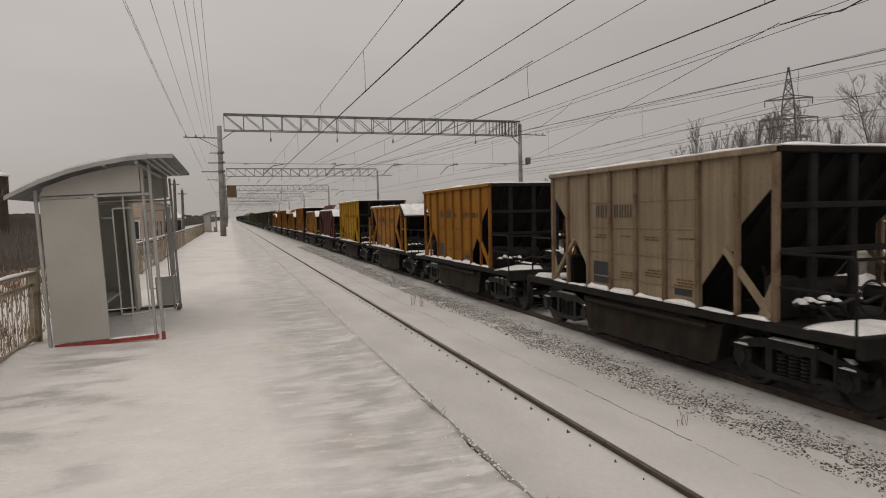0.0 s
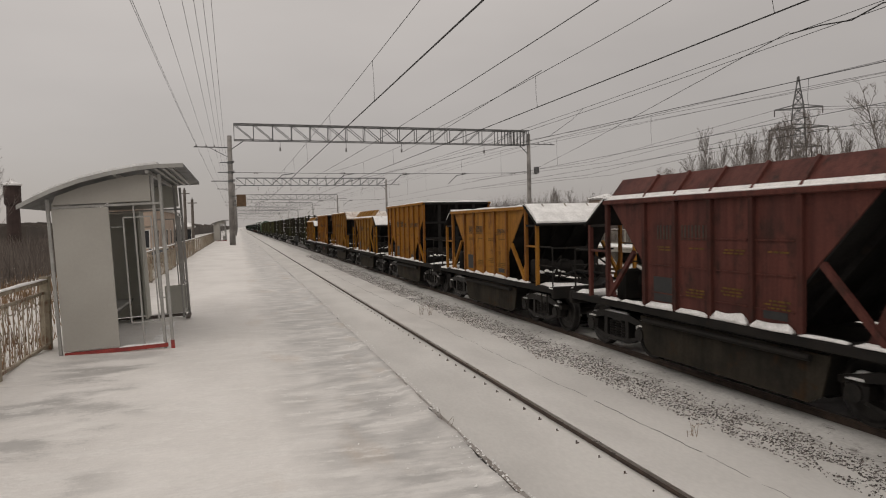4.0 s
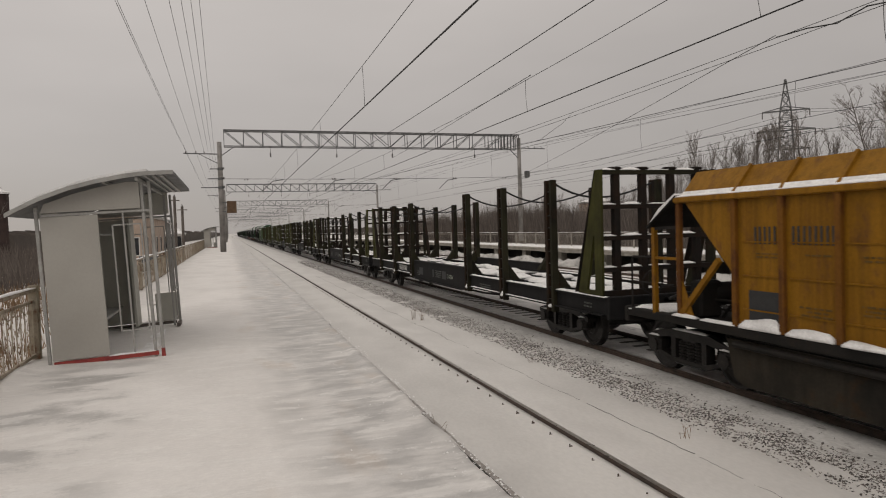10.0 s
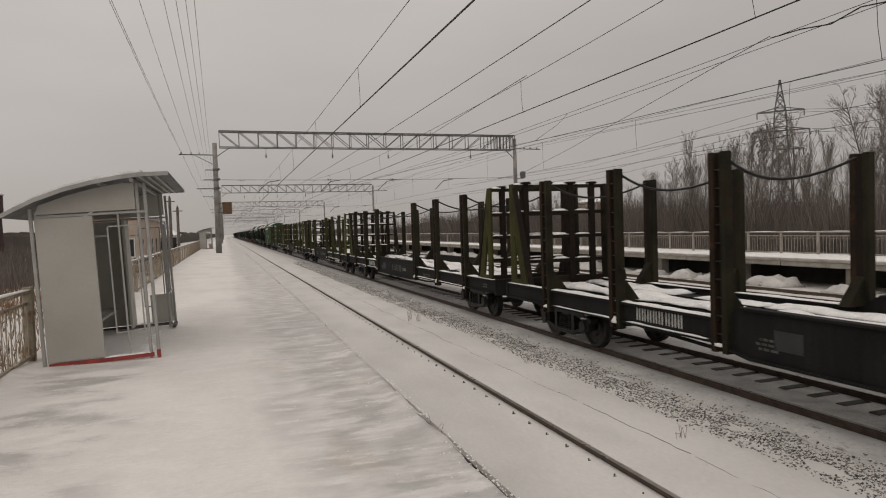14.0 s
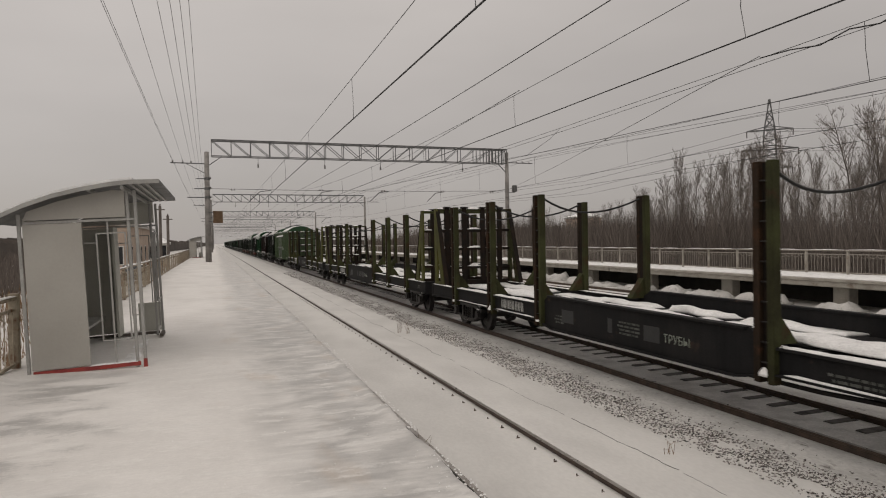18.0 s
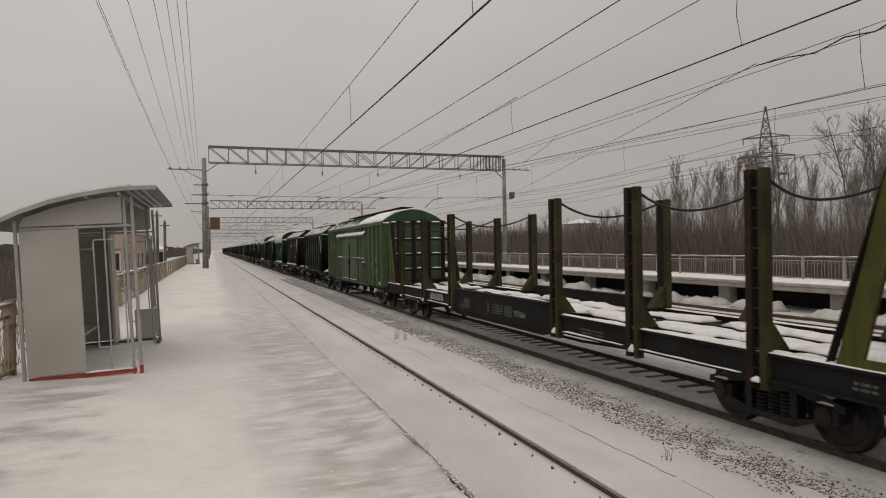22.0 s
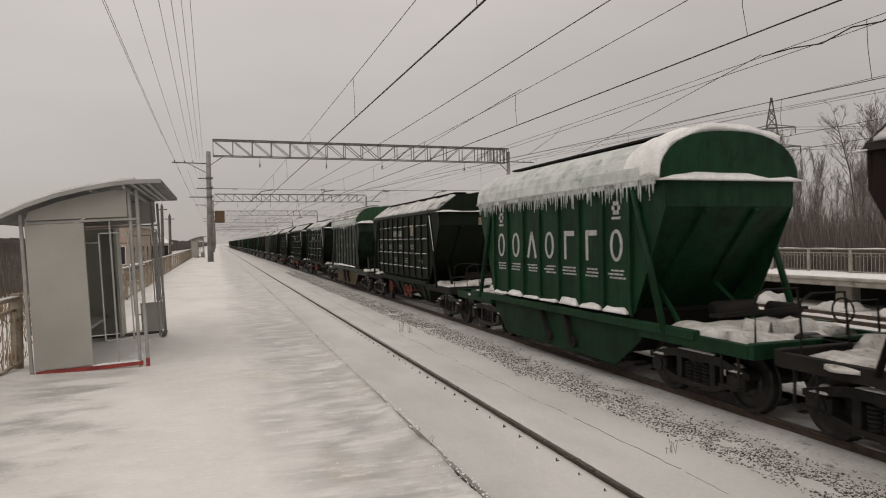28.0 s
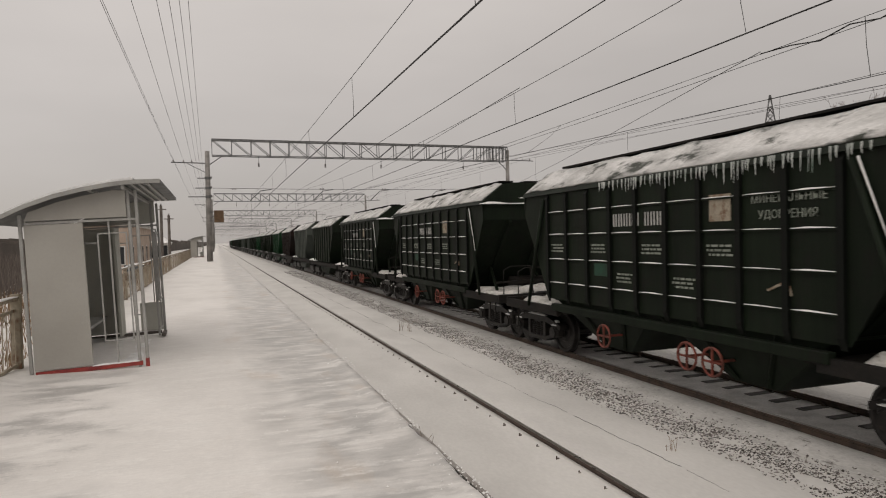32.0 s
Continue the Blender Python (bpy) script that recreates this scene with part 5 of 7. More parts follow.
# sheet paints darkened and browned for the ribs; rust spots plus painted edge shade
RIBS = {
    "beige": paint("shaded_rusty_beige_rib", (0.20, 0.145, 0.095), (0.13, 0.085, 0.055), (0.09, 0.05, 0.03), (0.52, 0.70)),
    "orange": paint("shaded_rusty_orange_rib", (0.215, 0.085, 0.012), (0.15, 0.056, 0.012), (0.10, 0.038, 0.016), (0.52, 0.70)),
    "rust_orange": paint("shaded_rusty_old_orange_rib", (0.235, 0.098, 0.020), (0.16, 0.064, 0.016), (0.10, 0.04, 0.018), (0.50, 0.68)),
    "yellow": paint("shaded_rusty_yellow_rib", (0.31, 0.165, 0.010), (0.24, 0.115, 0.010), (0.15, 0.07, 0.02), (0.56, 0.74)),
    "maroon": paint("shaded_rusty_maroon_rib", (0.085, 0.030, 0.024), (0.055, 0.023, 0.019), (0.035, 0.02, 0.016), (0.50, 0.68)),
    "amber": paint("shaded_rusty_amber_rib", (0.185, 0.078, 0.010), (0.13, 0.052, 0.010), (0.09, 0.035, 0.014), (0.50, 0.68)),
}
RAD = 0.478
WHEEL = Shape()
for sx in (-1, 1):
    WHEEL.lathe([(sx * o, r) for o, r in ((0.885, 0.11), (0.88, 0.20), (0.845, 0.24), (0.845, 0.38), (0.875, 0.415), (0.875, 0.465), (0.86, RAD), (0.76, RAD + 0.004), (0.745, 0.505), (0.725, 0.50), (0.72, 0.41), (0.77, 0.36), (0.77, 0.2), (0.73, 0.14))], (0, 0, 0), "x", 28)
    # a chalk-worn spoke of grime, so that the turning shows
    WHEEL.box(sx * 0.846, sx * 0.852, -0.02, 0.02, 0.25, 0.40)
WHEEL.lathe([(-1.05, 0.065), (-0.9, 0.075), (-0.7, 0.085), (0.7, 0.085), (0.9, 0.075), (1.05, 0.065)], (0, 0, 0), "x", 10)
ME_WHEEL = WHEEL.mesh("wheelset", M_TREAD, False)
sf = Shape()
for y in (-0.925, 0.925):
    sf.box(-0.13, 0.13, y - 0.17, y + 0.17, 0.36, 0.64, 0.05)
    sf.lathe([(-0.16, 0.13), (0.16, 0.13)], (0, y, 0.48), "x", 12)
sf.prism([(-1.2, 0.56), (-1.2, 0.66), (-0.55, 0.82), (0.55, 0.82), (1.2, 0.66), (1.2, 0.56), (0.5, 0.68), (-0.5, 0.68)], -0.1, 0.1)
sf.prism([(-0.85, 0.42), (-0.78, 0.36), (-0.42, 0.22), (0.42, 0.22), (0.78, 0.36), (0.85, 0.42), (0.4, 0.32), (-0.4, 0.32)], -0.1, 0.1)
sf.box(-0.09, 0.09, -0.46, -0.34, 0.28, 0.72).box(-0.09, 0.09, 0.34, 0.46, 0.28, 0.72)
ME_SIDEFRAME = sf.mesh("side_frame", M_BOGIE)
ME_SPRING = Shape().lathe([q for k in range(6) for q in ((0.055 * k - 0.026, 0.066), (0.055 * k - 0.012, 0.092), (0.055 * k + 0.012, 0.092))] + [(0.305, 0.06)], (0, 0, 0.34), "z", 10).mesh("spring", M_BOGIE)
ME_BOLSTER = Shape().box(-1.1, 1.1, -0.2, 0.2, 0.62, 0.84, 0.03).box(-0.06, 0.06, -1.0, 1.0, 0.5, 0.6).mesh("bogie", M_BOGIE)
ME_SHOE = Shape().box(-0.82, -0.7, -0.05, 0.05, 0.28, 0.66, 0.02).box(0.7, 0.82, -0.05, 0.05, 0.28, 0.66, 0.02).mesh("brake_shoe", M_BOGIE)
ME_BSNOW = Shape().snow(-0.08, 0.08, -0.98, -0.58, 0.70, 0.06, 2, 0.06).snow(-0.09, 0.09, 0.55, 1.0, 0.70, 0.06, 3, 0.06).snow(-0.10, 0.10, -0.32, 0.32, 0.225, 0.05, 4, 0.06).snow(-0.13, 0.02, -1.05, -0.82, 0.645, 0.05, 7, 0.05).snow(-0.13, 0.02, 0.80, 1.06, 0.645, 0.05, 8, 0.05).snow(-0.11, 0.0, -0.45, 0.4, 0.825, 0.045, 9, 0.06).mesh("snow", M_SNOWCAP, True)
ME_COUPLER = Shape().box(-0.15, 0.15, -0.75, 0.0, 0.92, 1.2, 0.03).box(-0.22, 0.2, -0.95, -0.7, 0.88, 1.22, 0.05).mesh("coupler", M_BOGIE)
ME_HOSE = Shape().tube([(0.35, -0.1, 0.95), (0.38, -0.4, 0.75), (0.36, -0.65, 0.55), (0.2, -0.8, 0.62)], 0.03, 6).mesh("brake_hose", M_CABLE, True)
WAGONS = []


def wagon(name, s, label, category, base, end, group):
    """A wagon on its bogies; s: where along the track its middle stands at the clip's start."""
    w = thing(name, TRACKS[1], s, RT, label, category, group)
    WAGONS.append((w, s))
    for sy in (-1, 1):
        b = part("bogie", ME_BOLSTER, None, w)
        b.location = (0, sy * base, 0)
        for sx in (-1, 1):
            f = part("side_frame", ME_SIDEFRAME, None, b)
            f.location = (sx * 1.03, 0, 0)
            for yy in (-0.21, 0.0, 0.21):
                part("spring", ME_SPRING, None, b).location = (sx * 1.03, yy, 0)
            part("snow", ME_BSNOW, None, b, "snow on the bogie frame").location = (sx * 1.03, 0, 0)
        for yy in (-0.4, 0.4):
            part("brake_shoe", ME_SHOE, None, b).location = (0, yy, 0)
        for yy in (-0.925, 0.925):
            ax = part("wheelset", ME_WHEEL, None, w, "pair of steel wheels on an axle")
            ax.location = (0, sy * base + yy, RAD)
        c = part("coupler", ME_COUPLER, None, w)
        c.location = (0, sy * end, 0)
        h = part("brake_hose", ME_HOSE, None, w)
        h.location = (0, sy * end, 0)
        if sy > 0:
            c.rotation_euler = h.rotation_euler = (0, 0, math.pi)
    return w


def shift_wagon(proto, s, label=""):
    c = copy_thing(proto, pose(TRACKS[1], s, RT))
    if label:
        c["label"] = label
    WAGONS.append((c, s))
    return c


def digits(parent, y, z, n, h, material, gap=0.42, x=-1.455):
    """A row of bars in place of a wagon number."""
    s = Shape()
    for k in range(n):
        a = y + k * h * 0.72 + (gap * h if k >= 3 else 0)
        s.box(x, x + 0.006, a, a + h * 0.15, z, z + h).box(x, x + 0.006, a + h * 0.34, a + h * 0.49, z, z + h)
    ob = part("number_mark", s, material, parent, "row of stencilled number bars")
    ob["kind"] = "stuff"
    return ob


def text_bars(parent, y, z, w, rows, material, seed=1, x=-1.452, h=0.035):
    """Small stencilled lines that cannot be read, as bars."""
    r = random.Random(seed)
    s = Shape()
    for k in range(rows):
        a = y + r.uniform(0, 0.1)
        e = y + w - r.uniform(0, 0.15)
        while a < e:
            b = min(e, a + r.uniform(0.05, 0.16))
            s.box(x, x + 0.004, a, b, z - k * h * 2.0, z - k * h * 2.0 + h)
            a = b + 0.03
    ob = part("stencil_text", s, material, parent, "rows of small unreadable stencilled lines")
    ob["kind"] = "stuff"
    return ob


def near_side(y, z, x=-1.456):
    """Pose of writing on the side that faces the platform: letters run towards -y."""
    return Matrix.Translation((x, y, z)) @ Matrix(((0, 0, -1, 0), (-1, 0, 0, 0), (0, 1, 0, 0), (0, 0, 0, 1)))


# -- ballast hoppers --
def ballast_hopper(s, style, paint_mat, rib_mat, label, words=(), placards=0, seed=1):
    """style: tall, canopy (tall with end canopies), low (older, with sloped boards above the sides and end canopies), short (as low, without the boards)."""
    w = wagon("hopper_wagon", s, label, "freight wagon", 3.3, 4.65, "ballast hopper wagons")
    top = 3.62 if style in ("tall", "canopy") else 3.16
    r = random.Random(seed)
    # corner posts, and the end of the canopies
    pe = 3.32 if top > 3.5 else 3.10
    ce = pe + 0.93 if style == "canopy" else pe + 0.80
    # underframe
    part("centre_sill", Shape().box(-0.2, 0.2, -4.6, 4.6, 0.9, 1.15), M_BLACKSTEEL, w)
    for sx in (-1, 1):
        part("side_sill", Shape().box(sx * 1.30, sx * 1.46, -4.6, 4.6, 1.0, 1.15, 0.015), M_BLACKSTEEL, w, "black underframe sill")
    for sy in (-1, 1):
        part("end_beam", Shape().box(-1.46, 1.46, sy * 4.6, sy * 4.72, 0.88, 1.17, 0.02), M_BLACKSTEEL, w)
        part("deck", Shape().box(-1.3, 1.3, sy * 2.3, sy * 4.6, 1.08, 1.12), M_BLACKSTEEL, w)
        part("snow", Shape().snow(-1.40, r.uniform(-0.5, 0.1), sy * 3.75, sy * 4.6, 1.12, 0.10, seed + sy, 0.16, 0.25), M_SNOWCAP, w, "snow on the end platform", smooth=True)
        part("snow", Shape().snow(0.5, 1.40, sy * 3.9, sy * 4.5, 1.12, 0.08, seed + sy + 40, 0.16, 0.25), M_SNOWCAP, w, "snow on the end platform", smooth=True)
    # body
    e0 = 1.77
    cut = [(e0, 1.52), (2.30, 2.10), (2.57, 2.10), (2.57, 2.46), (3.3, 3.10), (3.3, top)]
    half = [[(-y, z) for y, z in cut[::-1]] + [(-e0, top)], [(e0, top)] + cut]
    if top < 3.5:
        e0 = 1.84
        half = [[(-3.05, top), (-e0, 1.9), (-e0, top)], [(e0, top), (e0, 1.9), (3.05, top)]]
    for sx in (-1, 1):
        side = part("side_sheet", Shape().prism([(-e0, 1.16), (e0, 1.16)] + half[1][1:] + half[0][:-1], sx * 1.38, sx * 1.40), paint_mat, w)
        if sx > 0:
            # an extra sheet keeps the far side's inner face dark
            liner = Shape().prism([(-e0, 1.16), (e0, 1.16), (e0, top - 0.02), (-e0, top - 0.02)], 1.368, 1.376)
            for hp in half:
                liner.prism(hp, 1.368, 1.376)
            part("liner", liner, M_INSIDE, side, "dark sheet added inside the far side")
        for y in ((-2.6, -1.73, -0.865, 0.0, 0.865, 1.73, 2.6) if top > 3.5 else (-1.8, -0.9, 0.0, 0.9, 1.8)):
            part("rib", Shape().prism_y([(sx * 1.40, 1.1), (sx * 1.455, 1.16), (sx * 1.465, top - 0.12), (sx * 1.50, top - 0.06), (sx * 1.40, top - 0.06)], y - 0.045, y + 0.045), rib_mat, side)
        for sy in (-1, 1):
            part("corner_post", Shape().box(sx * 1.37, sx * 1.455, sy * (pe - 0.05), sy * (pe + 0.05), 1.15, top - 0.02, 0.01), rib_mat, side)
            part("brace", Shape().bar((sx * 1.42, sy * (2.32 if top > 3.5 else 2.14), 2.14), (sx * 1.42, sy * (pe - 0.05), 1.2), 0.07, 0.09), paint_mat, side)
            part("brace", Shape().prism([(sy * (pe - 0.34), 1.15), (sy * (pe - 0.02), 1.15), (sy * (pe - 0.06), 1.75)], sx * 1.40, sx * 1.42), paint_mat, side)
        part("top_rail", Shape().box(sx * 1.36, sx * 1.50, -pe - 0.06, pe + 0.06, top - 0.09, top, 0.015), paint_mat, side)
        part("snow", Shape().snow(sx * 1.34, sx * 1.49, -pe - 0.04, pe + 0.04, top, 0.055, seed + 3, 0.2), M_SNOWCAP, side, "thin line of snow on the rim", smooth=True)
        # pressed grooves in the sheet
        g = Shape()
        for k in range(4):
            for j in range(5):
                if r.random() < 0.85:
                    z = 1.42 + 0.5 * j
                    if z < top - 0.3:
                        g.box(sx * 1.40, sx * 1.416, -1.66 + 0.87 * k, -0.94 + 0.87 * k, z, z + 0.02)
        if g.v:
            part("groove", g, paint_mat, side)["kind"] = "stuff"
        if sx < 0:
            for k in range(4):
                part("snow", Shape().snow(-1.40, -1.49, -1.69 + 0.868 * k, -0.92 + 0.868 * k, 1.15, r.uniform(0.09, 0.15), seed * 5 + k, 0.1, 0.05), M_SNOWCAP, w, "lump of snow on the sill", smooth=True)
            for a, b in ((-3.25, -2.66), (-2.54, -1.8), (1.8, 2.54), (2.66, 3.25)):
                part("snow", Shape().snow(-1.38, -1.48, a, b, 1.15, 0.07, seed + 2, 0.12, 0.05), M_SNOWCAP, w, "lump of snow on the sill", smooth=True)
    for sy in (-1, 1):
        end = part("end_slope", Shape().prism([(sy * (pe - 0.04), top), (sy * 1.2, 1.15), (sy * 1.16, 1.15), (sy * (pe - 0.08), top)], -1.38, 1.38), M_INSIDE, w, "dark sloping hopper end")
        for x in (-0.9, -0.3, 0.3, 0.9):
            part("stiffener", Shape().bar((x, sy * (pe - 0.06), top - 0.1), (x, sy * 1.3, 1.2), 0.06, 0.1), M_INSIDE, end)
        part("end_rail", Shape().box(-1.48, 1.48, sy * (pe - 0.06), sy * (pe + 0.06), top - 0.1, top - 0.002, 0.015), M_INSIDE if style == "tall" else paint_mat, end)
        part("snow", Shape().snow(-1.4, 1.4, sy * (pe - 0.06), sy * (pe + 0.06), top, 0.06, seed + 7, 0.2), M_SNOWCAP, end, smooth=True)
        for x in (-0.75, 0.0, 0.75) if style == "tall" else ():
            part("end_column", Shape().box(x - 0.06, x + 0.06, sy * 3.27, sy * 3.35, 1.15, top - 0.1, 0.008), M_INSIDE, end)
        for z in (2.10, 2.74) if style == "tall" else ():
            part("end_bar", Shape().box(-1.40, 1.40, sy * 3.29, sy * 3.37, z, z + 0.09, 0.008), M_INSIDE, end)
        # handrails and clutter on the end platform
        for x in (-1.38, 1.38):
            part("handrail", Shape().tube([(x, sy * 4.55, 1.12), (x, sy * 4.55, 2.06), (x, sy * 4.5, 2.12), (x, sy * 3.32, 2.12)], 0.021, 5), M_BLACKSTEEL, w)
            part("handrail", Shape().bar((x, sy * 4.55, 1.65), (x, sy * 3.32, 1.65), 0.03), M_BLACKSTEEL, w)
        part("handrail", Shape().bar((-1.38, sy * 4.55, 2.1), (-0.4, sy * 4.55, 2.1), 0.04), M_BLACKSTEEL, w)
        part("air_tank", Shape().lathe([(-0.6, 0.1), (-0.55, 0.2), (0.55, 0.2), (0.6, 0.1)], (-0.3, sy * 3.0, 1.5), "x", 14), M_BLACKSTEEL, w, "black air tank", smooth=True)
        clut = Shape()
        for k in range(7):
            a = Vector((r.uniform(-1.2, 1.0), sy * r.uniform(2.6, 4.3), 1.15))
            clut.tube([a, a + Vector((r.uniform(-0.2, 0.5), sy * r.uniform(-0.5, 0.1), r.uniform(0.2, 0.7))), a + Vector((r.uniform(0, 0.7), sy * r.uniform(-0.9, 0.2), r.uniform(0.1, 0.5)))], 0.03, 5)
        part("brake_rigging", clut, M_BLACKSTEEL, w)["kind"] = "stuff"
        for k in range(5 if sy < 0 else 0):
            a = -1.25 + 0.15 * k
            part("snow", Shape().snow(a, a + 0.11, sy * 3.45, sy * 3.62, 1.42 + 0.03 * (k % 2), 0.07, seed + k, 0.05), M_SNOWCAP, w, "clump of snow on the brake hose", smooth=True)
        part("hose_coil", Shape().tube([(-1.3 + 0.16 * k, sy * 3.53, 1.40 + 0.05 * math.sin(k * 2.1)) for k in range(12)], 0.035, 6), M_CABLE, w, smooth=True)
        part("brake_cylinder", Shape().lathe([(-0.3, 0.17), (0.3, 0.17), (0.34, 0.05)], (0.5, sy * 3.5, 1.42), "y", 12), M_BLACKSTEEL, w)
        part("gear_box", Shape().box(-1.2, -0.75, sy * 2.85, sy * 3.15, 1.12, 1.75, 0.04), M_BLACKSTEEL, w)
        part("hand_wheel", Shape().tube([(-1.0 + 0.22 * math.cos(a), sy * 4.45, 1.6 + 0.22 * math.sin(a)) for a in [k * math.pi / 8 for k in range(17)]], 0.018, 5), M_BLACKSTEEL, w)
        part("snow", Shape().snow(0.35, 0.7, sy * 3.3, sy * 3.7, 1.58, 0.05, seed + 9), M_SNOWCAP, w, smooth=True)
        if style != "tall":
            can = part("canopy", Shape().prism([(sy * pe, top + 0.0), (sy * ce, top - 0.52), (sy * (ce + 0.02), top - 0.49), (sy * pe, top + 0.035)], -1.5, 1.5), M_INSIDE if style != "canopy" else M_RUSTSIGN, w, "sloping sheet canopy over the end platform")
            sn = Shape()
            sn.prism([(sy * (pe + 0.04), top + 0.03), (sy * (ce - 0.05), top - 0.445), (sy * (ce - 0.05), top - 0.40), (sy * (pe + 0.5), top - 0.17), (sy * (pe + 0.06), top + 0.07)], -1.46, 1.46)
            part("snow", sn, M_SNOWCAP if style != "canopy" else M_RUSTSNOW, can, "snow on the canopy")
            for k in range(4):
                part("seam", Shape().bar((-1.0 + 0.66 * k, sy * (pe + 0.1), top + 0.06), (-1.0 + 0.66 * k, sy * (ce - 0.07), top - 0.395), 0.025, 0.012), M_RUSTSIGN, can)
            for x in (-1.42, 1.42):
                part("canopy_post", Shape().bar((x, sy * (ce - 0.12), 1.12), (x, sy * (ce - 0.12), top - 0.5 if style != "canopy" else 2.05), 0.08), paint_mat, w)
                part("canopy_rib", Shape().bar((x, sy * pe, top - 0.5), (x, sy * (ce - 0.12), top - 0.52), 0.05), M_BLACKSTEEL, w)
                if style != "canopy":
                    part("canopy_rail", Shape().bar((x, sy * pe, 2.12), (x, sy * (ce - 0.12), 2.12), 0.045), paint_mat, w)
    if style == "low":
        for sx in (-1, 1):
            bd = part("raised_board", Shape().prism_y([(sx * 1.42, top), (sx * 1.08, top + 0.42), (sx * 1.06, top + 0.40), (sx * 1.39, top)], -3.05, 3.05), paint_mat if sx < 0 else M_RUSTSIGN, w, "raised board sloping inwards above the side")
            for y in (-1.8, -0.9, 0.0, 0.9, 1.8):
                part("rib", Shape().bar((sx * 1.44, y, top), (sx * 1.10, y, top + 0.43), 0.06, 0.05), paint_mat, bd)
            part("snow", Shape().prism_y([(sx * 1.46, top + 0.005), (sx * 1.40, top + 0.09), (sx * 1.36, top + 0.05)], -3.0, 3.0), M_SNOWCAP, bd)
    # discharge gear under the body
    part("chute", Shape().prism([(-2.1, 0.94), (2.1, 0.94), (1.75, 0.26), (-1.75, 0.26)], -1.25, 1.25), M_BLACKSTEEL, w, "dark discharge chute")
    for sx in (-1, 1):
        part("flap", Shape().prism([(-2.15, 0.92), (2.15, 0.92), (2.0, 0.34), (1.8, 0.22), (-1.8, 0.22), (-2.0, 0.34)], sx * 1.27, sx * 1.3), M_FLAP, w)
        part("lever_shaft", Shape().lathe([(-1.9, 0.05), (1.9, 0.05)], (sx * 1.38, 0, 0.86), "y", 8), M_BLACKSTEEL, w)
    part("footstep", Shape().bar((-1.42, -4.3, 0.95), (-1.42, -4.3, 0.5), 0.03).bar((-1.42, -4.0, 0.95), (-1.42, -4.0, 0.5), 0.03).box(-1.5, -1.34, -4.32, -3.98, 0.48, 0.51), M_BLACKSTEEL, w)
    # markings
    digits(w, 0.95, 2.62 if top > 3.5 else 2.40, 3, 0.25, M_BLACKPAINT, x=-1.409)
    digits(w, 0.09, 2.62 if top > 3.5 else 2.40, 4, 0.25, M_BLACKPAINT, 0, x=-1.409)
    part("placard", Shape().box(-1.408, -1.402, 0.98, 1.55, 1.28, 1.72), M_NAVY, w, "dark square placard")
    for k in range(4):
        if k < 3:
            text_bars(w, -1.62 + 0.868 * k, 1.55 + 0.1 * (k % 2), 0.55, 3, M_FADEBLACK, seed + k, x=-1.409, h=0.026)
        text_bars(w, -1.62 + 0.868 * k, 2.25, 0.55, 1 + k % 2, M_FADEBLACK, seed + k + 9, x=-1.409, h=0.024)
    part("placard", Shape().box(-1.408, -1.402, -1.55, -1.10, 1.30, 1.42), M_NAVY, w, "narrow dark placard")
    for body, y, z, size in words:
        lettering("stencil_word", body, size, M_BLACKPAINT, w, near_side(y, z, -1.412) @ Matrix.Diagonal((0.58, 1, 1, 1)), "black stencilled lettering")
    if placards:
        part("placard", Shape().box(-1.408, -1.402, 0.20, 0.58, 1.85, 2.06), M_REDPAINT, w, "red placard")
        part("placard", Shape().box(-1.408, -1.402, -0.76, -0.18, 1.72, 2.16), M_NAVY, w, "dark grey placard")
        part("graffiti", Shape().bar((-1.306, 0.8, 0.6), (-1.306, 0.4, 0.78), 0.03).bar((-1.306, 0.2, 0.62), (-1.306, 0.0, 0.8), 0.03).bar((-1.306, 0.5, 0.8), (-1.306, -0.6, 0.66), 0.03).bar((-1.306, -0.3, 0.6), (-1.306, -0.5, 0.8), 0.03), M_REDPAINT, w, "red graffiti scrawl")
    return w


WORDS_A = [("70.4т", -0.06, 2.62, 0.24), ("ДОЗАТОР", -0.98, 2.62, 0.22), ("ВПМ-770", -1.80, 2.62, 0.22)]
WORDS_B = [("ДОЗАТОР", -1.0, 2.40, 0.21)]
PITCH, LAST = 10.238, 113.42
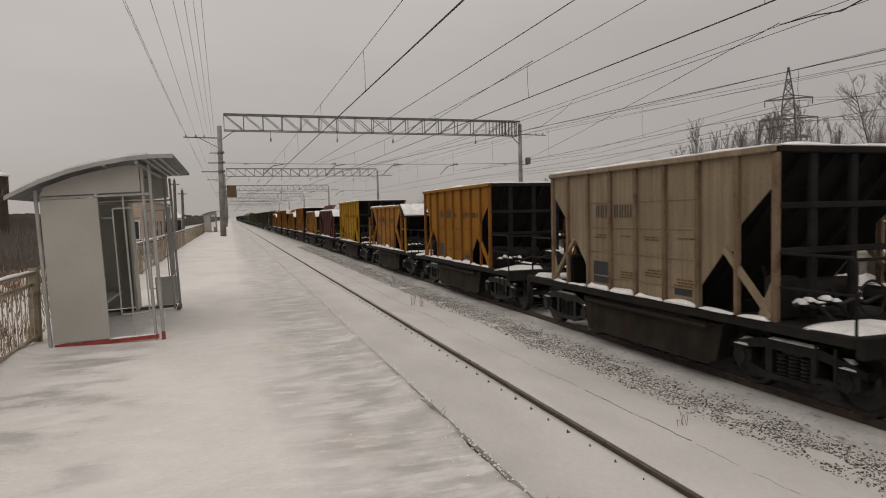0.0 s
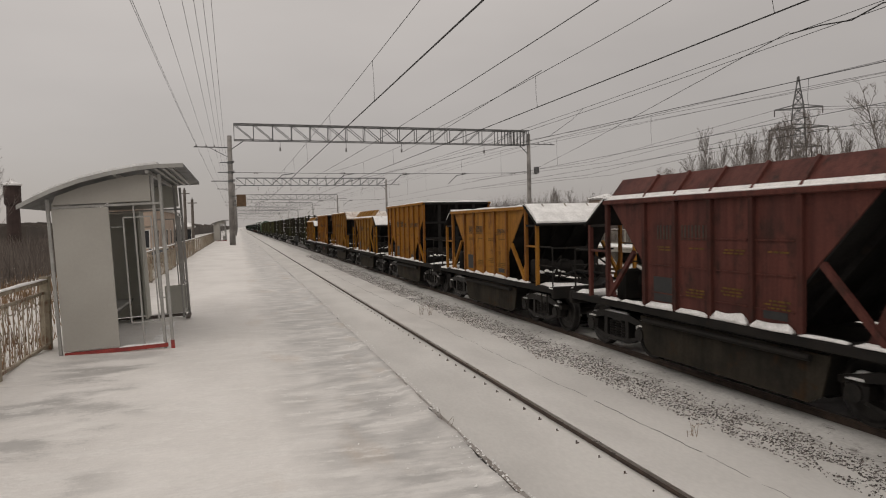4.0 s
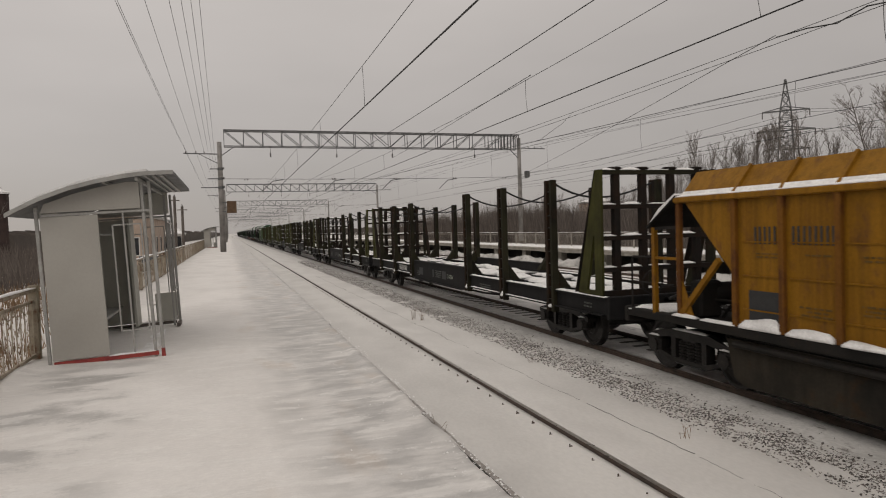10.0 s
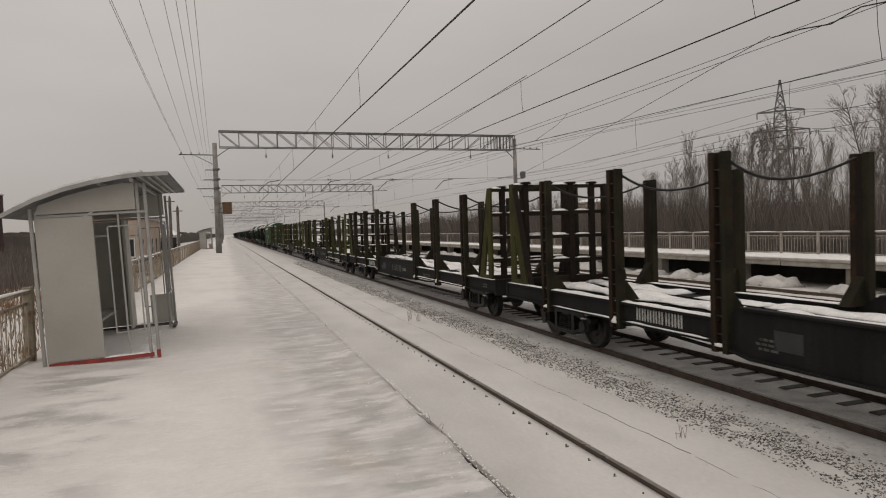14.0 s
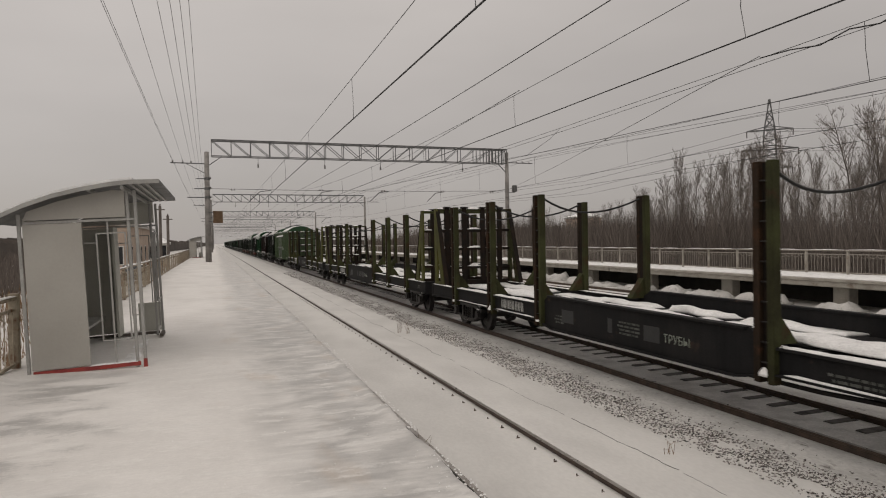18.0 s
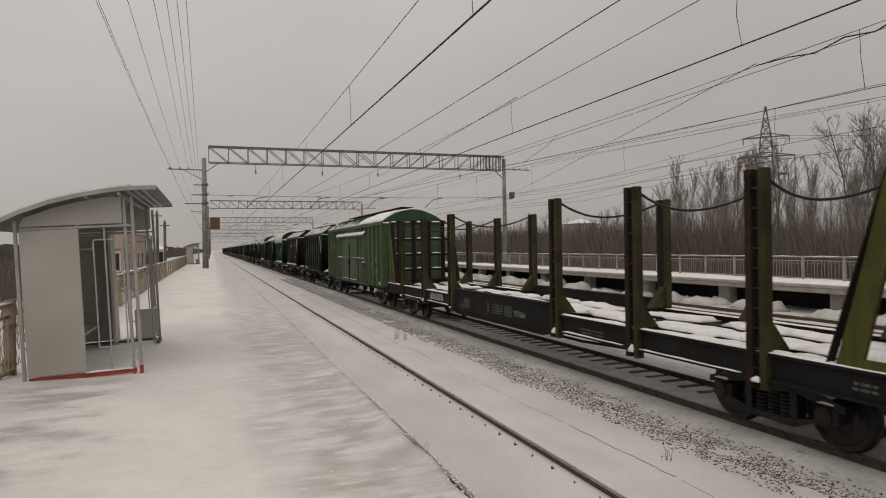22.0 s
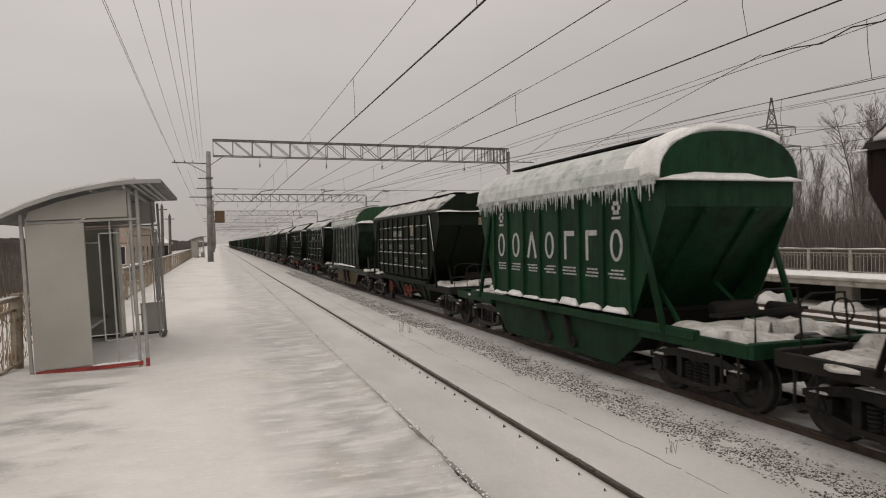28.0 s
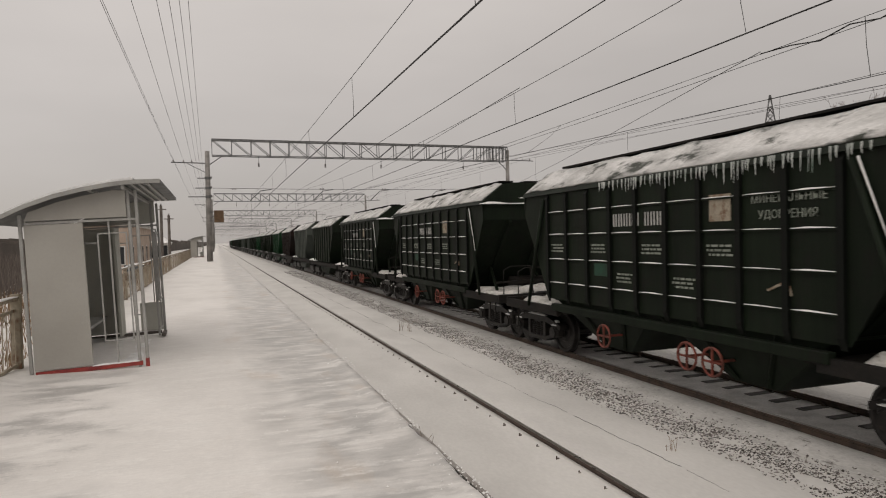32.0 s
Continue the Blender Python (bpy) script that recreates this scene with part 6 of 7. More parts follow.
# slack in the couplings
NUDGE = {1: 0.10, 7: 0.10, 8: -0.03, 10: -0.38, 11: -0.38}
HOPPERS = [
    (0, "low", "amber", WORDS_B, 0, "amber-yellow ballast hopper wagon with snowy end canopies"),
    (1, "tall", "orange", WORDS_A, 1, "orange ballast hopper wagon with red and dark placards"),
    (2, "canopy", "amber", [("72т", -0.22, 2.62, 0.24), ("ДОЗАТОР", -0.98, 2.62, 0.22)], 0, "amber ballast hopper wagon with rusty end canopy"),
    (3, "low", "amber", WORDS_B, 0, "dirty amber ballast hopper wagon with snowy end canopies"),
    (4, "tall", "orange", WORDS_A, 0, "orange ballast hopper wagon with snow along its sill"),
    (5, "short", "rust_orange", [("ДОЗАТОР", -1.02, 2.40, 0.21)], 0, "worn orange ballast hopper wagon with end canopy"),
    (6, "low", "maroon", (), 0, "maroon ballast hopper wagon with raised boards and snowy canopy"),
    (7, "tall", "yellow", [("68.5т", -0.06, 2.62, 0.24), ("ДОЗАТОР", -0.98, 2.62, 0.22), ("ВПМ-770", -1.80, 2.62, 0.22)], 0, "bright yellow ballast hopper wagon with black stencilled lettering"),
    (8, "short", "rust_orange", [("63т", -0.25, 2.40, 0.22), ("ДОЗАТОР", -1.02, 2.40, 0.22)], 0, "worn orange ballast hopper wagon with scuffed paint and canopy"),
    (9, "tall", "orange", WORDS_A, 0, "orange ballast hopper wagon with black stencilled lettering"),
    (10, "tall", "beige", (), 0, "dusty beige ballast hopper wagon with a snowy rim"),
    (11, "tall", "orange", WORDS_A, 0, "orange ballast hopper wagon"),
]
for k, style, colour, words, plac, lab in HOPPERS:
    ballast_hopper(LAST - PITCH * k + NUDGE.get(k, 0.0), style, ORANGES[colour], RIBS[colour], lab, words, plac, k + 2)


# -- flat wagons with stakes --
def flat_wagon(s):
    w = wagon("flat_wagon", s, "long black flat wagon with tall olive stakes and snowy deck", "freight wagon", 9.0, 11.55, "stake flat wagons")
    L = 11.5
    belly = [(-L, 0.88), (-3.6, 0.87), (-2.8, 0.72), (2.8, 0.72), (3.6, 0.87), (L, 0.88), (L, 1.24), (3.4, 1.24), (3.0, 1.46), (-3.0, 1.46), (-3.4, 1.24), (-L, 1.24)]
    spine = [(-L, 0.86), (-6.4, 0.86), (-3.3, 0.78), (3.3, 0.78), (6.4, 0.86), (L, 0.86), (L, 1.0), (-L, 1.0)]
    for sx in (-1, 1):
        part("side_sill", Shape().prism(belly, sx * 1.36, sx * 1.42), M_FLATSIDE, w, "deep black side sill")
        for a, b, z in ((-L, -3.4, 1.24), (-3.0, 3.0, 1.46), (3.4, L, 1.24)):
            part("sill_flange", Shape().box(sx * 1.32, sx * 1.48, a, b, z - 0.04, z + 0.004, 0.008), M_FLATSIDE, w)
        part("sill_flange", Shape().box(sx * 1.34, sx * 1.50, -2.8, 2.8, 0.70, 0.73), M_FLATSIDE, w)
        for sy in (-1, 1):
            part("sill_flange", Shape().prism([(sy * 2.8, 0.70), (sy * 3.6, 0.85), (sy * 11.4, 0.86), (sy * 11.4, 0.89), (sy * 3.6, 0.88), (sy * 2.8, 0.73)], sx * 1.42, sx * 1.50), M_FLATSIDE, w)
            if sx < 0:
                part("snow", Shape().snow(-1.49, -1.42, sy * 3.7, sy * 5.9, 0.885, 0.03, 8, 0.2), M_SNOWCAP, w, "thin snow on the lower flange", smooth=True)
                part("snow", Shape().snow(-1.49, -1.42, sy * 6.4, sy * 8.8, 0.885, 0.03, 6, 0.2), M_SNOWCAP, w, "thin snow on the lower flange", smooth=True)
        for a, b in ((-L + 0.1, -3.6), (3.6, L - 0.1)):
            part("snow", Shape().snow(sx * 1.30, sx * 1.46, a, b, 1.244, 0.03, 4, 0.2), M_SNOWCAP, w, "snow along the sill", smooth=True)
    for sx in (-0.45, 0.45):
        part("centre_sill", Shape().prism(spine, sx - 0.03, sx + 0.03), M_FLATSIDE, w)
    for k in range(24):
        y = -L + 0.5 + k * (2 * L - 1) / 23
        part("cross_member", Shape().box(-1.36, 1.36, y - 0.06, y + 0.06, 0.92, 1.10), M_FLATSIDE, w)
    for x0, x1, sd in ((-1.24, -0.74, 1), (-0.30, 0.34, 3), (0.80, 1.24, 5)):
        part("deck", Shape().box(x0, x1, -L, L, 1.08, 1.12), M_FLATSIDE, w)
        rd = random.Random(sd)
        a = -L + rd.uniform(0.2, 0.8)
        while a < L - 0.6:
            b = min(L - 0.1, a + rd.uniform(1.8, 6.0))
            part("snow", Shape().snow(x0 - rd.uniform(0.0, 0.1), x1 + rd.uniform(0.0, 0.1), a, b, 1.12, rd.uniform(0.05, 0.13), sd * 7 + int(b * 3), 0.14, 0.2), M_SNOWCAP, w, "lumpy snow on the deck", smooth=True)
            a = b + rd.uniform(0.05, 0.7)
    for sy in (-1, 1):
        part("end_beam", Shape().box(-1.45, 1.45, sy * (L - 0.02), sy * (L + 0.1), 0.8, 1.27, 0.02), M_FLATSIDE, w)
        # headboard
        hb = part("headboard", Shape().box(-1.4, 1.4, sy * 11.18, sy * 11.3, 1.2, 1.36), M_STAKEDARK, w, "lattice headboard with snow on its rails")
        for x in (-1.0, -0.35, 0.35, 1.0):
            part("column", Shape().box(x - 0.075, x + 0.075, sy * 11.12, sy * 11.26, 1.25, 3.86, 0.01), M_STAKEDARK, hb)
            part("column_cap", Shape().box(x - 0.12, x + 0.12, sy * 11.05, sy * 11.28, 3.86, 3.92, 0.02), M_STAKEDARK, hb)
        for z in (1.75, 2.40, 3.05, 3.76):
            part("rail", Shape().box(-1.4, 1.4, sy * 11.14, sy * 11.28, z, z + 0.09), M_STAKEDARK if z < 3.7 else M_STAKE, hb)
            part("snow", Shape().snow(-1.36, -1.05, sy * 11.14, sy * 11.28, z + 0.09, 0.06, 3).snow(-0.85, -0.45, sy * 11.14, sy * 11.28, z + 0.09, 0.06, 5).snow(-0.2, 0.25, sy * 11.14, sy * 11.28, z + 0.09, 0.06, 6).snow(0.5, 0.9, sy * 11.14, sy * 11.28, z + 0.09, 0.06, 7), M_SNOWCAP, hb, smooth=True)
        for sx in (-1, 1):
            fr = [(sy * 11.3, 1.24), (sy * 11.3, 3.86), (sy * 11.08, 3.86), (sy * 10.2, 1.24)]
            s = Shape()
            a0, a1 = sx * 1.36, sx * 1.42
            s.prism([(sy * 11.3, 2.5), (sy * 11.3, 3.86), (sy * 11.08, 3.86), (sy * 10.70, 2.5)], a0, a1)
            s.prism([(sy * 11.3, 1.24), (sy * 11.3, 2.5), (sy * 11.03, 2.5), (sy * 11.03, 1.24)], a0, a1)
            s.prism([(sy * 10.99, 2.5), (sy * 10.70, 2.5), (sy * 10.32, 1.24), (sy * 10.66, 1.24)], a0, a1)
            s.prism([(sy * 11.03, 1.24), (sy * 11.03, 1.36), (sy * 10.6, 1.36), (sy * 10.6, 1.24)], a0, a1)
            part("gusset_frame", s, M_OLIVE if sx < 0 else M_STAKE, hb, "olive triangular side frame")
            part("lip", Shape().bar((sx * 1.36, sy * 11.09, 3.84), (sx * 1.36, sy * 10.2, 1.26), 0.14, 0.02), M_STAKEDARK, hb)
    for y in (-9.15, -6.25, -3.38, 3.38, 6.25, 9.15):
        for sx in (-1, 1):
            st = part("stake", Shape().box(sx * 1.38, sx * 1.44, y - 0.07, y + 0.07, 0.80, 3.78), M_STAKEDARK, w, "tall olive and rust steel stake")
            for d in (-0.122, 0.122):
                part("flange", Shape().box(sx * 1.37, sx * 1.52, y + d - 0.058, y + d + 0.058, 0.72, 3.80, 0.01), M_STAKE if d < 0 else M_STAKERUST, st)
            rg = Shape()
            for k in range(10):
                rg.box(sx * 1.47, sx * 1.5, y - 0.07, y + 0.07, 1.0 + 0.28 * k, 1.02 + 0.28 * k)
            part("rung_ladder", rg, M_TREAD, st)["kind"] = "stuff"
            part("foot_gusset", Shape().prism_y([(sx * 1.37, 1.26), (sx * 1.0, 1.26), (sx * 1.37, 1.75)], y - 0.10, y + 0.10), M_STAKE, st)
            part("snow", Shape().snow(sx * 1.46, sx * 1.54, y - 0.07, y + 0.07, 0.82, 0.16, int(y + 20), 0.05), M_SNOWCAP, st, smooth=True)
        part("tie_cable", Shape().tube([(-1.34 + 2.68 * u, y + 0.25 * math.sin(3.1 * u), 3.72 - 1.3 * u * (1 - u)) for u in [k / 10 for k in range(11)]], 0.026, 6), M_CABLE, w, "sagging black tie cable between two stakes", smooth=True)
    digits(w, 4.35, 0.95, 8, 0.23, M_WHITEPAINT, 0.1, x=-1.426)
    for a, b in ((1.9, 2.4), (0.45, 0.6), (-1.0, -0.55)):
        part("placard", Shape().box(-1.424, -1.421, a, b, 0.92, 1.20), M_NAVY, w, "grey rectangular placard")
    text_bars(w, -0.45, 1.15, 0.75, 4, M_FAINTPAINT, 3, x=-1.424)
    text_bars(w, -5.2, 1.0, 0.9, 2, M_FAINTPAINT, 4, x=-1.424)
    text_bars(w, 2.3, 1.02, 0.5, 3, M_FAINTPAINT, 6, x=-1.424)
    text_bars(w, -10.9, 1.05, 0.5, 2, M_FAINTPAINT, 8, x=-1.424)
    lettering("stencil_word", "ТРУБЫ", 0.20, M_FADEPAINT, w, near_side(-1.1, 0.97, -1.426), "faded white stencilled lettering")
    part("brake_rod", Shape().tube([(-1.2, -7, 0.84), (-1.2, -4, 0.70), (-1.2, 4, 0.70), (-1.2, 7, 0.84)], 0.035, 5), M_BLACKSTEEL, w)
    return w


FLAT0 = 130.28
fw = flat_wagon(FLAT0)
M_OLIVEOLD = mat("dull_olive_headboard", (0.055, 0.055, 0.014), (0.035, 0.034, 0.012), rough=0.7, scale=1.5, fine=30, spec=0.12, streak=0.4)
M_STAKEOLD = mat("sooty_brown_stake", (0.026, 0.0245, 0.014), (0.014, 0.0125, 0.009), rough=0.75, scale=1.5, fine=30, spec=0.1, streak=0.35, spots=(0.03, 0.016, 0.01), spot_range=(0.55, 0.7), spot_scale=2.2)
flats = [fw] + [shift_wagon(fw, FLAT0 + 23.93 * k + (0.2 if k == 5 else 0.0)) for k in range(1, 6)]
# the first three carry older, sooty stakes
for f in flats[:3]:
    f["label"] = "long black flat wagon with tall sooty brown stakes and snowy deck"
    for ob in f.children_recursive:
        if ob.type == "MESH" and ob.data.materials and ob.data.materials[0] in (M_STAKE, M_OLIVE):
            ob.material_slots[0].link = "OBJECT"
            ob.material_slots[0].material = M_STAKEOLD if ob.data.materials[0] == M_STAKE else M_OLIVEOLD


# -- the box wagon --
def box_wagon(s):
    w = wagon("box_wagon", s, "faded green box wagon with sliding doors and a snowy arched roof", "freight wagon", 5.6, 7.35, "")
    H, L = 3.82, 7.17
    part("underframe", Shape().box(-1.3, 1.3, -L, L, 0.82, 1.0).box(-0.25, 0.25, -L, L, 0.7, 0.85), M_BLACKSTEEL, w)
    for sx in (-1, 1):
        side = part("side_wall", Shape().box(sx * 1.36, sx * 1.40, -L, L, 0.98, H), M_BOX, w, "faded green pressed-steel side")
        for y in (-7.12, -6.38, -5.55, -4.7, -3.87, -2.95, -2.0, 2.0, 2.95, 3.87, 4.7, 5.55, 6.38, 7.12):
            part("rib", Shape().prism_y([(sx * 1.40, 0.95), (sx * 1.485, 0.97), (sx * 1.485, H - 0.04), (sx * 1.40, H - 0.02)], y - 0.05, y + 0.05), M_BOX, side)
        g = Shape()
        for y in (-5.97, -5.13, -4.28, 4.28, 5.13, 5.97):
            for z in (1.28, 1.66, 2.04, 2.42, 2.80, 3.18, 3.50):
                g.prism_y([(sx * 1.40, z - 0.01), (sx * 1.418, z + 0.03), (sx * 1.40, z + 0.045)], y - 0.33, y + 0.33)
        part("pressing", g, M_BOX, side)["kind"] = "stuff"
        part("eave", Shape().box(sx * 1.38, sx * 1.50, -L - 0.05, L + 0.05, H - 0.04, H + 0.03, 0.01), M_BOX, side)
        part("lower_rail", Shape().box(sx * 1.40, sx * 1.52, -4.4, 4.4, 0.94, 1.02), M_BOX, side)
        for sy in (-1, 1):
            door = part("door", Shape().box(sx * 1.44, sx * 1.49, sy * 0.02, sy * 1.93, 1.05, 3.32, 0.01), M_BOX, w, "corrugated sliding door leaf")
            c = Shape()
            for k in range(15):
                z = 1.16 + 0.145 * k
                c.prism_y([(sx * 1.49, z), (sx * 1.52, z + 0.045), (sx * 1.49, z + 0.09)], min(sy * 0.1, sy * 1.87), max(sy * 0.1, sy * 1.87))
            part("corrugation", c, M_BOX, door)
            part("snow", Shape().snow(sx * 1.49, sx * 1.53, sy * 0.1, sy * 1.87, 2.26, 0.02, 3).snow(sx * 1.49, sx * 1.54, sy * 0.1, sy * 1.87, 1.08, 0.03, 5), M_SNOWCAP, door)
            pan = part("side_panel", Shape().box(sx * 1.40, sx * 1.45, sy * 2.0, sy * 3.72, 1.05, 3.32, 0.01), M_BOX, w)
            for y in (2.04, 2.86, 3.68):
                part("rib", Shape().box(sx * 1.45, sx * 1.515, sy * y - 0.05, sy * y + 0.05, 1.04, 3.34, 0.012), M_BOX, pan)
            pr = Shape()
            for y in (2.45, 3.27):
                for z in (1.3, 1.65, 2.5, 2.8, 3.1):
                    pr.prism_y([(sx * 1.45, z - 0.01), (sx * 1.468, z + 0.03), (sx * 1.45, z + 0.045)], sy * y - 0.34, sy * y + 0.34)
            part("pressing", pr, M_BOX, pan)["kind"] = "stuff"
            part("ledge", Shape().box(sx * 1.475, sx * 1.53, sy * 2.1, sy * 2.8, 2.2, 2.24).box(sx * 1.475, sx * 1.53, sy * 2.92, sy * 3.62, 2.2, 2.24), M_BOX, w)
            part("snow", Shape().snow(sx * 1.475, sx * 1.53, sy * 2.1, sy * 2.8, 2.24, 0.045, 7).snow(sx * 1.475, sx * 1.53, sy * 2.92, sy * 3.62, 2.24, 0.045, 8), M_SNOWCAP, w, smooth=True)
            hat = part("hatch", Shape().box(sx * 1.40, sx * 1.44, sy * 3.75, sy * 4.45, 2.85, 3.4, 0.015), M_BOX, w, "square ventilation hatch cover")
            part("hatch_grip", Shape().tube([(sx * 1.45, sy * 4.1 + 0.2 * math.cos(a), 3.05 + 0.25 * math.sin(a)) for a in [k * math.pi / 8 for k in range(9)]], 0.015, 5), M_BOX, hat)
        hood = part("door_rail_hood", Shape().prism_y([(sx * 1.40, 3.36), (sx * 1.57, 3.34), (sx * 1.575, 3.42), (sx * 1.42, 3.56), (sx * 1.40, 3.56)], -3.75, 3.75), M_BOX, w, "sloping hood over the door rail")
        for k in range(14):
            y = -3.73 + 0.535 * k
            part("snow", Shape().prism_y([(sx * 1.41, 3.56), (sx * 1.57, 3.42), (sx * 1.585, 3.45), (sx * 1.55, 3.50), (sx * 1.46, 3.59), (sx * 1.41, 3.60)], y, y + 0.49), M_SNOWCAP, hood, smooth=True)
            part("hood_rib", Shape().prism_y([(sx * 1.40, 3.57), (sx * 1.58, 3.41), (sx * 1.58, 3.43), (sx * 1.40, 3.62)], y - 0.035, y - 0.015), M_BOX, hood)
        part("lock_bar", Shape().box(sx * 1.50, sx * 1.54, -0.05, 0.05, 1.0, 3.0).box(sx * 1.5, sx * 1.58, -0.12, 0.12, 1.9, 2.1), M_BLACKSTEEL, w)
        gr = Shape()
        for y, z, q in ((-0.9, 2.0, 0.5), (-1.2, 1.6, 0.4), (0.6, 1.5, 0.45), (0.9, 2.1, 0.35), (-0.4, 2.3, 0.35)):
            gr.box(sx * 1.524, sx * 1.526, y - q / 2, y + q / 2, z - q * 0.6, z + q * 0.6)
        part("graffiti", gr, M_GRAFFITI, w, "faded grey-violet graffiti patches")
    part("roller_bracket", Shape().box(-1.56, -1.42, -3.72, -3.62, 1.0, 2.1).lathe([(0, 0.09), (0.12, 0.09)], (-1.6, -3.67, 1.95), "x", 10), M_BOX, w)
    part("snow", Shape().snow(-1.62, -1.45, -3.78, -3.58, 2.05, 0.07, 2), M_SNOWCAP, w)
    for sy in (-1, 1):
        ew = part("end_wall", Shape().box(-1.38, 1.38, sy * L, sy * (L + 0.04), 0.98, H), M_BOX, w, "green end wall")
        for x in (-1.3, -0.45, 0.45, 1.3):
            part("rib", Shape().box(x - 0.06, x + 0.06, sy * (L + 0.04), sy * (L + 0.1), 0.95, H), M_BOX, ew)
        lad = Shape()
        for x in (-1.25, -0.85):
            lad.bar((x, sy * (L + 0.16), 0.9), (x, sy * (L + 0.16), H - 0.2), 0.03)
        for k in range(8):
            lad.bar((-1.25, sy * (L + 0.16), 1.1 + 0.33 * k), (-0.85, sy * (L + 0.16), 1.1 + 0.33 * k), 0.025)
        part("ladder", lad, M_BOX, ew)
        part("end_beam", Shape().box(-1.45, 1.45, sy * L, sy * (L + 0.12), 0.78, 1.0, 0.02), M_BLACKSTEEL, w)
    arc = [(1.50, H), (1.44, H + 0.09), (1.25, H + 0.24), (1.0, H + 0.39), (0.75, H + 0.5), (0.5, H + 0.58), (0.25, H + 0.63), (0, H + 0.645)]
    arc = arc + [(-x, z) for x, z in arc[-2::-1]]
    part("roof", Shape().prism_y(arc, -L - 0.1, L + 0.1), M_BOXROOF, w, "green arched roof", smooth=False)
    sn = Shape()
    ys = [-L + 0.02 + 0.18 * k for k in range(80)]
    outer = []
    for y in ys:
        ring = [(x, y, z + 0.012) for x, z in arc[1:14]]
        th = 0.075 if y < -2.4 else 0.045
        ring += [(x * 1.012, y, z + max(0.016, th * (1 + 0.9 * noise.noise(Vector((x * 1.6, y * 1.1, 4)))))) for x, z in arc[1:14]][::-1]
        outer.append(ring)
    part("snow", sn.rings(outer), M_SNOWCAP, w, "thick snow on the roof", smooth=True)
    part("snow", Shape().snow(-1.45, 1.45, -L - 0.18, -L - 0.02, H + 0.03, 0.10, 2, 0.15), M_SNOWCAP, w, "snow ledge over the end wall", smooth=True)
    for k in range(13):
        y = -1.9 + 0.7 * k
        part("roof_rib", Shape().prism_y([(x * 1.005, z + 0.02) for x, z in arc[1:14]] + [(x * 1.012, z + 0.085) for x, z in arc[1:14]][::-1], y - 0.02, y + 0.02), M_BOXROOF, w)
    part("roof_walk", Shape().box(-0.3, 0.3, -6.3, 6.3, H + 0.80, H + 0.83), M_BLACKSTEEL, w, "dark roof walkway")
    for k in range(9):
        part("walk_bracket", Shape().bar((-0.28, -6.0 + 1.5 * k, H + 0.62), (-0.28, -6.0 + 1.5 * k, H + 0.8), 0.04), M_BLACKSTEEL, w)
    digits(w, 4.85, 2.72, 7, 0.30, M_FADEPAINT, 0.55, x=-1.416)
    for k, y in enumerate((-3.9, -4.95, -6.0)):
        text_bars(w, y, 2.3 - 0.3 * (k % 2), 0.6, 2 + k, M_FADEPAINT, 20 + k, x=-1.416)
        text_bars(w, y, 1.7, 0.7, 3, M_FADEPAINT, 30 + k, x=-1.416)
    part("placard", Shape().box(-1.417, -1.413, 4.25, 4.75, 1.85, 2.35), M_TEAL, w, "teal-green painted square")
    part("placard", Shape().box(-1.417, -1.413, 5.25, 5.7, 1.2, 1.7), M_NAVY, w, "dark square placard")
    part("number_plate", Shape().box(-1.47, -1.462, -6.9, -6.35, 1.05, 1.22), M_FADEPAINT, w)
    return w


box_wagon(269.7)


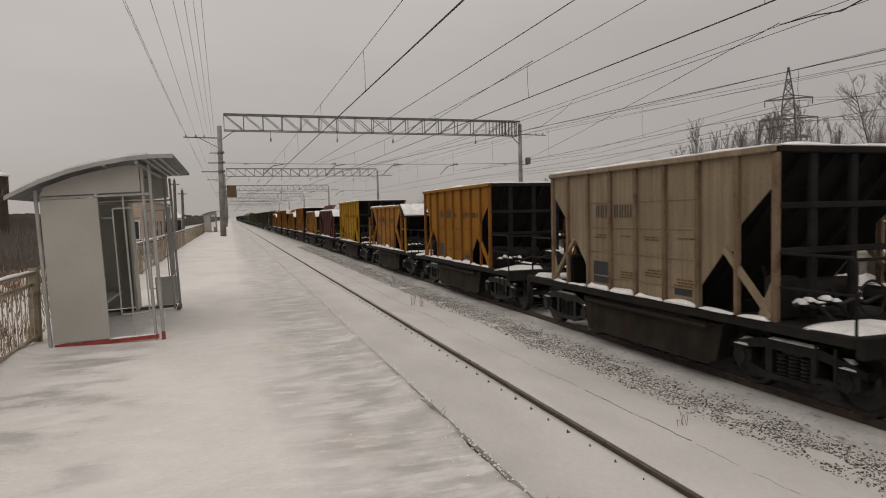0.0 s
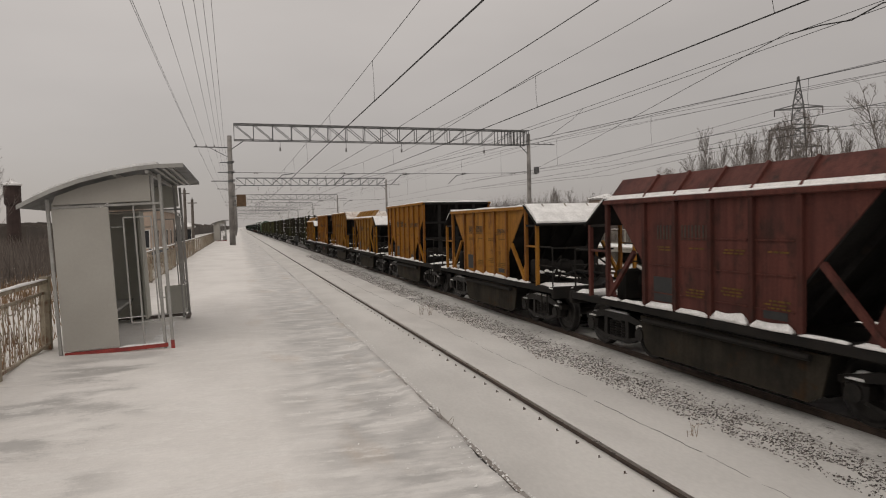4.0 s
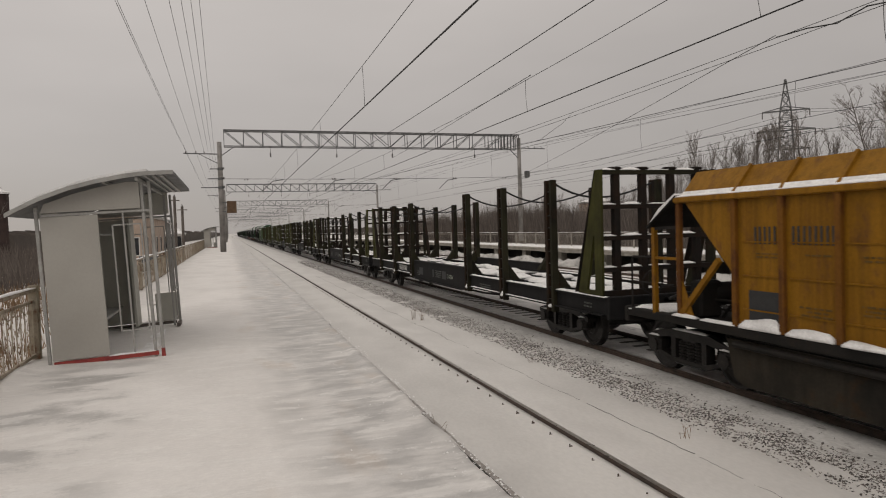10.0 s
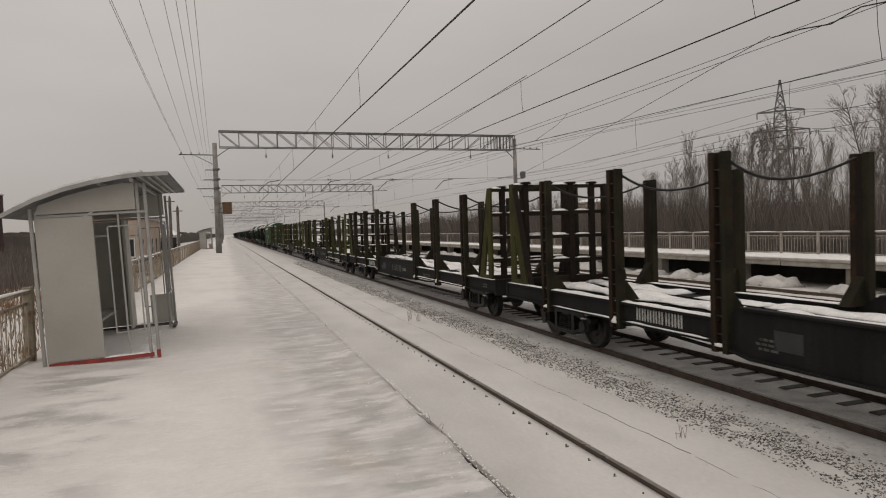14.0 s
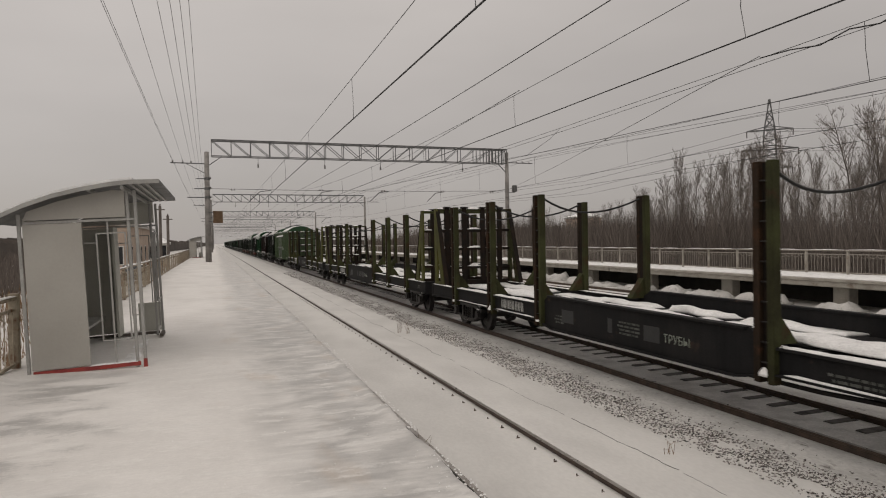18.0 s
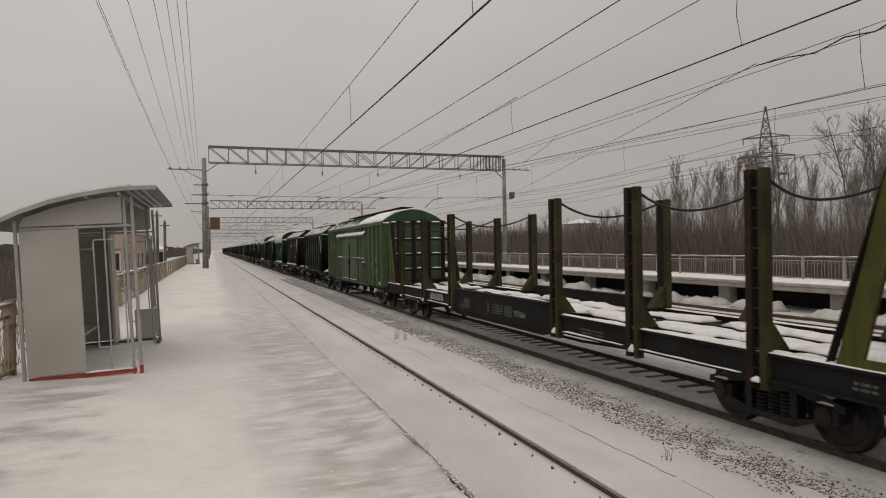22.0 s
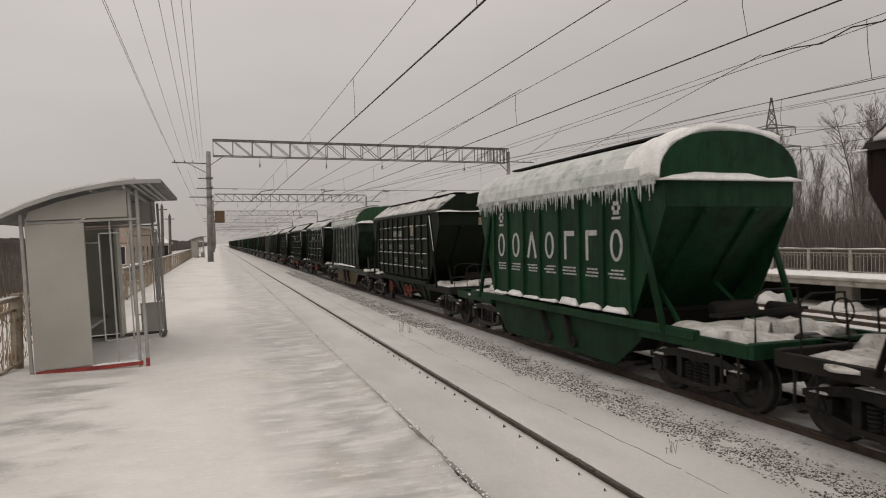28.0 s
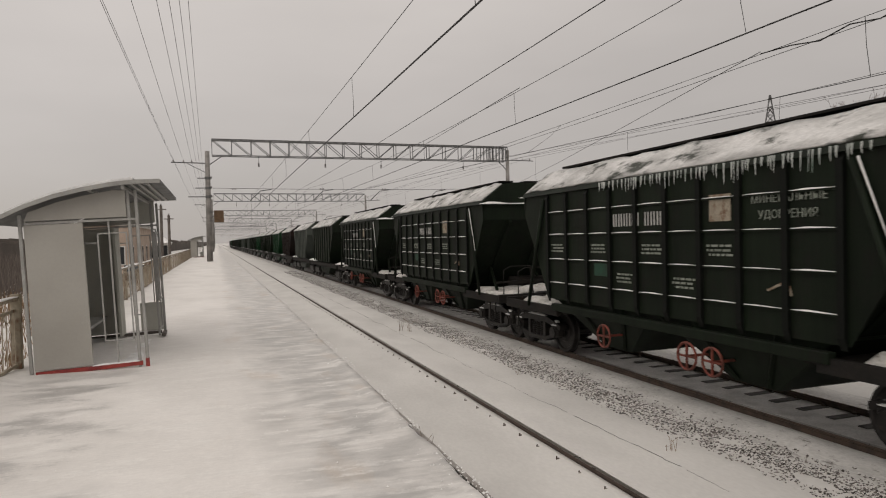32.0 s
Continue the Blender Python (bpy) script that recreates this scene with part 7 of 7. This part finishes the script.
# -- covered mineral hoppers --
def covered_hopper(s, body, roofmat, label, ends=None, eave=5.0, side=3.83, ribs=10, ledges=True, skirt=None, icy="", letters=False, wheels=True, seed=1, base=5.05, bare=False):
    w = wagon("covered_hopper_wagon", s, label, "freight wagon", base, 6.05, "covered hopper wagons")
    H = 3.72
    r = random.Random(seed)
    zb = 1.34
    ribmat = M_RIBBLACK if body is M_DKGREEN else M_RIBGREY if body is M_GREYGREEN else body
    low_end = side - (0.5 if eave > 4.5 else 0.7)
    for sx in (-1, 1):
        sd = part("side_wall", Shape().prism([(-side, zb), (side, zb), (side, H), (-side, H)], sx * 1.38, sx * 1.41), body, w)
        for sy in (-1, 1):
            part("side_corner", Shape().prism([(sy * side, zb), (sy * (side + 0.02), zb), (sy * eave, H - 0.45), (sy * eave, H), (sy * side, H)], sx * 1.375, sx * 1.40), body, sd)
        for k in range(ribs):
            y = -side + 0.06 + (2 * side - 0.12) * k / (ribs - 1)
            part("rib", Shape().prism_y([(sx * 1.41, zb - 0.06), (sx * 1.47, zb + 0.1), (sx * 1.47, H - 0.1), (sx * 1.41, H)], y - 0.05, y + 0.05), ribmat, sd)
        step = (2 * side - 0.12) / (ribs - 1)
        if ledges:
            sn = Shape()
            ld = Shape()
            for k in range(ribs - 1):
                y = -side + 0.06 + step * k
                for z in (1.72, 2.25, 2.80, 3.30):
                    ld.box(sx * 1.41, sx * 1.445, y + 0.06, y + step - 0.06, z - 0.03, z)
                    sn.snow(sx * 1.41, sx * 1.445, y + 0.08, y + step - 0.08, z, 0.022, seed + k, 0.25)
            part("ledge", ld, body, sd)["kind"] = "stuff"
            part("snow", sn, M_SNOWCAP, sd, "thin snow on the ledges")["kind"] = "stuff"
        else:
            for k in range(ribs - 1 if sx < 0 and not bare else 0):
                y = -side + 0.06 + step * k
                part("snow", Shape().snow(-1.40, -1.5, y + 0.07, y + step - 0.07, zb - 0.03, r.uniform(0.09, 0.15), seed + k, 0.09, 0.04), M_SNOWCAP, sd, "lump of snow on the sill", smooth=True)
        for sy in (-1, 1):
            part("diagonal_pipe", Shape().tube([(sx * 1.45, sy * (side + 0.1), H - 0.1), (sx * 1.46, sy * (side + 0.95), 1.1)], 0.045 if not skirt else 0.062, 8), body, w, "slanting support pipe", smooth=True)
            if sy < 0 and not skirt:
                part("snow", Shape().tube([(sx * 1.45, sy * (side + 0.15), H - 0.12), (sx * 1.46, sy * (side + 0.62), 2.35)], 0.016, 5, 0.006), M_SNOWCAP, w, "frost on the slanting pipe").location = (0, -0.03, 0.04)
        part("side_sill", Shape().box(sx * 1.34, sx * 1.48, -4.9 if skirt else -3.6, 4.9 if skirt else 3.6, 1.08, 1.24, 0.012), body, w)
        if skirt:
            part("skirt", Shape().prism([(-3.45, 1.08), (3.45, 1.08), (3.3, 0.85), (2.5, 0.28), (-2.5, 0.28), (-3.3, 0.85)], sx * 1.30, sx * 1.34), skirt, w, "stained discharge skirt")
            for y in (-0.6, 0.5):
                part("hinge", Shape().bar((sx * 1.38, y, 1.1), (sx * 1.36, y - 0.35, 0.45), 0.16, 0.06).lathe([(-0.05, 0.12), (0.05, 0.12)], (sx * 1.37, y - 0.35, 0.5), "x", 12), M_BLACKSTEEL, w)
    for sy in (-1, 1):
        end = part("end_wall", Shape().rings([[(-1.38, sy * low_end, zb), (1.38, sy * low_end, zb), (1.38, sy * (low_end - 0.05), zb), (-1.38, sy * (low_end - 0.05), zb)],
                                              [(-1.40, sy * eave, H - 0.45), (1.40, sy * eave, H - 0.45), (1.40, sy * (eave - 0.05), H - 0.45), (-1.40, sy * (eave - 0.05), H - 0.45)],
                                              [(-1.42, sy * eave, H), (1.42, sy * eave, H), (1.42, sy * (eave - 0.05), H), (-1.42, sy * (eave - 0.05), H)]]), ends or body, w, "sloping hopper end")
        for x in (-0.55, 0.55):
            part("stiffener", Shape().bar((x, sy * (eave + 0.02), H - 0.5), (x * 1.1, sy * (low_end + 0.03), zb + 0.05), 0.1, 0.07), ends or body, end)
            part("strut", Shape().tube([(x * 1.2, sy * (low_end + 0.35), 1.9), (x * 1.5, sy * (low_end + 1.3), 1.14)], 0.05, 6), body, end)
        part("frame", Shape().box(-1.45, 1.45, sy * 6.0, sy * 6.12, 0.96, 1.2, 0.015).box(-1.45, -1.33, sy * 3.4, sy * 6.0, 0.96, 1.16).box(1.33, 1.45, sy * 3.4, sy * 6.0, 0.96, 1.16), body if skirt else M_BLACKSTEEL, w, "end platform frame")
        part("deck", Shape().box(-1.33, 1.33, sy * 3.1, sy * 6.0, 1.02, 1.07), M_BLACKSTEEL, w)
        part("snow", Shape().snow(-1.30, 1.2, sy * 3.9, sy * 5.6, 1.07, 0.20, seed + sy + 3, 0.12, 0.5), M_OLDSNOW, w, "heap of snow on the end platform", smooth=True)
        part("snow", Shape().snow(-0.6, 0.5, sy * 4.9, sy * 5.6, 1.15, 0.26, seed + sy + 8, 0.09, 0.3), M_OLDSNOW, w, "lumpy heap of snow", smooth=True)
        part("brake_lever", Shape().bar((-0.9, sy * 4.6, 1.42), (0.9, sy * 4.9, 1.5), 0.05).bar((-0.2, sy * 4.0, 1.3), (0.5, sy * 5.2, 1.5), 0.04), M_BLACKSTEEL, w)
        part("brake_cylinder", Shape().lathe([(-0.35, 0.06), (-0.3, 0.15), (0.25, 0.15), (0.3, 0.06)], (0.75, sy * 4.5, 1.42), "y", 12), M_BLACKSTEEL, w, smooth=True)
        rail = Shape()
        rail.tube([(-1.2, sy * 5.9, 1.15), (-1.2, sy * 5.9, 1.85), (-1.0, sy * 5.9, 1.95), (-0.4, sy * 5.9, 1.95), (-0.3, sy * 5.9, 1.15)], 0.02, 5).tube([(0.6, sy * 5.9, 1.15), (0.6, sy * 5.9, 1.7), (1.25, sy * 5.9, 1.7), (1.3, sy * 5.9, 1.15)], 0.02, 5)
        part("handrail", rail, M_BLACKSTEEL, w)
        part("brake_tank", Shape().lathe([(-0.5, 0.1), (-0.45, 0.19), (0.45, 0.19), (0.5, 0.1)], (0.5, sy * 3.6, 1.35), "x", 12), M_BLACKSTEEL, w, smooth=True)
        part("hand_wheel", Shape().tube([(1.0, sy * 5.5 + 0.2 * math.cos(a), 1.5 + 0.2 * math.sin(a)) for a in [k * math.pi / 8 for k in range(17)]], 0.018, 5), M_BLACKSTEEL, w)
        # gable of the roof
        part("footstep", Shape().bar((-1.42, sy * 5.8, 1.0), (-1.42, sy * 5.8, 0.5), 0.03).bar((-1.42, sy * 5.45, 1.0), (-1.42, sy * 5.45, 0.5), 0.03).box(-1.48, -1.36, sy * 5.43, sy * 5.82, 0.48, 0.51), M_BLACKSTEEL, w)
        part("badge", Shape().box(0.05, 0.3, sy * (eave + 0.005), sy * (eave + 0.02), H - 0.45, H - 0.2), M_FENCE, end, "small pale plate") if not skirt else None
        part("snow", Shape().snow(-1.5, 1.5, sy * (eave - 0.05), sy * (eave + 0.12), H + 0.0, 0.06 if not icy else 0.12, seed + 5, 0.2), M_SNOWCAP, w, "snow ledge over the end", smooth=True)
    rise = 0.62 if not icy else 0.88
    bow = lambda v: math.copysign(abs(v) ** 0.82, v)
    arc = [(1.50 * bow(round(math.cos(a), 6)), H + rise * bow(math.sin(a))) for a in [math.pi * k / 16 for k in range(17)]]
    if not icy:
        arc = [(1.48, H), (1.40, H + 0.1), (0.75, H + rise * 0.95), (0.4, H + rise), (-0.4, H + rise), (-0.75, H + rise * 0.95), (-1.40, H + 0.1), (-1.48, H)]
    part("roof", Shape().prism_y(arc, -eave - 0.03, eave + 0.03), roofmat, w, "roof with dark green gable")
    inner = arc[1:-1]
    cover = M_ICE if icy else M_SNOWCAP
    if icy:
        sn = Shape().prism_y([(x, z + 0.01) for x, z in arc] + [(x * 1.015, z + 0.05) for x, z in arc][::-1], -eave + 0.35, eave - 0.02)
        ice = part("snow", sn, M_ICE, w, "icy crust over the roof")
        for (xa, za), (xb, zb2) in zip(arc, arc[1:]):
            # courses of snow held by the roof's long ledges
            if icy != "steps" or abs(xa) < 0.3 or max(za, zb2) < H + 0.25:
                continue
            k = r.randint(0, 99)
            (lx, lz), (hx, hz) = ((xa, za), (xb, zb2)) if za < zb2 else ((xb, zb2), (xa, za))
            rr = []
            for j in range(44):
                y = -eave + 0.05 + (2 * eave - 0.12) * j / 43
                e = 0.045 + 0.05 * noise.noise(Vector((k, y * 1.3, 1))) + 0.02 * noise.noise(Vector((k, y * 5.3, 1)))
                e = max(0.01, e)
                rr.append([(lx * 1.02, y, lz + 0.05), (lx * (1.02 + e * 0.5), y, lz + 0.06 + e * 0.8), (hx * 1.0, y, hz + 0.06 + e * 0.3), (hx, y, hz + 0.03)])
            part("snow", Shape().rings(rr), M_ROOFSNOW, w, "course of snow along the roof", smooth=False)
        if icy != "steps":
            rr = []
            for j in range(10):
                y = -eave + 0.02 + 0.13 * j
                th = 0.12 * (1 - (j / 9) ** 3) + 0.03
                rr.append([(x, y, z + 0.01) for x, z in arc[4:]] + [(x * 1.01, y, z + th * (1 + 0.6 * noise.noise(Vector((x * 2, y * 3, 5))))) for x, z in arc[4:]][::-1])
            part("snow", Shape().rings(rr), M_SNOWCAP, w, "thick snow on the roof end", smooth=True)
        ic = Shape()
        for sx in (-1, 1):
            y = -eave + 0.2
            while y < eave - 0.1:
                ln = r.uniform(0.08, 0.36) if icy == "crust" else r.uniform(0.05, 0.20) * (0.5 + r.random() ** 3 * 1.5)
                ic.tube([(sx * 1.50, y, H + 0.06), (sx * 1.505, y, H - 0.02), (sx * 1.50, y, H - ln)], r.uniform(0.025, 0.05), 5, 0.004)
                ic.box(sx * 1.485, sx * 1.515, y - 0.05, y + 0.05, H - 0.05, H + 0.09)
                y += r.uniform(0.05, 0.13)
        part("icicle_fringe", ic, M_ICE, w, "row of icicles along the eaves")
    else:
        for sx in (-1, 1):
            rr = []
            for k in range(50):
                y = -eave + 0.08 + (2 * eave - 0.16) * k / 49
                e = 0.05 * noise.noise(Vector((seed, y * 1.9, sx)))
                ring = [(sx * (1.40 - max(0, e)), y, H + 0.105 + max(0, e) * 0.8), (sx * 0.75, y, H + rise * 0.95 + 0.004)]
                for u in (0.0, 0.25, 0.5, 0.75, 1.0):
                    x = 0.75 + 0.66 * u - max(0, e) * u
                    z = H + rise * 0.95 - (rise * 0.95 - 0.105) * u
                    ring.append((sx * x, y, z + max(0.012, 0.03 + 0.05 * noise.noise(Vector((x * 3 + seed, y * 1.7, sx))))))
                rr.append(ring)
            part("snow", Shape().rings(rr), M_ROOFSNOW, w, "patchy thin snow on the roof slope", smooth=True)
    part("roof_walk", Shape().box(-0.62, -0.2, -eave + 0.5, eave - 0.5, H + rise + 0.06, H + rise + 0.1).box(0.2, 0.62, -eave + 0.5, eave - 0.5, H + rise + 0.06, H + rise + 0.1), M_BLACKSTEEL, w, "dark roof walkway")
    part("hatch", Shape().box(-0.18, 0.18, -eave + 0.8, eave - 0.8, H + rise, H + rise + 0.08), body, w)
    # chutes
    if not skirt:
        for a, b in ((-3.55, -0.1), (0.1, 3.55)):
            m = (a + b) / 2
            ch = part("chute", Shape().rings([[(-1.36, a, zb), (1.36, a, zb), (1.36, b, zb), (-1.36, b, zb)], [(-0.9, m - 0.45, 0.42), (0.9, m - 0.45, 0.42), (0.9, m + 0.45, 0.42), (-0.9, m + 0.45, 0.42)]]), body, w, "pyramid discharge chute")
            part("chute_rib", Shape().bar((-1.36, (a + m) / 2, zb), (-0.95, m - 0.3, 0.45), 0.05), body, ch)
            part("chute_rib", Shape().bar((-1.36, (b + m) / 2, zb), (-0.95, m + 0.3, 0.45), 0.05), body, ch)
        if wheels:
            for y in (-1.58, -1.0, 1.42):
                hw = part("hand_wheel", Shape().tube([(-1.5, y + 0.22 * math.cos(a), 0.78 + 0.22 * math.sin(a)) for a in [k * math.pi / 10 for k in range(21)]], 0.022, 6), M_HANDWHEEL, w, "red handwheel", smooth=True)
                part("spoke", Shape().bar((-1.5, y - 0.2, 0.78), (-1.5, y + 0.2, 0.78), 0.03).bar((-1.5, y, 0.58), (-1.5, y, 0.98), 0.03).bar((-1.5, y, 0.78), (-1.0, y, 0.78), 0.04), M_HANDWHEEL, hw)
    else:
        part("chute", Shape().prism([(-3.1, zb), (3.1, zb), (2.5, 0.5), (-2.5, 0.5)], -1.2, 1.2), M_BLACKSTEEL, w)
    step = (2 * side - 0.12) / (ribs - 1)
    if letters:
        ink = M_WHITEPAINT if letters == 1 else M_FAINTPAINT
        for k in range(ribs - 1):
            y = -side + 0.06 + step * (k + 0.5)
            q = min(0.21, step * 0.30)
            zm, zh = 2.60, 0.31
            s2 = Shape()
            if k in (0, 3, 5, 6):
                # an upright ring
                turns = [2 * math.pi * j / 20 for j in range(20)]
                s2.rings([[(-1.422, y + (q - d) * math.cos(a), zm + (zh - d * 0.8) * math.sin(a)) for a in turns] for d in (0.0, 0.085)], False)
                s2.rings([[(x, y + q * math.cos(a), zm + zh * math.sin(a)) for a in turns] for x in (-1.422, -1.412)], False)
            elif k == 4:
                s2.bar((-1.417, y, zm + zh), (-1.417, y - q, zm - zh), 0.01, 0.09).bar((-1.417, y, zm + zh), (-1.417, y + q, zm - zh), 0.01, 0.09)
            else:
                s2.box(-1.422, -1.412, y + q - 0.09, y + q, zm - zh, zm + zh).box(-1.422, -1.412, y - q, y + q - 0.09, zm + zh - 0.11, zm + zh)
            part("brand_block", s2, ink, w, "large white brand-name block")
            text_bars(w, y - 0.3, 2.1, 0.6, 3, ink, seed + k, x=-1.419)
        for y in (-side + 0.06 + step * 0.5, side - 0.06 - step * 0.5):
            s2 = Shape()
            for k in range(6):
                a = k * math.pi / 3
                s2.box(-1.422, -1.412, y + 0.1 * math.cos(a) - 0.04, y + 0.1 * math.cos(a) + 0.04, 3.32 + 0.1 * math.sin(a) - 0.04, 3.32 + 0.1 * math.sin(a) + 0.04)
            s2.box(-1.422, -1.412, y - 0.14, y + 0.14, 3.10, 3.15)
            part("brand_mark", s2, ink, w, "flower-like white brand mark")
    else:
        digits(w, -0.3 if skirt is None else 0.4, 2.92, 8 if skirt is None else 7, 0.24, M_FADEPAINT if skirt else M_WHITEPAINT, 0.5, x=-1.422)
        part("placard", Shape().box(-1.42, -1.412, -1.92, -1.47, 2.94, 3.35), M_FENCE, w, "small pale placard") if not skirt else None
        for k in range(ribs - 1):
            y = -side + 0.06 + step * (k + 0.5)
            if r.random() < 0.7:
                text_bars(w, y - 0.3, 2.55 - 0.55 * (k % 2), 0.6, 3, M_FADEPAINT, seed + k + 40, x=-1.419)
        if not skirt:
            part("placard", Shape().box(-1.418, -1.412, 1.35, 1.85, 1.95, 2.2), M_TEAL, w, "teal-green painted patch")
            part("marker", Shape().bar((-1.418, -2.6, 1.95), (-1.418, -2.95, 2.1), 0.03).bar((-1.418, -2.95, 2.1), (-1.418, -3.0, 1.9), 0.03), M_FENCE, w)
    return w


covered_hopper(284.4, M_DKGREEN, M_DKGREEN, "dark green covered hopper wagon with faded lettering blocks", eave=4.75, side=3.65, ribs=8, base=4.75, letters=2, ledges=False, bare=True, wheels=False, seed=3)
brown = covered_hopper(298.0, M_BROWN, M_BROWN, "rusty brown covered hopper wagon with white number bars", eave=4.75, side=3.65, ribs=8, base=4.75, ledges=False, wheels=False, seed=4)
covered_hopper(310.6, M_BRGREEN, M_BRGREEN, "bright green covered hopper wagon with icicles and white lettering", eave=4.15, side=3.2, ribs=8, ledges=False, skirt=M_SKIRTGREEN, base=4.5, icy="crust", letters=1, seed=5)
dark = covered_hopper(323.55, M_DKGREEN, M_DKGREEN, "dark green covered hopper wagon with snow on its ledges", seed=6)
grey = covered_hopper(336.2, M_GREYGREEN, M_BOXROOF, "grey-green covered hopper wagon with icy roof", M_ENDGREEN, eave=4.10, side=3.2, ribs=8, ledges=False, skirt=M_SKIRT, base=4.5, icy="steps", seed=7)
# readable words on the last of the near wagons' side
last = shift_wagon(dark, 349.03)
drip = Shape()
rd = random.Random(31)
y = -4.2
while y < 1.6:
    ln = rd.uniform(0.04, 0.16) + 0.34 * max(0.0, noise.noise(Vector((y * 1.3, 2, 5))))
    drip.tube([(-1.475, y, 3.80), (-1.48, y, 3.70), (-1.478, y + rd.uniform(-0.01, 0.01), 3.72 - ln)], rd.uniform(0.010, 0.022), 5, 0.003)
    y += rd.uniform(0.03, 0.16)
part("icicle_fringe", drip, M_ICE, last, "thin icicles and frost under the eave")["kind"] = "stuff"
lettering("stencil_word", "МИНЕРАЛЬНЫЕ", 0.16, M_FADEPAINT, last, near_side(-2.32, 3.17, -1.425), "faded stencilled lettering")
lettering("stencil_word", "УДОБРЕНИЯ", 0.16, M_FADEPAINT, last, near_side(-2.45, 2.95, -1.425), "faded stencilled lettering")
place = 361.75
order = [dark, dark]
for k in range(2):
    shift_wagon(order[k], place + 12.75 * k)
place += 25.5


def distant_wagon(s, coat, label):
    """A covered hopper of the train's far end, which stays far off."""
    w = thing("covered_hopper_wagon", TRACKS[1], s, RT, label, "freight wagon", "covered hopper wagons")
    WAGONS.append((w, s))
    body = part("body", Shape().prism([(-3.2, 1.3), (3.2, 1.3), (4.75, 3.3), (4.75, 3.72), (-4.75, 3.72), (-4.75, 3.3)], -1.42, 1.42), coat, w)
    ribs = Shape()
    for k in range(8):
        y = -3.6 + 7.2 * k / 7
        ribs.box(-1.48, -1.42, y - 0.06, y + 0.06, 1.3, 3.7)
    part("ribbing", ribs, coat, body)["kind"] = "stuff"
    part("roof", Shape().prism_y([(1.48, 3.72), (0.7, 4.3), (-0.7, 4.3), (-1.48, 3.72)], -4.75, 4.75), coat, w, "roof of the wagon")
    part("snow", Shape().prism_y([(-1.46, 3.75), (-0.7, 4.32), (-0.7, 4.36), (-1.46, 3.80)], -4.4, 4.7), M_ROOFSNOW, w, "patchy thin snow on the roof slope")
    part("roof_walk", Shape().box(-0.6, 0.6, -4.2, 4.2, 4.36, 4.42), M_BLACKSTEEL, w)
    part("frame", Shape().box(-1.45, 1.45, -6.1, 6.1, 0.95, 1.2), M_BLACKSTEEL, w)
    part("chute", Shape().prism([(-3.2, 1.3), (3.2, 1.3), (1.5, 0.45), (-1.5, 0.45)], -1.2, 1.2), coat, w)
    for sy in (-1, 1):
        part("bogie", Shape().box(-1.1, 1.1, sy * 4.75 - 1.1, sy * 4.75 + 1.1, 0.3, 0.8, 0.1), M_BOGIE, w)
        part("snow", Shape().snow(-1.3, 1.2, sy * 4.9, sy * 5.9, 1.2, 0.15, 3, 0.3), M_SNOWCAP, w, "snow on the end platform", smooth=True)
        for yy in (-0.925, 0.925):
            part("wheels", ME_WHEEL, None, w).location = (0, sy * 4.75 + yy, RAD)
    return w


FARKINDS = [distant_wagon(place, M_DKGREEN, "dark green covered hopper wagon far down the train"), distant_wagon(place + 12.75, M_GREYGREEN, "faded grey-green covered hopper wagon far down the train"),
            distant_wagon(place + 25.5, M_BROWN, "rusty brown covered hopper wagon far down the train"), distant_wagon(place + 38.25, M_BRGREEN, "green covered hopper wagon far down the train")]
for k in range(4, 27):
    shift_wagon(FARKINDS[random.Random(k).choice((0, 0, 0, 1, 0, 2, 3))], place + 12.75 * k)


# ---- movement ----
def gone(t):
    """Metres that the train has run at t seconds."""
    return 10.78 * t if t < 7 else 75.46 + 10.55 * (t - 7)


def motions():
    knots = (0.0, 2.0, 4.0, 6.0, 7.0, 8.0, 10.0, 14.0, 20.0, 26.0, 32.0)
    for w, s in WAGONS:
        walk(w, [(t, pose(TRACKS[1], s - gone(t), RT)) for t in knots])
        for ax in w.children:
            if not ax.name.startswith("wheelset"):
                continue
            x, y, z = ax.location
            turn = lambda t: pose(x, y, z, rx=math.degrees(gone(t) / RAD))
            inside = [k / 15 for k in range(0, 481) if 0 < s + y - gone(k / 15) < 42]
            if not inside:
                continue
            rows = [(t, turn(t)) for t in inside]
            if inside[0] > 0:
                rows.insert(0, (0.0, turn(inside[0])))
            if inside[-1] < 32:
                rows.append((32.0, turn(inside[-1])))
            walk(ax, rows)


motions()
